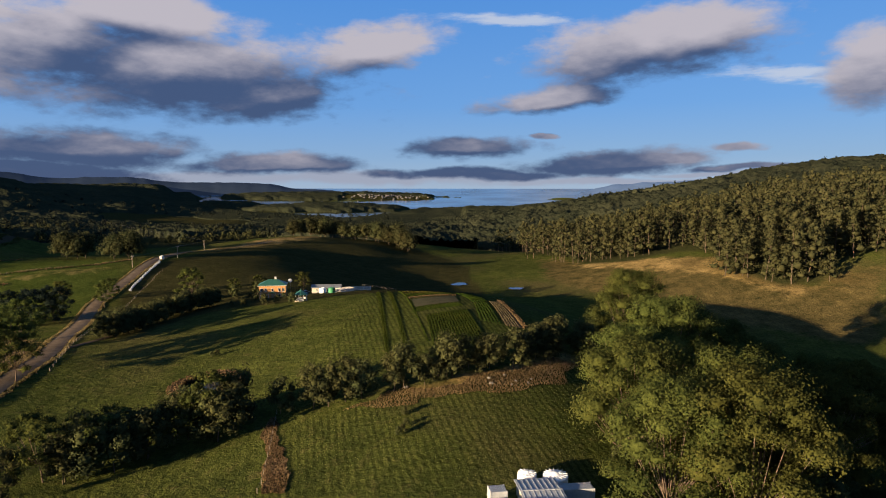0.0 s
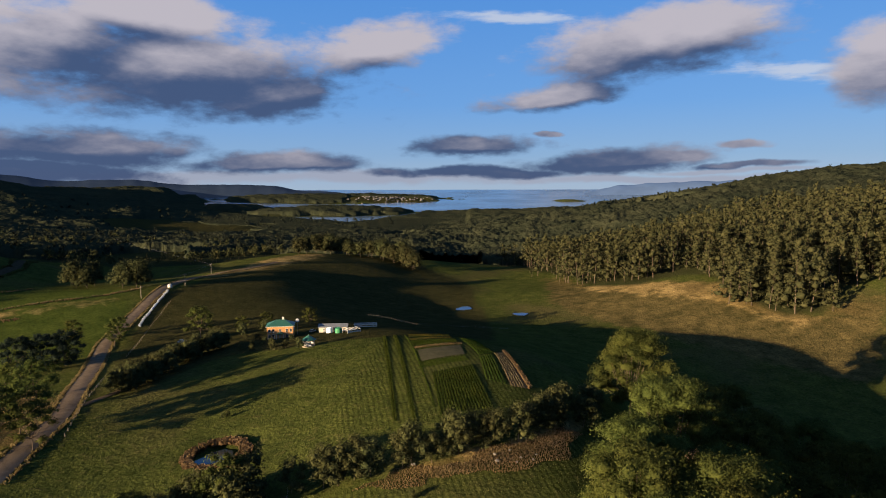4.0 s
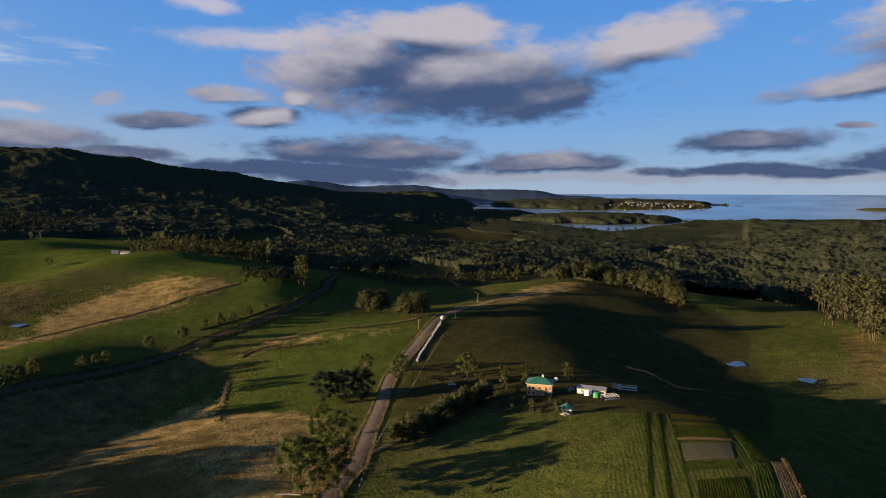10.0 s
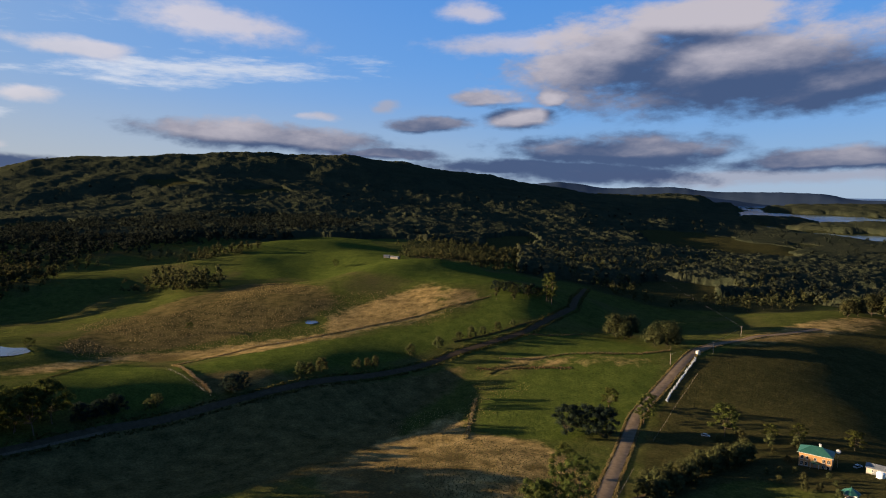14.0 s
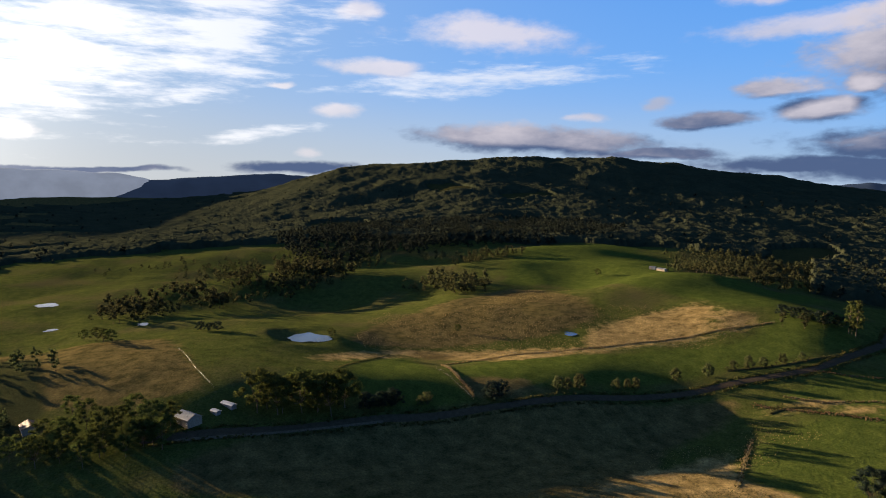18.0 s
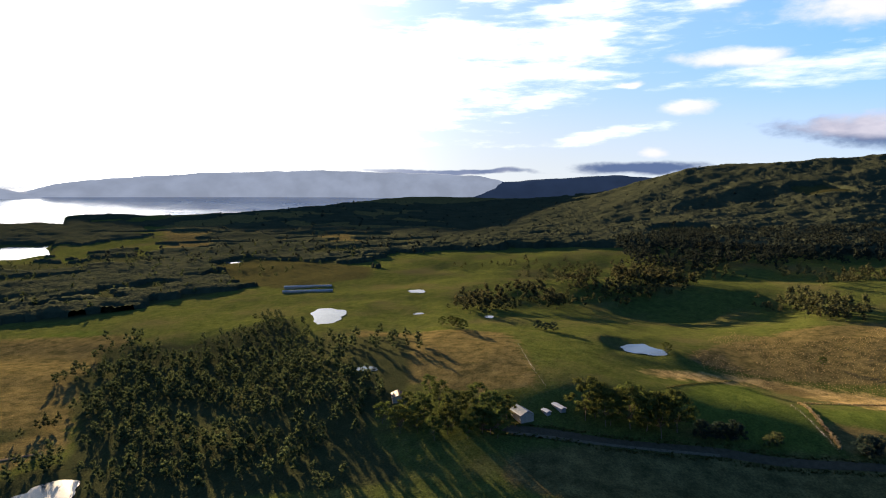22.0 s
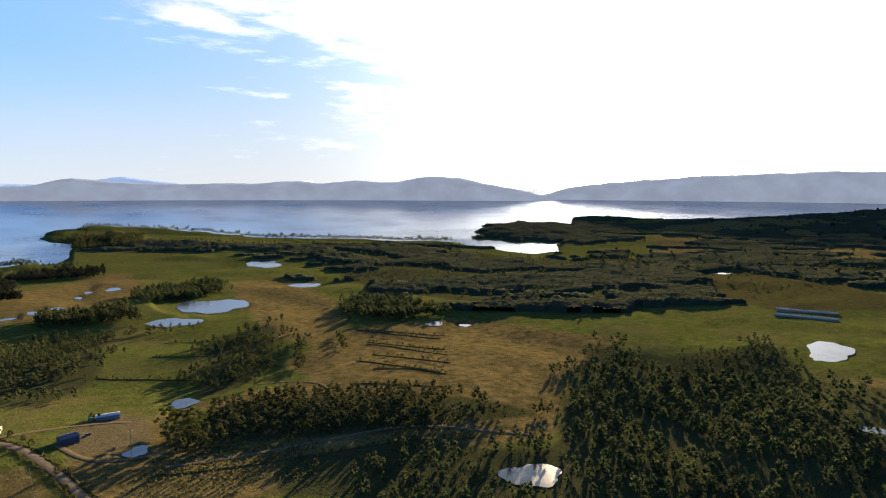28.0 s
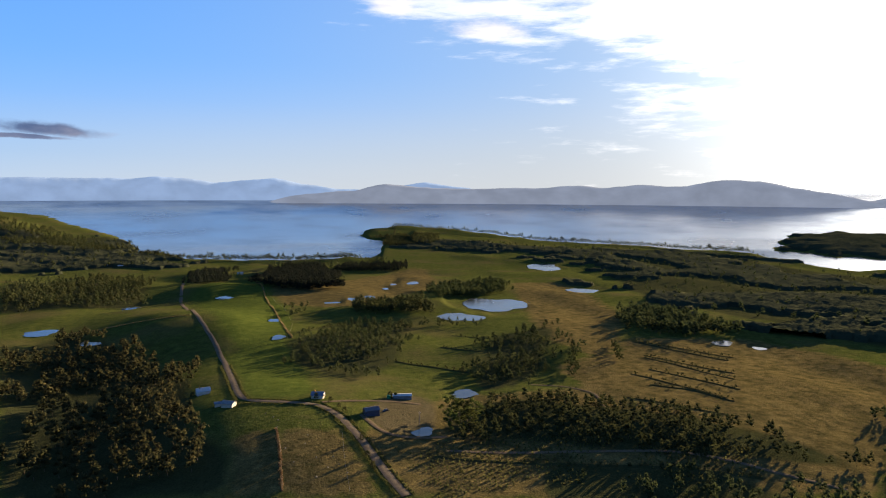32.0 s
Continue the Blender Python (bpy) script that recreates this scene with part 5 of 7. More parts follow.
CZ = ground_z + np.where(wooded, np.interp(np.degrees(WW), (96, 112), (1, 0.55)) * (1 - 0.75 * np.clip((DD - 1600) / 400, 0, 1) * np.clip((2850 - DD) / 100, 0.3, 1) * (np.abs(np.degrees(WW) - 12) < 14)) * (8.8 + 4.4 * lump + 2.5 * fbm(CX, CY, 24, 0.2, 2)), -6.0)
f = sheet(*CX.shape)
f = f[wooded.ravel()[f].any(axis=1)]
used, back_to = np.unique(f, return_inverse=True)
tagged(new("forest_canopy", mesh_of("forest_canopy", np.stack([CX, CY, CZ], -1).reshape(-1, 3)[used], back_to.reshape(-1, 4), far_canopy, True)), "closed dark eucalypt canopy over distant hills", "forest", kind="stuff")

# ---------- ponds, roads ----------
def disc(name, x, y, rx, ry, z, mat, seed):
    a = np.linspace(0, 2 * np.pi, 40, endpoint=False)
    k = 1 + 0.16 * np.sin(2 * a + seed) + 0.12 * np.sin(3 * a + 2 * seed) + 0.06 * np.sin(5 * a + 3 * seed) + 0.04 * np.sin(9 * a + seed)
    ca, sa = -y / math.hypot(x, y), x / math.hypot(x, y)
    u, v = rx * k * np.cos(a), ry * k * np.sin(a)
    ring = np.stack([x + u * ca - v * sa, y + u * sa + v * ca, np.full(40, z)], 1)
    v = np.concatenate([ring, [(x, y, z)]])
    i = np.arange(40)
    return mesh_of(name, v, np.stack([i, (i + 1) % 40, np.full(40, 40)], 1), mat)


for k, (px, py, rx, ry, dz) in enumerate(PONDS):
    tagged(new("pond", disc("pond", px, py, rx, ry, dz + 0.15, pond_water, k)), "small still farm pond reflecting the sky", "pond", "farm ponds")

gravel = mottled("gravel", (0.070, 0.053, 0.036), (0.150, 0.115, 0.080), 0.35)
bay_gravel = mottled("brown gravel", (0.05, 0.04, 0.028), (0.11, 0.088, 0.063), 0.35)
dark_soil = mottled("dark gravel", (0.028, 0.021, 0.013), (0.058, 0.044, 0.028), 0.4)
track_soil = mottled("bare track", (0.045, 0.035, 0.022), (0.10, 0.077, 0.05), 0.5)
bank_turf = mottled("rough bank turf", (0.014, 0.017, 0.007), (0.042, 0.039, 0.016), 0.3, bump=0.8, depth=0.3)


def ribbon(name, line, width, mat, lift, label, category, step=4.0, crown=(-0.12, 0.02, 0.05, 0.02, -0.12)):
    pts = []
    for (x0, y0), (x1, y1) in zip(line, line[1:]):
        n = max(2, int(math.hypot(x1 - x0, y1 - y0) / step))
        pts += [(x0 + (x1 - x0) * k / n, y0 + (y1 - y0) * k / n) for k in range(n)]
    pts = np.array(pts + [line[-1]], float)
    for _ in range(8):
        pts[1:-1] = (pts[:-2] + 2 * pts[1:-1] + pts[2:]) / 4
    w = np.gradient(pts, axis=0)
    w /= np.linalg.norm(w, axis=1)[:, None] + 1e-9
    side = np.stack([-w[:, 1], w[:, 0]], 1)
    cols = [pts + side * width * o + (fbm(pts[:, 0], pts[:, 1], 5, 1.0, 2) * 0.25)[:, None] * side * abs(o) for o in (-0.5, -0.25, 0, 0.25, 0.5)]
    v = np.stack([np.column_stack([c, land(c[:, 0], c[:, 1]) + lift + h]) for c, h in zip(cols, crown)], 1).reshape(-1, 3)
    return tagged(new(name, mesh_of(name, v, sheet(len(pts), 5), mat, True)), label, category, kind="structure")


ribbon("road", DRIVE, 6.2, gravel, 0.35, "pale gravel farm road over the hill", "road")
ribbon("road", VALLEY_ROAD, 6.0, dark_soil, 0.35, "dark gravel road along the valley", "road")
ribbon("road", BAY_ROAD, 4.8, bay_gravel, 0.35, "gravel road winding down to the bay", "road")
ribbon("track", [(-11.3, -413.7), (-30.1, -418.2), (-57.2, -420.6), (-78.4, -417.3)], 3.5, track_soil, 0.3, "bare earth farmyard track", "track")
ribbon("track", [(-36.1, -388.9), (-47.6, -358.0), (-63.7, -352.7), (-84.7, -356.6)], 3.5, track_soil, 0.3, "bare earth track past the small pond", "track")
ribbon("track", [(-80.6, -335.5), (-148.6, -328.5), (-204.8, -316.0), (-231.8, -298.4), (-254.7, -278.9), (-274.5, -263.3)], 3.2, track_soil, 0.3, "rutted earth track through rough grass", "track")
ribbon("track", [(-174.1, -464.7), (-199.0, -455.6), (-210.6, -428.8), (-205.3, -399.9), (-199.9, -382.2)], 2.6, track_soil, 0.3, "curved earth track through rough pasture", "track")
ribbon("track", [(-124.9, 203.4), (-122.8, 210.7), (-119.9, 221.6)], 3.0, track_soil, 0.3, "short side track off the gravel road", "track")
ribbon("track", [(-319.3, -27.3), (-319.4, 5.5), (-326.1, 40.0), (-331.2, 79.1)], 2.5, track_soil, 0.35, "pale earth track beside the shade", "track")

# ---------- verges, tussocks, rough grass ----------
def tuft_stuff(name, places, size, leaf, label, seed, blades=5, category="grass"):
    rng = np.random.default_rng(seed)
    p = np.asarray(places)
    z = land(p[:, 0], p[:, 1])
    n = len(p)
    q = []
    for k in range(blades):
        a, s = rng.uniform(0, 6.28, n), size * rng.uniform(0.5, 1.2, n)
        lean = rng.uniform(0.2, 0.8, n) * s
        dx, dy = np.cos(a), np.sin(a)
        w = 0.5 * s
        b0 = np.stack([p[:, 0] - dy * w, p[:, 1] + dx * w, z - 0.05], 1)
        b1 = np.stack([p[:, 0] + dy * w, p[:, 1] - dx * w, z - 0.05], 1)
        t1 = np.stack([p[:, 0] + dx * lean + dy * w * 0.6, p[:, 1] + dy * lean - dx * w * 0.6, z + s], 1)
        t0 = np.stack([p[:, 0] + dx * lean - dy * w * 0.6, p[:, 1] + dy * lean + dx * w * 0.6, z + s * 0.8], 1)
        q.append(np.stack([b0, b1, t1, t0], 1).reshape(-1, 3))
    return tagged(new(name, mesh_of(name, *quads(np.concatenate(q)), leaf)), label, category, kind="stuff")


def beside(line, off, gap, seed, spread):
    pts = np.array(line, float)
    out = []
    r = np.random.default_rng(seed)
    for a, b in zip(pts, pts[1:]):
        n = max(1, int(np.linalg.norm(b - a) / gap))
        w = (b - a) / (np.linalg.norm(b - a) + 1e-9)
        s = np.array([-w[1], w[0]])
        f = r.uniform(0, 1, n)[:, None]
        out.append(a + (b - a) * f + s * (off + r.normal(size=(n, 1)) * spread))
    return np.concatenate(out)


straw, rough_grass = dead_leaf, foliage("rough grass", (0.030, 0.034, 0.011), (0.082, 0.076, 0.026))
tuft_stuff("verge_grass", np.concatenate([beside(DRIVE, o, 0.2, 3 + (o > 0), 0.4) for o in (3.9, -3.9)]), 0.5, straw, "tall dry straw-coloured grass along the farm road", 1)
tuft_stuff("verge_grass", np.concatenate([beside(BAY_ROAD[:9], o, 0.4, 13 + (o > 0), 0.6) for o in (3.9, -3.9)]), 0.7, rough_grass, "rough grass along the bay road", 2)
tuft_stuff("verge_grass", np.concatenate([beside(VALLEY_ROAD, o, 0.6, 23 + (o > 0), 0.9) for o in (4.2, -5.2)]), 0.9, rough_grass, "rough grass along the valley road", 3)
tuft_stuff("tussocks", scatter([(-226.1, 161.5), (-222.7, 223.9), (-173.3, 232.6), (-141.9, 219.9), (-116.7, 168.7), (-151.9, 152.0), (-199.5, 141.4)], 1.5, 4), 0.42, rough_grass, "tussocky rough grass on a shaded knoll", 4, 4)
tuft_stuff("tussocks", scatter([(-28.5, 139.7), (-3.1, 149.2), (17.7, 161.8), (43.6, 190.1), (39.2, 170.3), (16.3, 148.5), (-10.8, 140.4)], 0.38, 5), 0.3, straw, "strip of dry straw-coloured grass below the hedge", 5, 4)
tuft_stuff("tussocks", scatter([(-40.4, 141.5), (-38.1, 142.4), (-35.4, 128.5), (-28.8, 116.2), (-29.0, 110.2), (-34.5, 111.2)], 0.28, 6), 0.4, straw, "dry grass along a fence line", 6, 4)
tuft_stuff("tussocks", scatter([(-611.4, 133.6), (-577.7, 209.5), (-653.1, 359.7), (-507.8, 324.3), (-445.8, 382.2), (-402.2, 421.4), (-378.9, 355.1), (-435.0, 236.7), (-480.6, 103.2)], 2.2, 7), 0.6, straw, "tall straw-coloured tussocks over a hillside", 7, 3)
tuft_stuff("tussocks", scatter([(-52.7, -343.4), (-158.4, -353.4), (-251.3, -320.9), (-247.8, -270.6), (-133.4, -290.1), (-64.5, -296.6)], 2.2, 9), 0.9, rough_grass, "rough bracken and grass between the tracks", 9, 4)
tuft_stuff("tussocks", scatter([(-52.7, 115.4), (-39.4, 139.0), (-35.3, 143.5), (-11.2, 145.8), (17.1, 156.5), (39.7, 172.7), (26.1, 106.6)], 0.9, 10), 0.17, rough_grass, "grazed tufty pasture grass", 10, 3)
tuft_stuff("tussocks", scatter([(-234.9, 198.1), (-244.4, 279.2), (-246.9, 298.6), (-269.0, 307.8), (-298.8, 253.7), (-261.3, 189.9)], 2.0, 12), 0.5, straw, "dry grass on a lit bank", 12, 3)
rx_, ry_ = PONDS[19][2] + 2, PONDS[19][3] + 2
tuft_stuff("reeds", [(PONDS[19][0] + math.cos(k * 2.399) * rx_ * (0.95 + 0.45 * (k % 17) / 17), PONDS[19][1] + math.sin(k * 2.399) * ry_ * (0.95 + 0.5 * (k % 13) / 13)) for k in range(900)], 1.0, straw, "dry reeds round the little pond", 14, 4)

# ---------- trees one by one ----------
def grow(kinds, places, lo, hi, group):
    for x, y in places:
        plant(kinds[int(rng.integers(len(kinds)))], x, y, rng.uniform(lo, hi), rng.uniform(0, 6.28), group)


grow(gums, [(60.0, 199.0), (79.8, 182.2), (66.5, 162.3), (85.1, 162.3), (103.7, 172.9), (53.2, 143.6), (70.5, 138.3), (90.4, 142.3), (39.9, 126.4), (55.9, 119.7), (73.2, 117.0), (111.7, 149.0), (127.7, 167.6), (35.9, 109.1), (50.5, 103.7), (34.6, 93.1), (47.9, 90.4)], 0.84, 1.04, "gums beside the paddock")
grow(shrubs, along([(-82.9, 113.1), (-75.9, 121.1), (-65.3, 127.5), (-56.2, 135.0), (-45.5, 139.7)], 2.2, 2, 1.8), 1.0, 1.55, "hedge below the field")
grow(field_gums, along([(-84.5, 115.4), (-77.3, 123.4), (-67.6, 132.2), (-57.2, 137.6), (-46.4, 142.4)], 5.0, 12, 1.5), 0.6, 0.9, "hedge below the field")
grow(shrubs, along([(-35.5, 143.3), (-24.9, 146.1), (-11.4, 148.5), (2.5, 152.0), (17.4, 159.0), (35.1, 174.0), (47.5, 191.4)], 2.7, 3, 1.2), 0.9, 1.4, "hedge below the garden")
grow(shrubs, along([(-116.1, 213.6), (-115.0, 240.9), (-112.6, 267.9), (-103.0, 285.8)], 1.7, 4, 1.6), 0.85, 1.2, "hedge below the house")
grow(shrubs, along([(-121.5, 216.0), (-121.0, 242.0), (-118.0, 270.0), (-107.0, 289.0)], 2.4, 44, 1.8), 0.7, 1.1, "hedge below the house")
grow(cypress, [(-188.3, 263.2), (-179.6, 269.2), (-171.9, 271.3)], 0.85, 1.05, "cypress clump by the road")
grow(field_gums, [(-156.5, 213.1), (-143.8, 193.1), (-126.7, 175.4), (-134.6, 196.2), (-117.9, 167.9), (-128.6, 163.9), (-133.8, 174.1), (-136.5, 168.6)], 0.75, 1.05, "roadside trees")
grow(field_gums, [(-166.2, 302.0), (-170.9, 314.3)], 0.6, 0.8, "trees along the farm road")
grow(field_gums, [(-127.1, 312.1)], 0.95, 1.0, "garden trees")
grow(field_gums, [(-107.3, 317.1), (-96.8, 325.9), (-76.1, 336.4)], 0.45, 0.62, "garden trees")
grow(shrubs, [(-85.2, 281.1), (-79.3, 272.3), (-92.3, 295.0), (-68.3, 275.5), (-71.5, 266.6), (-93.6, 272.9), (-63.5, 260.8), (-101.0, 303.0), (-127.1, 303.7), (-72.8, 282.3), (-76.0, 263.0), (-86.0, 265.5), (-89.5, 277.0)], 0.3, 0.55, "shrubs round the house")
grow(shrubs, [(-105.0, 311.0), (-95.0, 316.0), (-118.0, 309.0), (-112.0, 300.0)], 0.6, 0.85, "shrubs behind the house")
grow(brow_gums, [(-258.7, 426.6), (-250.5, 425.5), (-251.7, 436.4), (-224.3, 422.6), (-216.7, 426.5), (-214.0, 427.9)], 1.0, 1.35, "trees beyond the paddock")
grow(brow_gums, [(-160.6, 666.1), (-154.9, 680.3), (-150.5, 709.2), (-142.4, 726.0), (-124.5, 701.4), (-109.8, 690.9), (-97.0, 690.1), (-84.0, 686.5), (-69.7, 667.7), (-57.2, 660.9), (-47.1, 658.9), (-68.5, 718.1), (-135.0, 712.0), (-117.0, 716.0), (-104.0, 705.0), (-90.0, 703.0), (-76.0, 700.0), (-60.0, 684.0), (-50.0, 672.0), (-42.0, 648.0), (-36.0, 640.0)], 1.0, 1.6, "trees on the hill's brow")
grow(tall_gums, [(-339.4, 442.4), (-334.2, 443.0)], 0.8, 0.95, "tall trees by the valley road")
grow(cypress, [(-386.4, 427.7), (-379.7, 430.1), (-373.1, 432.5), (-366.3, 434.8), (-359.5, 437.0), (-354.3, 441.2), (-348.8, 445.2)], 0.45, 0.6, "dark windbreak by the valley road")
grow(field_gums, [(-339.5, 13.0), (-338.1, 23.6), (-339.4, 36.3), (-340.7, 45.1), (-343.2, 60.4), (-336.3, 51.6)], 1.0, 1.4, "trees by the barn")
grow(cypress, [(-343.0, 72.7), (-343.1, 82.3), (-343.7, 89.6)], 0.5, 0.65, "dark trees by the barn")
grow(cypress, [(-338.8, 149.2)], 0.6, 0.62, "dark shrubs along the road")
grow(shrubs, [(-340.1, 193.6), (-339.2, 200.2), (-339.6, 208.9), (-338.9, 236.3), (-339.3, 244.4), (-337.8, 250.3), (-343.2, 286.0), (-337.1, 308.9), (-336.3, 329.4), (-333.3, 340.0), (-330.1, 350.6), (-327.2, 364.4), (-342.0, 104.4), (-343.0, 108.8), (-323.9, 378.0)], 0.7, 1.25, "shrubs along the valley road")
grow(field_gums, [(-686.4, 449.5), (-499.4, 77.9), (-513.2, -86.2), (-509.1, -79.7)], 0.55, 0.75, "lone paddock trees")
grow(cypress, [(-540.0, -20.0), (-535.2, -13.2), (-532.7, -6.9)], 0.35, 0.45, "dark clump in the paddock")
grow(field_gums, [(-340.3, -46.0), (-327.8, -34.9), (-336.5, -51.1), (-329.6, -57.0), (-361.5, -76.6), (-344.3, -67.7), (-318.2, -39.4), (-313.6, -31.0), (-314.9, -57.3), (-328.7, -72.8), (-331.2, -28.3), (-339.2, -85.7), (-316.9, -83.0), (-327.1, -95.7)], 0.7, 1.0, "trees round the farmstead")
grow(shrubs, [(-7.5, -421.6), (-12.0, -421.6), (-16.9, -413.7), (-22.2, -400.5), (-25.6, -392.4), (-58.2, -431.0), (-62.2, -430.4), (86.0, -481.1), (79.5, -458.8), (-35.8, -328.8), (-38.0, -317.2), (-33.9, -348.6)], 0.35, 0.6, "garden shrubs by the bay road")
grow(field_gums, [(-92.4, -387.3), (-98.5, -380.7), (-108.5, -383.5), (-90.1, -366.3), (-100.8, -366.4)], 0.7, 0.95, "trees beside the small pond")

for k, (line, gap, jit, lo, hi) in enumerate((
        ([(-696.4, 247.1), (-668.4, 250.7), (-652.2, 258.2), (-639.2, 276.9)], 5, 2, 0.5, 0.7), ([(-834.2, 322.8), (-949.6, 398.0), (-955.3, 441.9), (-952.1, 477.8)], 6, 5, 0.6, 0.85), ([(-628.6, -97.2), (-696.7, -79.9), (-735.5, -33.3), (-783.1, 22.6), (-789.4, 53.6), (-802.8, 100.4), (-825.2, 145.9)], 7, 7, 0.45, 0.75),
        ([(-370.8, 412.1), (-356.1, 421.3), (-343.0, 431.6), (-336.2, 442.7)], 5, 3, 0.6, 0.8), ([(-660.0, 565.2), (-634.0, 610.9), (-596.2, 623.0), (-566.7, 693.1)], 7, 6, 0.55, 0.8), ([(33.4, -800.0), (20.2, -818.2), (12.0, -831.3)], 4, 2, 0.5, 0.65),
        ([(-49.5, -838.8), (-89.7, -820.7), (-142.3, -817.0)], 6, 5, 0.5, 0.7), ([(93.5, -1102.2), (40.1, -1072.8), (-27.7, -1079.1)], 6, 2, 0.6, 0.8), ([(96.4, -1448.0), (9.3, -1489.5), (-51.2, -1299.4)], 6, 4, 0.5, 0.75), ([(-150.8, -1493.6), (-199.0, -1496.3)], 6, 3, 0.5, 0.7),
        ([(-178.0, -934.4), (-250.3, -1016.1), (-324.5, -1033.2)], 7, 4, 0.5, 0.75), ([(-220.9, -485.6), (-235.1, -525.0), (-254.8, -578.8)], 4, 1, 0.35, 0.5), ([(-276.2, -520.1), (-299.8, -580.4)], 4, 1.5, 0.35, 0.5), ([(-343.7, -629.7), (-394.8, -641.4), (-434.6, -637.1)], 8, 5, 0.6, 0.9),
        ([(-113.8, -720.3), (-164.9, -737.6), (-196.1, -720.1)], 6, 4, 0.4, 0.6), ([(595.5, -1949.8), (443.7, -1957.8), (273.2, -1888.5), (109.2, -1820.7), (-47.7, -1717.9), (-171.2, -1718.7)], 9, 5, 0.5, 0.8), ([(-263.0, -2271.6), (-459.6, -2200.3), (-622.3, -2036.1), (-770.8, -1899.1), (-930.9, -1826.9), (-1056.5, -1711.5), (-1293.2, -1669.6)], 9, 7, 0.5, 0.8),
        ([(250.4, -1310.5), (203.4, -1428.1), (157.5, -1444.3)], 8, 5, 0.5, 0.7), ([(420.1, -1109.8), (369.1, -1162.8), (283.6, -1083.6)], 9, 8, 0.5, 0.8), ([(428.2, -947.8), (402.6, -1025.0), (398.3, -1096.8)], 9, 8, 0.5, 0.8))):
    wood_stuff("tree_row", along(line, gap, 300 + k, jit), far_gums, (lo, hi), bay_leaf if line[0][1] < 0 else wood_leaf, bark, "row of dark eucalypts along a paddock", 300 + k, "trees")

for k, (line, gap, lo, hi) in enumerate((
        ([(-325.1, -587.5), (-353.7, -550.2), (-383.9, -514.1)], 2.2, 0.16, 0.28), ([(-311.6, -539.1), (-333.8, -499.1), (-353.8, -464.0)], 2.2, 0.16, 0.28), ([(-288.9, -487.3), (-304.9, -445.3), (-324.2, -416.0)], 2.2, 0.16, 0.28), ([(-259.3, -433.9), (-287.4, -410.6), (-298.5, -386.9)], 2.4, 0.14, 0.25),
        ([(-226.8, -407.0), (-250.1, -379.4), (-276.1, -361.5)], 2.4, 0.14, 0.25), ([(-72.9, -328.5), (-97.1, -322.7), (-142.5, -313.3), (-198.7, -294.2), (-237.8, -278.8)], 1.8, 0.14, 0.24), ([(-126.8, -422.0), (-158.4, -418.2), (-193.2, -419.3)], 1.6, 0.12, 0.2), ([(19.9, -671.7), (-15.5, -729.8), (-56.8, -766.6)], 2.2, 0.16, 0.3),
        ([(6.0, -603.6), (-48.8, -620.7), (-83.4, -624.6)], 2.4, 0.15, 0.26), ([(-75.3, -550.5), (-102.6, -528.3), (-133.5, -508.7)], 2.4, 0.15, 0.26), ([(-124.9, -595.4), (-149.2, -577.0), (-169.0, -566.8)], 2.4, 0.15, 0.26), ([(-150.8, -667.4), (-187.5, -635.7)], 2.4, 0.15, 0.26),
        ([(-331.3, -586.5), (-367.4, -552.9), (-400.3, -526.4)], 2.4, 0.15, 0.26), ([(-307.7, -531.8), (-327.7, -481.2), (-340.3, -444.7)], 2.4, 0.15, 0.26), ([(-263.3, -471.7), (-280.9, -426.5), (-298.6, -395.6)], 2.4, 0.15, 0.26), ([(-339.0, 326.6), (-331.2, 346.1), (-323.3, 371.5), (-317.9, 406.7)], 2.0, 0.12, 0.22),
        ([(-282.7, 305.9), (-286.0, 321.3), (-274.1, 331.9)], 1.8, 0.10, 0.18), ([(-188.9, -3162.4), (-333.5, -2918.6), (-230.3, -2152.2)], 8, 0.4, 0.6))):
    ribbon("earth_bank", line, 4.5, bank_turf, 0.0, "low grassy contour bank across the slope", "bank", 4.0, (-0.3, 0.25, 0.6, 0.3, -0.3))
    wood_stuff("scrub_row", along(line, gap * 1.6, 500 + k, 1.0), far_trees, (lo * 0.7, hi * 0.8), wood_leaf, dark_bark, "low row of dark scrub along a contour bank", 500 + k, "scrub")

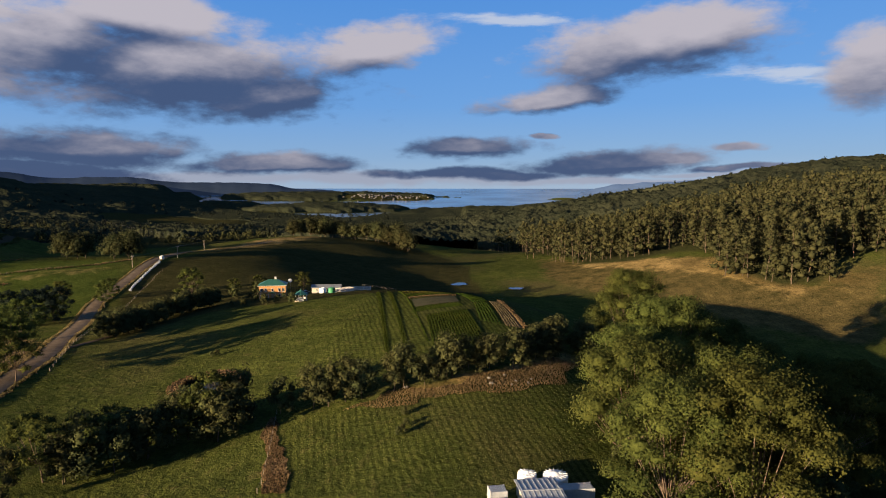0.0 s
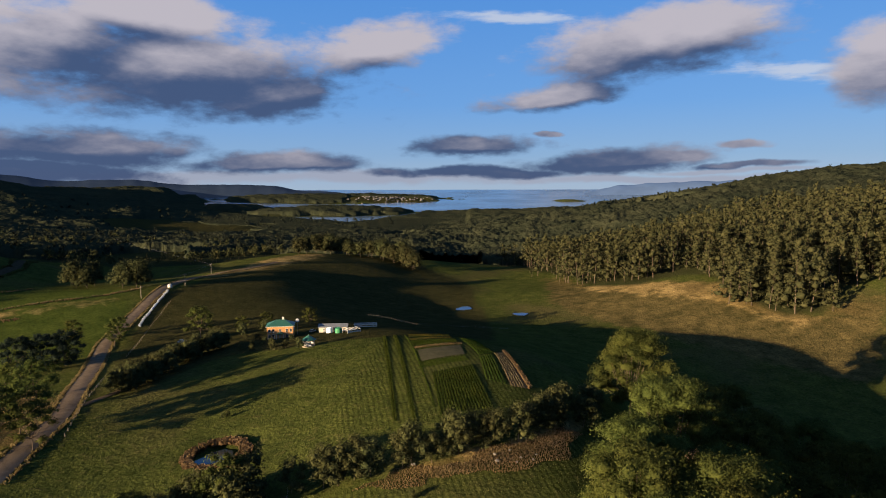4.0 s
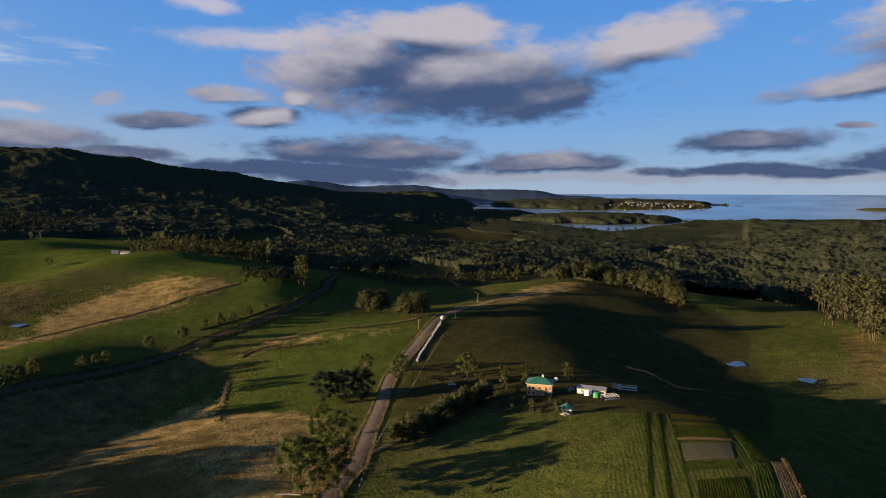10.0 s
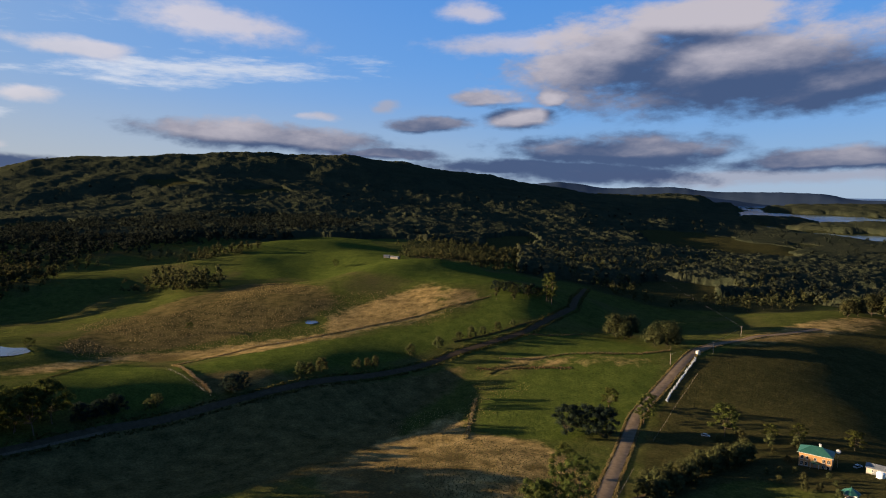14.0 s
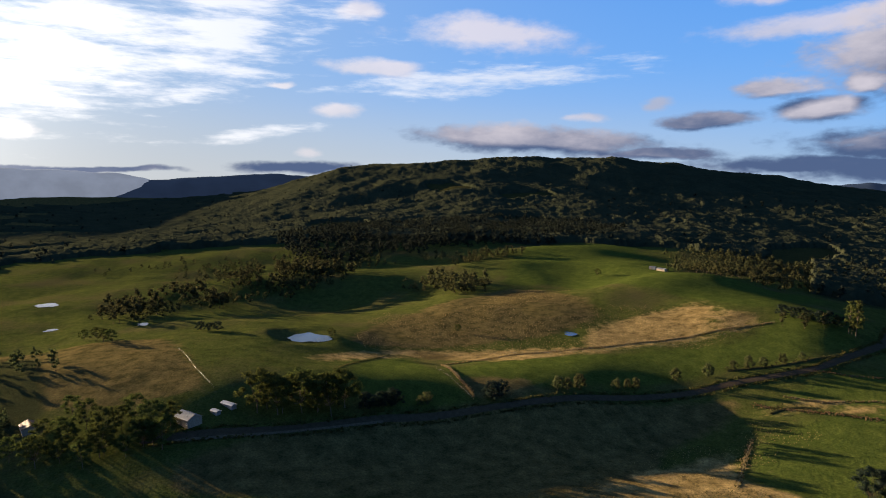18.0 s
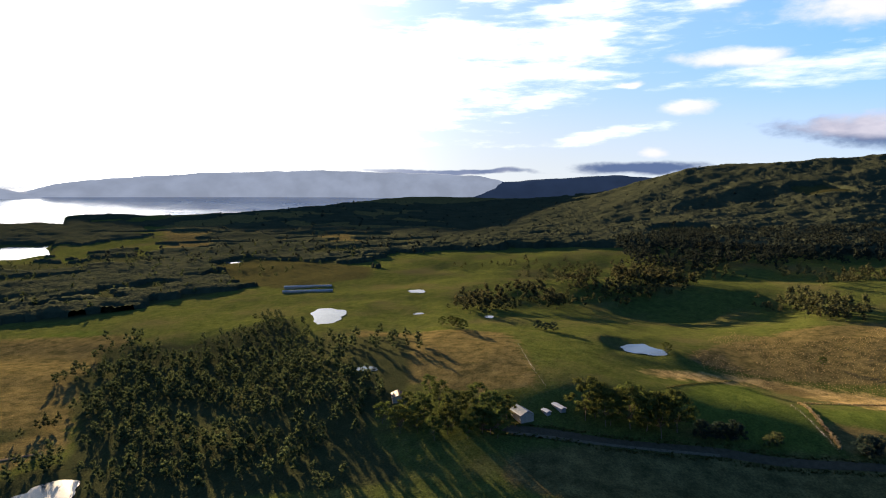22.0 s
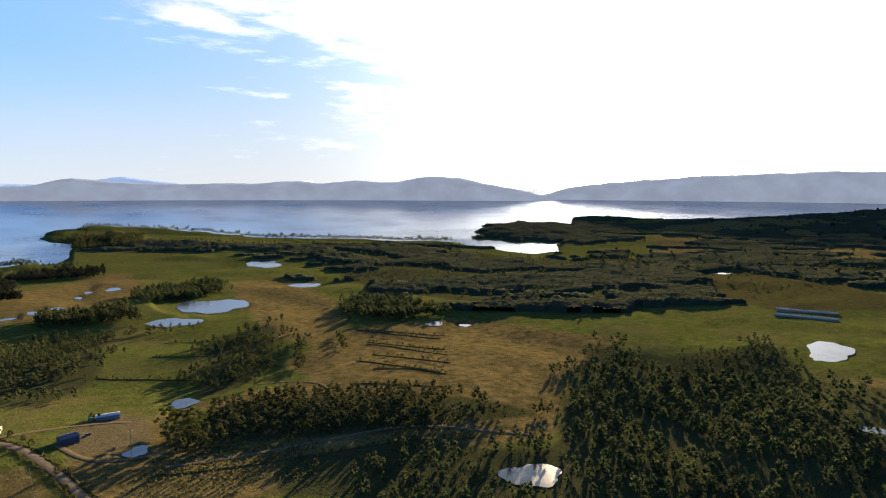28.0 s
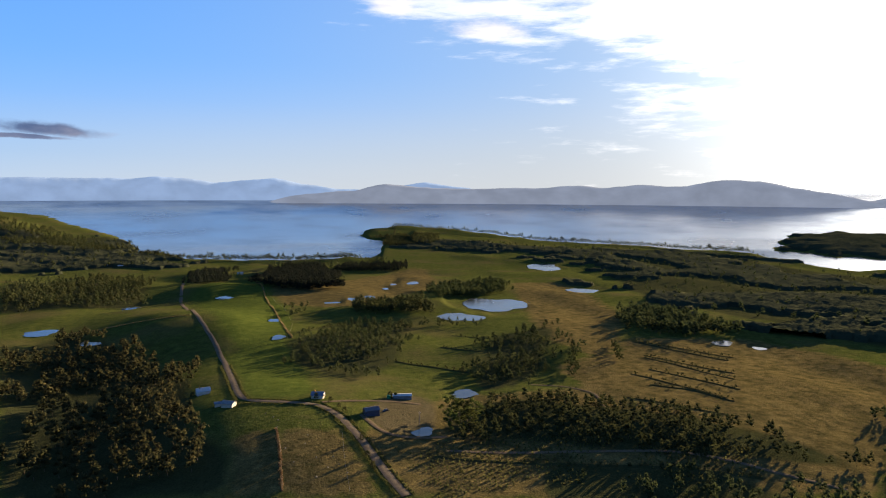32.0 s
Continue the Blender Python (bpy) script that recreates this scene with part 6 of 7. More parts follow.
# straw-lined fences, hedges and rows round the paddocks
for k, (line, gap, size, spread, lab) in enumerate((
        ([(-412.6, 143.5), (-367.8, 139.1), (-343.9, 139.1)], 0.25, 0.9, 0.6, "straw-lined bank running down to the valley road"),
        ([(-416.7, 147.1), (-431.7, 203.5), (-412.7, 297.8), (-394.5, 358.8), (-379.3, 412.1)], 0.4, 0.7, 0.7, "line of tall straw along a paddock fence"),
        ([(-264.5, 273.2), (-244.2, 247.9), (-221.9, 221.0)], 0.3, 0.7, 0.9, "strip of dry grass along a fence"),
        ([(-297.1, 306.4), (-279.7, 319.2), (-262.2, 334.1), (-244.8, 347.1)], 0.3, 0.7, 1.2, "straw-coloured bank across green pasture"),
        ([(-393.8, 62.5), (-429.4, 88.3), (-463.3, 117.6)], 0.3, 0.5, 0.4, "dark rushes along a ditch"),
        ([(-294.5, 329.8), (-276.9, 341.3), (-265.8, 363.1), (-248.5, 378.5), (-223.8, 399.5), (-211.4, 420.6)], 0.4, 0.7, 0.9, "straw-coloured bank between two green paddocks"),
        ([(-310.5, 372.0), (-293.5, 388.5), (-280.5, 413.0)], 0.4, 0.6, 0.7, "dry grass along the valley paddock"),
        ([(147.2, -1433.0), (75.8, -971.8), (36.4, -741.9), (20.0, -641.7)], 0.35, 0.7, 0.6, "dry grass along the hill fence"),
        ([(275.5, -754.3), (215.3, -755.3), (141.4, -760.1)], 0.4, 0.6, 0.6, "pale grass along a fence line"),
        ([(14.9, -370.8), (9.7, -329.6), (7.3, -300.5)], 0.3, 0.8, 0.4, "dry grass along the timber fence"))):
    tuft_stuff("bank_grass", beside(line, 0, gap, 600 + k, spread), size, rough_grass if "dark" in lab else straw, lab, 600 + k)
grow(shrubs, along([(30.6, 108.0), (46, 106), (60, 100), (78, 104)], 5, 44, 3) + along([(40, 120), (60, 112), (84, 118), (104, 132)], 5, 45, 3) + along([(48, 136), (66, 150), (90, 154)], 6, 46, 3), 0.7, 1.2, "undergrowth below the gums")
grow(field_gums, [(-191.9, 308.3), (-176.0, 278.0)], 0.55, 0.75, "trees by the house road")
grow(shrubs, [(-8.5, 134.9), (-7.8, 129.7), (-8.4, 126.8), (-9.2, 126.3), (-8.4, 135.3)], 0.16, 0.28, "young trees in the pasture")
grow(shrubs, [(-71.5, 188.8), (-70.2, 189.8)], 0.22, 0.26, "low bushes in the field")
grow(field_gums, [(-507.9, 190.5), (-548.0, -105.1), (-535.7, -89.4), (-534.8, -94.2)], 0.4, 0.65, "lone paddock trees")
grow(field_gums, [(-346.5, 37.3), (-346.6, 52.9), (-339.5, 44.3), (-343.2, 18.4), (-339.2, 25.9), (-344.8, 60.4)], 0.9, 1.25, "tall trees beside the barn")
grow(cypress, [(-341.8, 72.2), (-342.7, 80.0), (-345.7, 88.4), (-339.6, 151.1), (-340.4, 155.9)], 0.4, 0.55, "dark bushes along the valley road")
grow(field_gums, [(-323.0, -83.8), (-317.2, -73.4), (-308.7, -62.8), (-316.3, -55.5), (-312.0, -46.1), (-329.3, -60.8), (-321.7, -41.5), (-331.7, -73.6), (-316.7, -35.0)], 0.6, 0.9, "trees round the farmstead")
for k, (line, gap, jit, lo, hi) in enumerate((
        ([(-589.7, -81.7), (-693.2, -51.6), (-793.4, 12.9), (-816.0, 79.2), (-890.8, 165.6), (-988.7, 227.3)], 8, 9, 0.5, 0.8), ([(-1051.0, 54.5), (-1087.4, 153.5), (-1230.3, 282.0), (-1400.1, 504.0), (-1633.4, 798.8), (-1734.2, 1082.1)], 11, 16, 0.6, 0.9), ([(-809.4, 222.3), (-703.6, 248.8), (-644.0, 277.9)], 8, 6, 0.5, 0.7),
        ([(-973.7, 385.4), (-981.8, 439.1), (-975.3, 494.5)], 7, 5, 0.6, 0.8), ([(-1024.5, -189.2), (-1025.3, -95.3), (-986.7, 6.8), (-881.7, 93.2)], 10, 7, 0.45, 0.7), ([(-185.7, -3051.6), (-419.8, -3181.4), (-657.2, -2957.1), (-872.5, -2691.4), (-910.7, -1970.4), (-1289.0, -2071.8), (-1350.1, -1687.8)], 8, 4, 0.35, 0.6),
        ([(-48.0, -841.5), (-98.2, -837.8), (-166.0, -838.5)], 6, 6, 0.5, 0.75), ([(-205.9, -1074.2), (-268.2, -1066.3), (-332.4, -1067.2)], 6, 3, 0.5, 0.75), ([(-111.5, -723.1), (-145.6, -730.7), (-195.5, -717.5)], 7, 5, 0.4, 0.6), ([(-155.3, -481.3), (-186.9, -522.7), (-222.8, -579.5), (-265.0, -659.4)], 7, 8, 0.45, 0.7),
        ([(-212.9, -474.9), (-240.6, -533.4), (-262.6, -577.6)], 5, 3, 0.4, 0.55), ([(-13.3, -552.0), (-42.3, -569.2), (-73.6, -608.1)], 6, 10, 0.45, 0.75), ([(523.1, -1981.3), (406.1, -2069.1), (266.7, -2001.5), (132.1, -1940.3), (1.4, -1882.9), (-181.5, -1725.8)], 3.2, 7, 0.4, 0.7), ([(127.2, -1536.6), (42.9, -1689.6), (-41.0, -1534.9)], 6, 5, 0.7, 1.0),
        ([(93.0, -1112.6), (33.4, -1121.2), (-28.5, -1099.4)], 5, 3, 0.6, 0.8), ([(-54.2, -1529.7), (-141.4, -1610.4), (-210.7, -1583.7)], 6, 4, 0.5, 0.7), ([(43.6, -850.5), (29.9, -861.3), (12.0, -872.0)], 4, 3, 0.5, 0.65), ([(280.3, -1445.3), (250.1, -1532.3), (220.7, -1580.3)], 6, 4, 0.5, 0.7))):
    wood_stuff("tree_row", along(line, gap, 700 + k, jit), mid_gums, (lo, hi), bay_leaf if line[0][1] < 0 else wood_leaf, dark_bark, "ragged line of dark eucalypts between paddocks", 700 + k, "trees")

# far town on the headland
rng2 = np.random.default_rng(77)
pieces = []
for k in range(130):
    bx, by = -331 + rng2.normal() * 130, 3800 + rng2.normal() * 90
    gz = height(bx, by)
    if gz < SEA + float(bowl(math.hypot(bx, by), 5.0)) + 1:
        continue
    w, d, h, a = rng2.uniform(8, 14), rng2.uniform(7, 11), rng2.uniform(2.5, 4), rng2.uniform(0, 3)
    v = np.array([(sx_ * w / 2, sy_ * d / 2, z_) for z_ in (-1, h) for sx_, sy_ in ((-1, -1), (1, -1), (1, 1), (-1, 1))] + [(-w / 2, 0, h + 2.5), (w / 2, 0, h + 2.5), (-w / 2, 0, h + 2.5), (w / 2, 0, h + 2.5)])
    v[:, :2] = v[:, :2] @ np.array([[math.cos(a), math.sin(a)], [-math.sin(a), math.cos(a)]])
    pieces.append((v + (bx, by, gz), np.array([(0, 1, 5, 4), (1, 2, 6, 5), (2, 3, 7, 6), (3, 0, 4, 7), (4, 5, 9, 8), (6, 7, 10, 11)])))
town_wall = mottled("far town walls", (0.05, 0.05, 0.055), (0.12, 0.115, 0.11), 0.02)
tagged(new("far_town", mesh_of("far_town", *joined(pieces), town_wall)), "scatter of tiny pale houses on a far headland", "town", kind="stuff")

# ---------- building kit ----------
def part(name, bm, mat, parent, label=""):
    me = bpy.data.meshes.new(name)
    bm.to_mesh(me)
    bm.free()
    me.materials.append(mat)
    ob = new(name, me)
    ob.parent = parent
    return tagged(ob, label)


def box(bm, x, y, z, sx, sy, sz, turn=0.0):
    """A block on its base's centre."""
    bmesh.ops.create_cube(bm, size=1, matrix=Matrix.Translation((x, y, z + sz / 2)) @ Matrix.Rotation(turn, 4, "Z") @ Matrix.Diagonal((sx, sy, sz, 1)))
    return bm


def blocks(*rows):
    bm = bmesh.new()
    for r in rows:
        box(bm, *r)
    return bm


def drum(r0, r1, z0, z1, sides=24, x=0.0, y=0.0, bm=None):
    bm = bm or bmesh.new()
    bmesh.ops.create_cone(bm, cap_ends=True, segments=sides, radius1=r0, radius2=max(r1, 0.001), depth=z1 - z0, matrix=Matrix.Translation((x, y, (z0 + z1) / 2)))
    return bm


def solid(verts, faces):
    bm = bmesh.new()
    vs = [bm.verts.new(v) for v in verts]
    for f in faces:
        bm.faces.new([vs[k] for k in f])
    bmesh.ops.recalc_face_normals(bm, faces=bm.faces)
    return bm


def hip(w, d, z, h, over=0.5, thick=0.18):
    a, b, r = w / 2 + over, d / 2 + over, max(0.0, (w - d) / 2)
    v = [(-a, -b, z), (a, -b, z), (a, b, z), (-a, b, z), (-a, -b, z + thick), (a, -b, z + thick), (a, b, z + thick), (-a, b, z + thick), (-r, 0, z + h), (r + 0.01, 0, z + h)]
    return solid(v, [(0, 1, 2, 3), (0, 1, 5, 4), (1, 2, 6, 5), (2, 3, 7, 6), (3, 0, 4, 7), (4, 5, 9, 8), (5, 6, 9), (6, 7, 8, 9), (7, 4, 8)])


def gable(w, d, z, h, over=0.4, thick=0.12):
    """Two slopes with the ridge along x, as bent sheets of some thickness."""
    a, b = w / 2 + over, d / 2 + over
    drop = h * over / (d / 2)
    v = []
    for t in (0, thick):
        for x in (-a, a):
            v += [(x, -b, z - drop + t), (x, 0, z + h + t), (x, b, z - drop + t)]
    return solid(v, [(0, 3, 4, 1), (1, 4, 5, 2), (6, 7, 10, 9), (7, 8, 11, 10), (0, 6, 9, 3), (2, 5, 11, 8), (0, 1, 7, 6), (1, 2, 8, 7), (3, 9, 10, 4), (4, 10, 11, 5)])


def gable_walls(w, d, h, rise):
    v = [(-w / 2, -d / 2, -0.8), (w / 2, -d / 2, -0.8), (w / 2, d / 2, -0.8), (-w / 2, d / 2, -0.8), (-w / 2, -d / 2, h), (w / 2, -d / 2, h), (w / 2, d / 2, h), (-w / 2, d / 2, h), (-w / 2, 0, h + rise), (w / 2, 0, h + rise)]
    return solid(v, [(0, 3, 2, 1), (0, 1, 5, 4), (2, 3, 7, 6), (1, 2, 6, 9, 5), (3, 0, 4, 8, 7), (4, 5, 9, 8), (6, 7, 8, 9)])


def thing(name, x, y, turn, label, category, group="", sink=0.0, z=None):
    ob = new(name)
    ob.matrix_basis = pose(x, y, (height(x, y) if z is None else z) - sink, 0, 0, turn)
    return tagged(ob, label, category, group)


def window(parent, x, y, z, w, h, face="front", bars=1):
    """A framed pane with a sill, standing a little proud of the wall."""
    s = {"front": (0, -1), "back": (0, 1), "left": (-1, 0), "right": (1, 0)}[face]
    flat = lambda px, pz, sx, sz, out, dz: (x + (px if s[0] == 0 else s[0] * out), y + (px if s[1] == 0 else s[1] * out), z + pz, sx if s[0] == 0 else dz, sx if s[1] == 0 else dz, sz)
    f = blocks(flat(-w / 2 - 0.04, -0.06, 0.09, h + 0.12, 0.04, 0.12), flat(w / 2 + 0.04, -0.06, 0.09, h + 0.12, 0.04, 0.12), flat(0, h, w, 0.09, 0.04, 0.12), flat(0, -0.06, w, 0.09, 0.04, 0.12), *[flat(-w / 2 + w * (k + 1) / (bars + 1), 0.03, 0.05, h - 0.03, 0.05, 0.06) for k in range(bars)])
    win = part("window", f, white_paint, parent, "white-framed sash window")
    part("pane", blocks(flat(0, 0.03, w, h - 0.03, 0.02, 0.03)), pane_glass, win, "dark glass")
    part("sill", blocks(flat(0, -0.16, w + 0.3, 0.10, 0.08, 0.2)), white_paint, win)


white_paint = mottled("white paint", (0.30, 0.29, 0.265), (0.42, 0.405, 0.375), 0.8, 0.6)
brick_wall = mottled("warm brick", (0.24, 0.125, 0.05), (0.36, 0.20, 0.09), 1.4, 0.85, bump=0.5)
green_metal = mottled("green roofing", (0.012, 0.055, 0.040), (0.024, 0.085, 0.062), 0.9, 0.45)
grey_metal = mottled("grey steel roofing", (0.09, 0.10, 0.105), (0.16, 0.17, 0.18), 0.6, 0.6, 0.2)
blue_metal = mottled("blue-grey roofing", (0.05, 0.07, 0.10), (0.09, 0.12, 0.16), 0.5, 0.6, 0.1)
rust_metal = mottled("rust-red roofing", (0.06, 0.022, 0.016), (0.11, 0.042, 0.03), 0.6, 0.7)
navy_metal = mottled("dark blue cladding", (0.018, 0.026, 0.045), (0.035, 0.048, 0.075), 0.7, 0.5)
white_metal = mottled("white steel roofing", (0.20, 0.215, 0.235), (0.30, 0.315, 0.33), 0.5, 0.65)
cream_wall = mottled("cream weatherboard", (0.25, 0.225, 0.18), (0.38, 0.345, 0.28), 0.9, 0.8)
green_plastic = mottled("green tank", (0.02, 0.11, 0.045), (0.03, 0.16, 0.07), 0.8, 0.5)
pale_plastic = mottled("pale plastic", (0.50, 0.53, 0.55), (0.66, 0.68, 0.69), 0.8, 0.45)
timber = mottled("weathered timber", (0.13, 0.105, 0.08), (0.26, 0.22, 0.17), 1.5, 0.9)
pole_wood = mottled("pole timber", (0.16, 0.135, 0.11), (0.30, 0.26, 0.21), 1.0, 0.9)
wire_metal = mottled("wire", (0.10, 0.10, 0.10), (0.18, 0.18, 0.18), 1.0, 0.5, 0.8)
rubber = mottled("tyre rubber", (0.012, 0.012, 0.012), (0.03, 0.03, 0.03), 3.0, 0.9)
stone = mottled("field stone", (0.10, 0.09, 0.075), (0.22, 0.20, 0.165), 0.8, 0.95, bump=0.8, depth=0.2)
pane_glass, pn, pl, pb = material("window glass", 0.06)
pb.inputs["Base Color"].default_value, pb.inputs["Specular IOR Level"].default_value = (0.012, 0.014, 0.018, 1), 0.6

# ---------- the brick house ----------
hx, hy = (-82.1, 295.6)
house = thing("house", hx, hy + 3, 10, "square two-storey orange brick house with green hip roof", "house")
W, D, E = 12.4, 8.2, 6.1
part("wall", blocks((0, 0, -1.5, W, D, E + 1.5)), brick_wall, house)
part("plinth", blocks((0, -D / 2 - 0.02, -1.4, W + 0.1, 0.12, 1.75)), stone, house, "pale stone footing")
roof = part("roof", hip(W, D, E, 2.5, 0.55), green_metal, house, "green painted metal hip roof")
part("ridge_cap", blocks((0, 0, E + 2.46, W - D + 0.4, 0.3, 0.1)), green_metal, roof)
part("gutter", blocks((0, -D / 2 - 0.6, E - 0.06, W + 1.3, 0.14, 0.16)), white_paint, roof, "white gutter")
part("chimney", blocks((1.2, 0.6, E + 1.6, 0.9, 0.7, 1.9), (1.2, 0.6, E + 3.5, 1.05, 0.85, 0.15)), white_paint, house, "white-capped chimney")
for wx in (-5.0, -3.2, 3.2, 5.0):
    window(house, wx, -D / 2, 3.35, 0.95, 1.5)
    window(house, wx, -D / 2, 0.55, 0.95, 1.6)
window(house, 0, -D / 2, 3.6, 0.8, 1.1)
for wy in (-2.0, 2.0):
    window(house, -W / 2, wy, 3.35, 0.95, 1.5, "left")
    window(house, W / 2, wy, 3.35, 0.95, 1.5, "right")
door = part("door", blocks((0, -D / 2 - 0.03, 0, 1.1, 0.1, 2.15)), timber, house, "panelled timber front door")
part("handle", blocks((0.4, -D / 2 - 0.12, 1.0, 0.06, 0.08, 0.06)), wire_metal, door)
porch = part("porch", solid([(-1.9, -D / 2 - 1.7, 2.6), (1.9, -D / 2 - 1.7, 2.6), (1.9, -D / 2, 2.6), (-1.9, -D / 2, 2.6), (0, -D / 2 - 1.7, 3.5), (0, -D / 2, 3.5)], [(0, 1, 4), (0, 4, 5, 3), (1, 2, 5, 4), (0, 3, 2, 1), (3, 5, 2)]), green_metal, house, "small green pitched porch")
for px in (-1.6, 1.6):
    part("post", blocks((px, -D / 2 - 1.5, -0.5, 0.2, 0.2, 3.1)), white_paint, porch, "white porch post")
part("step", blocks((0, -D / 2 - 0.9, -0.6, 3.8, 1.8, 0.6)), stone, porch, "pale stone step")

dx, dy = hx + 7.4, hy + 6.5
dish = thing("satellite_dish", dx, dy, 15, "large white dish on a pole behind the brick house", "satellite dish", z=height(hx, hy))
bm = bmesh.new()
bmesh.ops.create_uvsphere(bm, u_segments=18, v_segments=12, radius=0.95, matrix=Matrix.Translation((0, 0, 7.3)) @ Matrix.Rotation(radians(62), 4, "X") @ Matrix.Diagonal((1, 1, 0.28, 1)))
part("reflector", bm, white_paint, dish, "round white reflector")
part("mast", drum(0.09, 0.07, -0.5, 7.1, 10), wire_metal, dish)
part("arm", blocks((0, -0.7, 7.4, 0.08, 0.9, 0.08)), wire_metal, dish)

gx, gy = (-60.8, 264.5)
gaz = thing("gazebo", gx, gy, 12, "white octagonal garden gazebo with green roof", "gazebo")
gaz.matrix_basis = gaz.matrix_basis @ Matrix.Scale(1.2, 4)
part("floor", drum(2.3, 2.3, -0.8, 0.35, 8), timber, gaz, "timber floor")
roof = part("roof", drum(2.75, 0.12, 2.5, 4.1, 8), green_metal, gaz, "green eight-sided roof")
part("finial", drum(0.14, 0.02, 4.05, 4.6, 8), green_metal, roof)
for k in range(8):
    a, b = radians(45 * k + 22.5), radians(45 * k + 67.5)
    ax, ay, bx, by = 2.1 * math.cos(a), 2.1 * math.sin(a), 2.1 * math.cos(b), 2.1 * math.sin(b)
    part("post", blocks((ax, ay, 0.3, 0.14, 0.14, 2.25)), white_paint, gaz)
    if k != 6:
        part("railing", blocks(((ax + bx) / 2, (ay + by) / 2, 1.1, 0.07, 1.6, 0.09, (a + b) / 2), ((ax + bx) / 2, (ay + by) / 2, 0.5, 0.05, 1.55, 0.5, (a + b) / 2)), white_paint, gaz, "white slatted railing")


def gabled(name, at, turn, w, d, h, rise, wall_mat, roof_mat, label, category="shed", doors=1, windows=2, group="", chimney=False):
    """A plain gabled building with ribbed roof, door and windows."""
    ob = thing(name, at[0], at[1], turn, label, category, group)
    part("wall", gable_walls(w, d, h, rise), wall_mat, ob)
    r = part("roof", gable(w, d, h, rise), roof_mat, ob, "ribbed metal roof")
    n = max(3, int(w / 0.9))
    rows = []
    for k in range(n + 1):
        rows.append((-w / 2 + w * k / n, 0.0))
    slope = math.atan2(rise, d / 2)
    for side in (-1, 1):
        bm = bmesh.new()
        for rx, _ in rows:
            bmesh.ops.create_cube(bm, size=1, matrix=Matrix.Translation((rx, side * d / 4, h + rise / 2 + 0.15)) @ Matrix.Rotation(-side * slope, 4, "X") @ Matrix.Diagonal((0.06, d / 2 / math.cos(slope), 0.05, 1)))
        part("ribs", bm, roof_mat, r)
    part("ridge_cap", blocks((0, 0, h + rise + 0.09, w + 0.8, 0.34, 0.08)), roof_mat, r)
    for k in range(doors):
        part("door", blocks((-w / 4 + k * w / 2.2, -d / 2 - 0.03, -0.2, min(2.4, w / 4), 0.08, min(2.4, h))), timber if doors == 1 else grey_metal, ob, "plain door")
    for k in range(windows):
        window(ob, w * (-0.36 + 0.72 * k / max(1, windows - 1)) + 0.7, -d / 2, 1.0, 1.0, 1.0)
    if chimney:
        part("chimney", blocks((w * 0.25, 0.5, h, 0.6, 0.6, rise + 1.2)), brick_wall, ob, "brick chimney")
    return ob


gabled("long_shed", (-57.7, 306.7), 4, 14, 5.0, 2.7, 1.1, cream_wall, grey_metal, "long pale shed with a grey metal roof", doors=2, windows=3)


def tank(at, r, h, mat, label, cone=0.5, ribs=0):
    ob = thing("water_tank", at[0], at[1], 0, label, "water tank")
    part("body", drum(r, r, -0.3, h), mat, ob)
    lid = part("lid", drum(r * 1.02, r * 0.12, h, h + cone), mat, ob, "shallow cone lid")
    for k in range(ribs):
        a = 2 * math.pi * k / ribs
        part("rib", blocks((math.cos(a) * r * 0.55, math.sin(a) * r * 0.55, h + cone * 0.42, r * 0.85, 0.07, 0.10, a)), mat, lid)
    for k in range(3):
        part("hoop", drum(r * 1.012, r * 1.012, h * (0.2 + 0.28 * k), h * (0.2 + 0.28 * k) + 0.07), mat, ob)
    part("hatch", drum(0.35, 0.35, h + cone * 0.5, h + cone * 0.5 + 0.25, 12, r * 0.4, 0), mat, lid)
    return ob


tank((-58.7, 301.3), 1.6, 2.2, pale_plastic, "pale blue-grey water tank beside the long shed")
tank((-53.5, 297.3), 1.7, 2.3, green_plastic, "round green water tank beside the long shed")

for at, w, d, n, lab in (((-46.9, 295.9), 7, 5, 5, "white timber frame over garden beds"), ((-42.8, 326.7), 9, 4.5, 6, "low white-framed garden shelter without cover"), ((-48.5, 328.4), 4, 3, 3, "small white garden frame behind the shed")):
    ob = thing("pergola", at[0], at[1], 38 if d == 5 else 8, lab, "pergola", "white pergolas")
    for k in range(n):
        for s_ in (-1, 1):
            part("post", blocks((-w / 2 + w * k / (n - 1), s_ * d / 2, -0.4, 0.14, 0.14, 2.2)), white_paint, ob)
        part("rafter", blocks((-w / 2 + w * k / (n - 1), 0, 1.8, 0.12, d, 0.14)), white_paint, ob)
    for s_ in (-1, 0, 1):
        part("beam", blocks((0, s_ * d / 2, 1.7, w + 0.3, 0.14, 0.16)), white_paint, ob)
    for s_ in (-1, 1):
        part("rail", blocks((0, s_ * d / 2, 0.6, w, 0.08, 0.5)), white_paint, ob, "white lower boards")


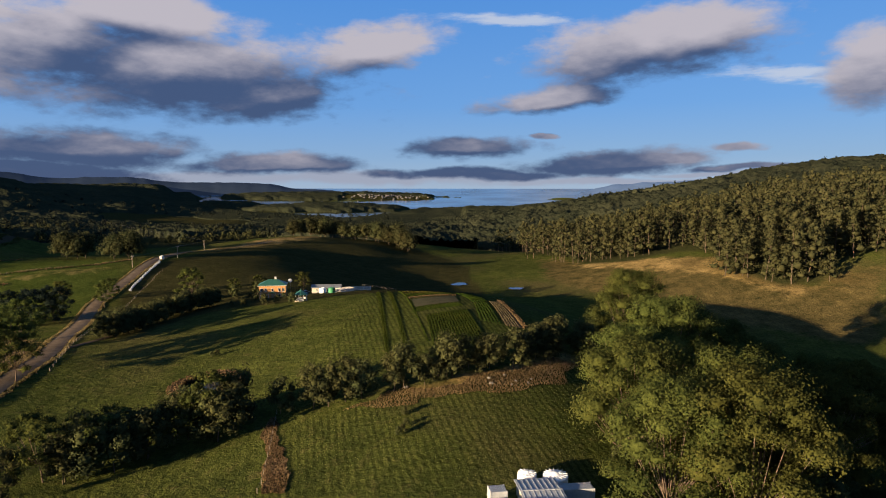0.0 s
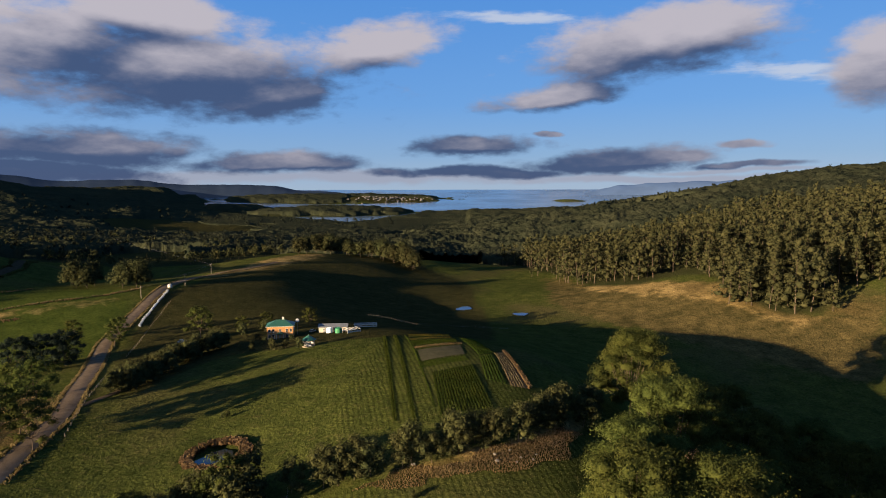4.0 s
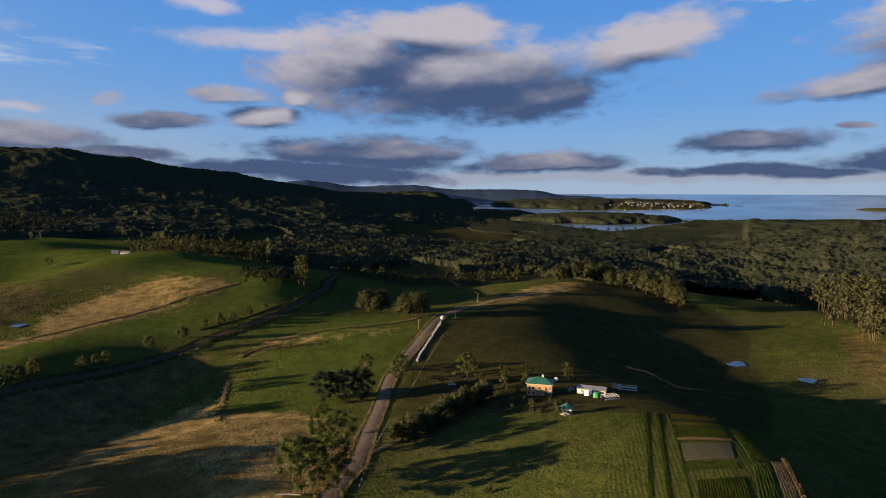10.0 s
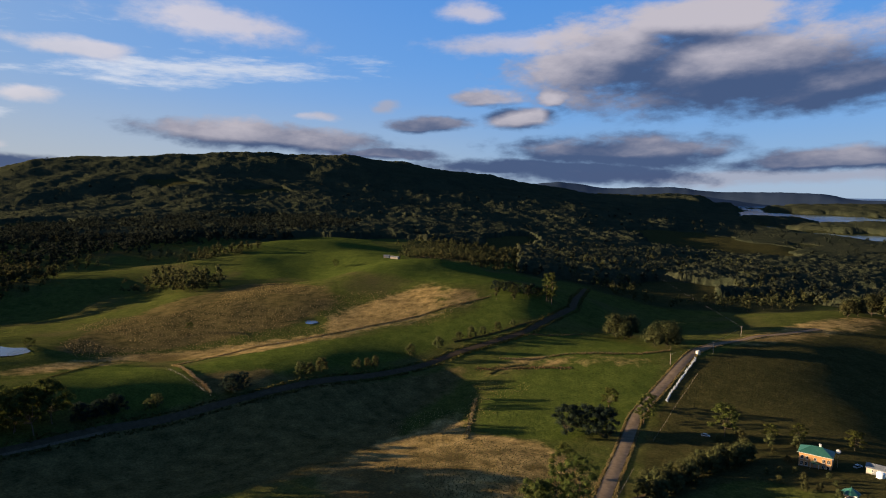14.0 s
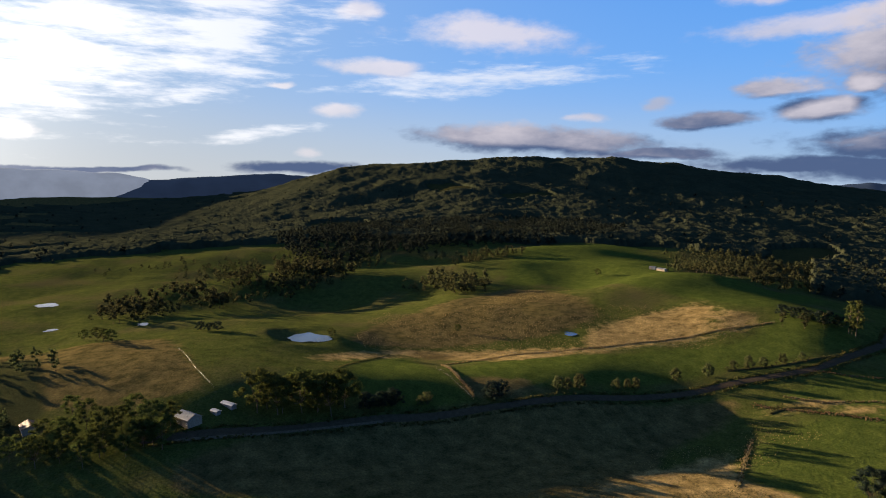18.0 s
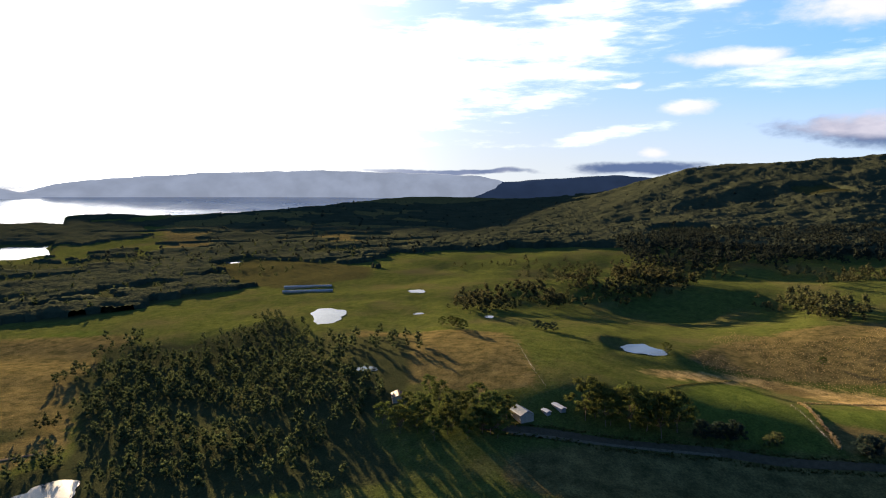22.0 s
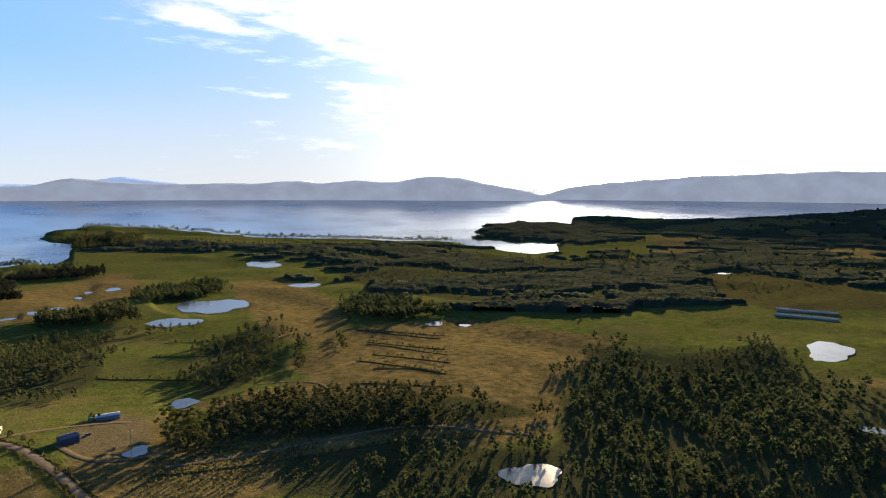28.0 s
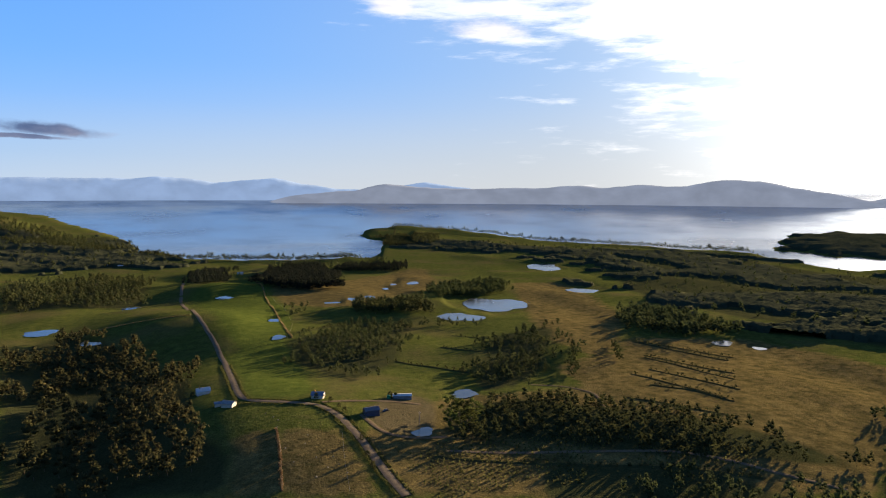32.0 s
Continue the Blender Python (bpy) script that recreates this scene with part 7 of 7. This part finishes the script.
def car(at, turn, mat, label):
    ob = thing("car", at[0], at[1], turn, label, "car")
    body = solid([(-2.1, -0.85, 0.35), (2.1, -0.85, 0.35), (2.1, 0.85, 0.35), (-2.1, 0.85, 0.35), (-2.15, -0.85, 0.95), (2.15, -0.85, 0.85), (2.15, 0.85, 0.85), (-2.15, 0.85, 0.95)], [(0, 3, 2, 1), (4, 5, 6, 7), (0, 1, 5, 4), (1, 2, 6, 5), (2, 3, 7, 6), (3, 0, 4, 7)])
    bmesh.ops.bevel(body, geom=body.edges[:], offset=0.12, segments=2, affect="EDGES")
    part("body", body, mat, ob)
    cab = solid([(-1.7, -0.78, 0.92), (1.0, -0.78, 0.88), (1.0, 0.78, 0.88), (-1.7, 0.78, 0.92), (-1.4, -0.66, 1.5), (0.3, -0.66, 1.5), (0.3, 0.66, 1.5), (-1.4, 0.66, 1.5)], [(4, 5, 6, 7), (0, 1, 5, 4), (1, 2, 6, 5), (2, 3, 7, 6), (3, 0, 4, 7), (0, 3, 2, 1)])
    part("windows", cab, pane_glass, ob, "dark car windows")
    part("roof", blocks((-0.55, 0, 1.49, 1.7, 1.34, 0.05)), mat, ob)
    for wx in (-1.35, 1.35):
        for wy in (-0.8, 0.8):
            bm = bmesh.new()
            bmesh.ops.create_cone(bm, cap_ends=True, segments=16, radius1=0.34, radius2=0.34, depth=0.22, matrix=Matrix.Translation((wx, wy, 0.34)) @ Matrix.Rotation(radians(90), 4, "X"))
            wheel = part("wheel", bm, rubber, ob)
            part("rim", blocks((wx, wy * 1.14, 0.2, 0.28, 0.04, 0.28)), grey_metal, wheel)


car((-68.7, 309.5), 70, white_paint, "small white car parked beside the brick house")
car((-134.2, 306.3), 20, white_paint, "pale utility vehicle parked under trees")

# ---------- kitchen garden ----------
veg = foliage("garden greens", (0.018, 0.036, 0.006), (0.050, 0.075, 0.012))
pale_veg = foliage("yellowing greens", (0.06, 0.058, 0.010), (0.14, 0.115, 0.025))
corn_leaf = foliage("tall crop", (0.014, 0.026, 0.005), (0.042, 0.055, 0.010))


def crop(name, corners, rows, mat, size, label, seed, gap=0.2, blades=4):
    """Rows of plants between two opposite sides of a plot: corners near-left, near-right, far-right, far-left."""
    size *= 0.72
    a, b, c, d = [np.array(p) for p in corners]
    pts = []
    for k in range(rows):
        f = (k + 0.5) / rows
        p, q = a + (b - a) * f, d + (c - d) * f
        pts += along([tuple(p), tuple(q)], gap, seed + k, 0.10)
    return tuft_stuff(name, pts, size, mat, label, seed, blades, "crop")


crop("crop_row", [(-16.1, 172.4), (-14.8, 172.5), (-27.8, 273.0), (-29.6, 272.8)], 2, corn_leaf, 0.5, "dark green row of garden crop", 31)
crop("crop_row", [(-10.2, 170.5), (-9.0, 170.5), (-23.2, 273.3), (-25.0, 273.2)], 2, corn_leaf, 0.5, "dark green row of garden crop", 33)
crop("crop_row", [(-4.7, 178.9), (-3.6, 179.0), (-18.9, 273.6), (-20.2, 273.6)], 1, veg, 0.4, "thin green garden row", 35)
crop("crop_block", [(-2.6, 173.7), (13.4, 178.5), (8.4, 213.8), (-5.6, 206.4)], 17, corn_leaf, 0.55, "block of tall green crop in rows", 37)
crop("crop_block", [(-17.2, 266.2), (-18.0, 276.2), (0.1, 286.4), (0.6, 276.4)], 5, pale_veg, 0.35, "yellow-green row of flowering greens", 41)
crop("crop_block", [(-16.1, 256.0), (-16.6, 261.1), (1.1, 271.2), (1.8, 266.2)], 3, pale_veg, 0.3, "yellow-green row of flowering greens", 42)
crop("crop_block", [(-14.4, 243.0), (-15.7, 253.3), (2.5, 261.1), (3.8, 250.7)], 8, veg, 0.45, "low green vegetable rows", 43)
crop("crop_block", [(-10.5, 211.4), (-10.5, 219.4), (6.3, 224.5), (7.3, 219.1)], 6, veg, 0.4, "low weedy vegetable bed", 44)
crop("crop_block", [(11.0, 226.7), (17.1, 231.3), (9.8, 268.2), (4.7, 263.5)], 7, veg, 0.5, "green vegetable rows on the slope", 45)
crop("crop_block", [(20.1, 196.3), (25.1, 195.6), (21.0, 233.4), (17.4, 231.3)], 5, straw, 0.4, "dry harvested garden rows", 46)
crop("crop_row", [(25.8, 195.3), (27.2, 197.7), (22.4, 238.2), (20.8, 235.9)], 2, straw, 0.8, "dry straw-coloured hedge of old stalks", 47)
crop("crop_block", [(12.0, 200.3), (19.2, 196.5), (16.3, 228.8), (11.3, 224.2)], 6, veg, 0.4, "green garden rows", 48)
crop("crop_block", [(-13.0, 237.9), (-13.4, 240.4), (5.3, 248.0), (5.5, 245.5)], 2, straw, 0.7, "edge of dry stalks along a bare bed", 49)


def bed(corners, mat, label):
    v = []
    a, b, c, d = [np.array(p) for p in corners]
    for i in range(9):
        for j in range(9):
            p = (a + (b - a) * i / 8) * (1 - j / 8) + (d + (c - d) * i / 8) * (j / 8)
            v.append((p[0], p[1], height(p[0], p[1]) + 0.12))
    return tagged(new("garden_bed", mesh_of("garden_bed", v, sheet(9, 9), mat)), label, "garden bed")


bed([(-9.6, 219.7), (6.1, 227.1), (4.8, 242.9), (-12.0, 235.4)], mottled("grey soil", (0.036, 0.036, 0.02), (0.065, 0.060, 0.036), 0.4), "bare greyish soil bed with thin weeds")
bed([(20.1, 196.2), (25.8, 195.3), (21.5, 235.8), (17.8, 231.2)], track_soil, "bare brown soil strip with dry rows")

# ---------- along the farm road ----------
bale_at = [(-171.6, 337.8), (-174.5, 348.3), (-178.7, 363.8), (-181.0, 377.5), (-185.8, 398.3), (-190.9, 418.7)]
pts = np.array(bale_at)
leg = np.r_[0, np.cumsum(np.hypot(*np.diff(pts, axis=0).T))]
def bale(x, y, turn):
    ob = thing("hay_bale", x, y, turn, "white plastic-wrapped hay bale in a long row", "hay bale", "row of wrapped bales")
    bm = bmesh.new()
    bmesh.ops.create_cone(bm, cap_ends=True, segments=20, radius1=0.5, radius2=0.5, depth=1.3, matrix=Matrix.Translation((0, 0, 0.45)) @ Matrix.Rotation(radians(90), 4, "Y"))
    bmesh.ops.bevel(bm, geom=[e for e in bm.edges if len(e.link_faces) == 2 and any(len(f.verts) > 4 for f in e.link_faces)], offset=0.14, segments=2, affect="EDGES")
    part("wrap", bm, white_metal, ob, "white stretch film")
    bm = bmesh.new()
    for k in (-0.35, 0.1):
        bmesh.ops.create_cone(bm, cap_ends=True, segments=20, radius1=0.51, radius2=0.51, depth=0.05, matrix=Matrix.Translation((k, 0, 0.45)) @ Matrix.Rotation(radians(90), 4, "Y"))
    part("seam", bm, pale_plastic, ob)
    return ob


first = None
for s_ in np.arange(0, leg[-1], 1.5):
    x, y = np.interp(s_, leg, pts[:, 0]), np.interp(s_, leg, pts[:, 1])
    x2, y2 = np.interp(s_ + 1, leg, pts[:, 0]), np.interp(s_ + 1, leg, pts[:, 1])
    turn = math.degrees(math.atan2(y2 - y, x2 - x)) + rng.uniform(-12, 12)
    x, y = x + rng.normal() * 0.35, y + rng.normal() * 0.35
    if first is None:
        first = bale(x, y, turn)
    else:
        copy_thing(first, pose(x, y, height(x, y), 0, 0, turn))
tank((-194.3, 428.5), 1.5, 2.3, white_paint, "white water tank at the top of the farm road")


def power_pole(at, tall, turn):
    ob = thing("power_pole", at[0], at[1], turn, "tall timber power pole with a cross-arm", "power pole", "power poles")
    part("pole", drum(0.17, 0.11, -0.5, tall, 10), pole_wood, ob)
    arm = part("cross_arm", blocks((0, 0, tall - 0.9, 2.2, 0.12, 0.14)), pole_wood, ob)
    for k in (-0.95, 0.0, 0.95):
        part("insulator", drum(0.06, 0.04, tall - 0.75, tall - 0.5, 8, k, 0), pale_plastic, arm)
    return (at[0], at[1], height(*at) + tall - 0.5)


def wires(ends, label):
    bm = bmesh.new()
    for p, q in zip(ends, ends[1:]):
        p, q = Vector(p), Vector(q)
        last = p
        for k in range(1, 9):
            f = k / 8
            nxt = p.lerp(q, f) - Vector((0, 0, 4 * f * (1 - f) * 0.9))
            v, fc = tube(last, nxt, 0.03, 0.03, 4)
            vs = [bm.verts.new(c) for c in v]
            for f4 in fc:
                bm.faces.new([vs[i] for i in f4])
            last = nxt
    me = bpy.data.meshes.new("power_line")
    bm.to_mesh(me)
    bm.free()
    me.materials.append(wire_metal)
    tagged(new("power_line", me), label, "power line")


tops = [power_pole((-188.2, 439.5), 9, 30), power_pole((-197.9, 514.6), 9, 30)]
tops.append(power_pole((-197.6, 393.9), 8, 30))
wires([tops[2], tops[0], tops[1], (-400, 745, 10)], "thin power line along the farm road")


def fence(line, gap, label, tall=1.2, post=0.09):
    ob = new("fence")
    x0, y0 = line[0]
    ob.matrix_basis = Matrix.Translation((x0, y0, height(x0, y0)))
    tagged(ob, label, "fence")
    me, spots = None, []
    for (ax, ay), (bx, by) in zip(line, line[1:]):
        n = max(1, int(math.hypot(bx - ax, by - ay) / gap))
        spots += [(ax + (bx - ax) * k / n, ay + (by - ay) * k / n) for k in range(n)]
    spots.append(line[-1])
    for x, y in spots:
        loc = Matrix.Translation((x - x0, y - y0, height(x, y) - height(x0, y0))) @ Matrix.Rotation(rng.normal() * 0.05, 4, "X")
        if me is None:
            p = part("post", blocks((0, 0, -0.3, post, post, tall + 0.3)), timber, ob)
            me = p.data
        else:
            p = new("post", me)
            p.parent = ob
        p.matrix_basis = loc
    pieces = []
    for (ax, ay), (bx, by) in zip(spots, spots[1:]):
        for h in (0.35, 0.7, 1.08):
            pieces.append(tube((ax - x0, ay - y0, height(ax, ay) - height(x0, y0) + h), (bx - x0, by - y0, height(bx, by) - height(x0, y0) + h), 0.012, 0.012, 3))
    w = new("wire", mesh_of("wire", *joined(pieces), wire_metal))
    w.parent = ob


fence([(-39.6, 144.7), (-37.2, 130.9), (-34.6, 114.3), (-34.5, 111.2)], 3.0, "timber post and wire fence through dry grass")
fence([(-176.2, 388.4), (-163.4, 330.2), (-150.8, 283.5)], 4.0, "wire fence beside the farm road")
fence([(-138.5, 242.9), (-127.0, 210.4), (-114.3, 177.0)], 4.0, "wire fence along the pasture edge")
fence([(-52.1, 401.0), (-38.7, 397.1), (-18.5, 360.8), (-5.2, 373.3), (12.8, 392.4), (38.6, 395.3)], 5.0, "pale post fence above the garden")
fence([(-461.1, -32.5), (-402.6, -19.2), (-368.5, -8.8)], 6.0, "wire fence across the pasture")
fence([(-397.6, 133.0), (-363.7, 134.4), (-341.2, 137.3)], 6.0, "wire fence running down to the valley road")
fence([(-380.4, 413.3), (-383.4, 366.0), (-392.4, 323.4), (-414.0, 248.0), (-442.9, 196.8)], 8.0, "wire fence between straw and green pasture")
fence([(14.8, -372.9), (10.2, -340.1), (6.8, -300.4)], 4.0, "pale timber fence between two paddocks")
fence([(117.9, -1413.4), (90.6, -1072.3), (40.0, -850.5), (24.5, -737.1), (24.9, -638.5)], 8.0, "wire fence beside the green hill")

for line, gap, lab in (([(-412.6, 143.5), (-367.8, 139.1), (-343.9, 139.1)], 5.0, "wire fence on a straw bank"), ([(-416.7, 147.1), (-431.7, 203.5), (-412.7, 297.8), (-394.5, 358.8), (-379.3, 412.1)], 7.0, "wire fence along the foot of the straw hill"), ([(-264.5, 273.2), (-244.2, 247.9), (-221.9, 221.0)], 5.0, "post fence through dry grass"), ([(-294.5, 329.8), (-276.9, 341.3), (-265.8, 363.1), (-248.5, 378.5), (-223.8, 399.5), (-211.4, 420.6)], 6.0, "wire fence between two green paddocks"), ([(275.5, -754.3), (215.3, -755.3), (141.4, -760.1)], 8.0, "wire fence above the bay road"), ([(-25.2, -292.9), (-23.7, -324.5), (-23.2, -357.9)], 4.0, "post fence beside the sheep paddock")):
    fence(line, gap, lab)

# ---------- farmyard below the take-off hill ----------
gabled("work_shed", (16.6, 99.4), 6, 6.4, 9.0, 2.6, 0.35, cream_wall, white_metal, "low farm shed with a broad white skillion roof", doors=1, windows=1)


def container(at, turn, w, label, mat):
    ob = thing("shipping_container", at[0], at[1], turn, label, "container")
    part("body", blocks((0, 0, 0.1, w, 2.4, 2.4)), mat, ob)
    part("roof_panel", blocks(*[(-w / 2 + 0.2 + k * 0.3, 0, 2.5, 0.14, 2.3, 0.05) for k in range(int(w / 0.3))]), mat, ob, "ribbed steel roof")
    for s_ in (-1, 1):
        part("side_panel", blocks(*[(-w / 2 + 0.2 + k * 0.3, s_ * 1.21, 0.25, 0.15, 0.06, 2.1) for k in range(int(w / 0.3))]), mat, ob, "corrugated steel side")
    for cx in (-1, 1):
        for cy in (-1, 1):
            part("corner_post", blocks((cx * w / 2, cy * 1.2, 0, 0.16, 0.16, 2.6)), mat, ob)


container((23.0, 101.9), 6, 5.6, "white corrugated shipping container beside the shed", white_metal)
container((9.4, 100.7), 8, 2.8, "small white steel container near the shed", white_metal)
tank((15.2, 106.6), 1.7, 1.9, pale_plastic, "pale round water tank with ribbed lid behind the shed", 0.6, 14)
tank((20.2, 106.2), 2.2, 2.0, pale_plastic, "wide pale water tank with ribbed lid behind the shed", 0.6, 16)

# ---------- buildings along the valley and the bay road ----------
gabled("barn", (-334.5, -20.3), 35, 11, 8, 3.4, 2.0, timber, blue_metal, "weathered barn with a blue-grey metal roof", "barn", 1, 2)
gabled("farmhouse", (-356.3, -94.8), 20, 10, 7, 2.4, 1.6, timber, rust_metal, "low farmhouse with a rust-red roof among trees", "house", 1, 3, chimney=True)
gabled("farm_shed", (-346.6, -1.0), 35, 9, 3.0, 1.6, 0.5, grey_metal, white_metal, "low pale-roofed poultry shed", "shed", 1, 0)
gabled("farm_shed", (-340.8, -7.6), 35, 5, 2.6, 1.5, 0.4, grey_metal, white_metal, "small pale-roofed lean-to beside the barn", "shed", 1, 0)
gabled("hilltop_farm", (-646.0, 517.6), 15, 12, 6, 2.4, 1.0, timber, grey_metal, "long grey-roofed timber farmhouse on the hilltop", "house", 1, 4)
gabled("farm_shed", (-662.7, 516.8), 30, 8, 5, 2.6, 1.0, grey_metal, grey_metal, "grey farm shed beside the hilltop house", "shed", 1, 0)
for k in range(2):
    gabled("poultry_shed", (-744.4 + 44 * k * -0.920, -317.9 + 44 * k * -0.393), -66.9, 62, 9, 1.8, 1.0, timber, grey_metal, "very long low grey poultry shed on the valley floor", "shed", 1, 0, "long poultry sheds")
gabled("navy_shed", (-42.3, -390.8), 15, 9, 7, 3.6, 1.0, navy_metal, navy_metal, "dark navy steel shed by the bay road", "shed", 2, 1)
gabled("packing_shed", (-66.9, -429.7), -6, 13, 5, 2.6, 0.5, grey_metal, white_metal, "long low shed with a bright white roof", "shed", 1, 2)
gabled("cottage", (-8.6, -424.3), -15, 8, 6, 2.7, 1.6, cream_wall, blue_metal, "small cottage with a blue-grey roof", "cottage", 1, 2, "bay cottages", True)
gabled("cottage", (73.0, -462.7), 20, 9, 6, 2.8, 1.8, white_paint, white_metal, "white cottage with a pale roof", "cottage", 1, 3, "bay cottages", True)
gabled("cottage", (48.9, -420.1), -25, 8, 5.5, 2.5, 1.2, cream_wall, grey_metal, "weathered grey-roofed cottage under trees", "cottage", 1, 2, "bay cottages")
gabled("farm_shed", (56.6, -424.1), 10, 4, 4, 2.2, 0.6, cream_wall, blue_metal, "small blue-roofed outbuilding among cottages", "shed", 1, 0)
for at, lab in (((517.4, -1676.2), "far white farmhouse among paddocks"), ((490.8, -1666.0), "far pale farm shed among paddocks"), ((178.7, -1467.2), "small farmhouse behind the windbreak")):
    if lab:
        gabled("farmhouse", at, 20, 12, 8, 3.0, 2.0, cream_wall, white_metal, lab, "house", 1, 2)
car((-52.0, -397.6), 30, navy_metal, "dark vehicle parked beside the navy shed")
tank((-57.2, -428.5), 1.4, 2.0, green_plastic, "dark green water tank beside the cottage")
power_pole((-71.5, -378.2), 8, 10)
lx, ly = (-132.5, 160.9)
log = thing("fallen_log", lx, ly, 25, "bleached fallen tree trunk lying in rough grass", "log")
for nm, pieces_ in (("trunk", [tube((-4, 0, 0.35), (0, 0.2, 0.45), 0.38, 0.32, 8), tube((0, 0.2, 0.45), (4.2, -0.2, 0.4), 0.32, 0.2, 8)]), ("branch", [tube((1.0, 0.1, 0.4), (2.4, 1.5, 1.3), 0.14, 0.06, 6), tube((2.4, 1.5, 1.3), (3.6, 1.9, 1.2), 0.06, 0.03, 6)]), ("branch", [tube((2.2, 0, 0.4), (3.8, -1.4, 0.9), 0.12, 0.04, 6)])):
    q = new(nm, mesh_of(nm, *joined(pieces_), pole_wood, True))
    q.parent = log
# rocks strewn in the paddocks
bm = bmesh.new()
bmesh.ops.create_icosphere(bm, subdivisions=2, radius=1)
for v in bm.verts:
    v.co *= 1 + 0.22 * noise.noise(v.co * 1.7)
rock_me = bpy.data.meshes.new("rock")
bm.to_mesh(rock_me)
bm.free()
rock_me.materials.append(stone)
for k, (x, y) in enumerate([(15.8, 154.1), (17.0, 148.4), (18.3, 150.8), (21.4, 150.3), (22.4, 152.9), (12.1, 148.8), (-8.7, 149.0), (-9.2, 148.8), (11.7, 151.8)] + [(-2.5, -346.7), (-3.7, -357.7), (-8.9, -329.8), (-14.8, -318.7), (-20.6, -321.2), (-17.8, -329.9), (2.7, -326.6), (-24.7, -312.4), (8.0, -343.1), (-9.2, -310.1), (18.0, -389.1), (14.9, -383.8), (23.4, -396.7)]):
    ob = new("rock", rock_me)
    s_ = rng.uniform(0.25, 0.5)
    ob.matrix_basis = Matrix.Translation((x, y, height(x, y) + 0.15)) @ Euler((rng.uniform(0, 6), rng.uniform(0, 6), rng.uniform(0, 6))).to_matrix().to_4x4() @ Matrix.Diagonal((s_ * 1.3, s_, s_ * 0.75, 1))
    tagged(ob, "pale weathered stone lying in the grass", "rock", "strewn stones")
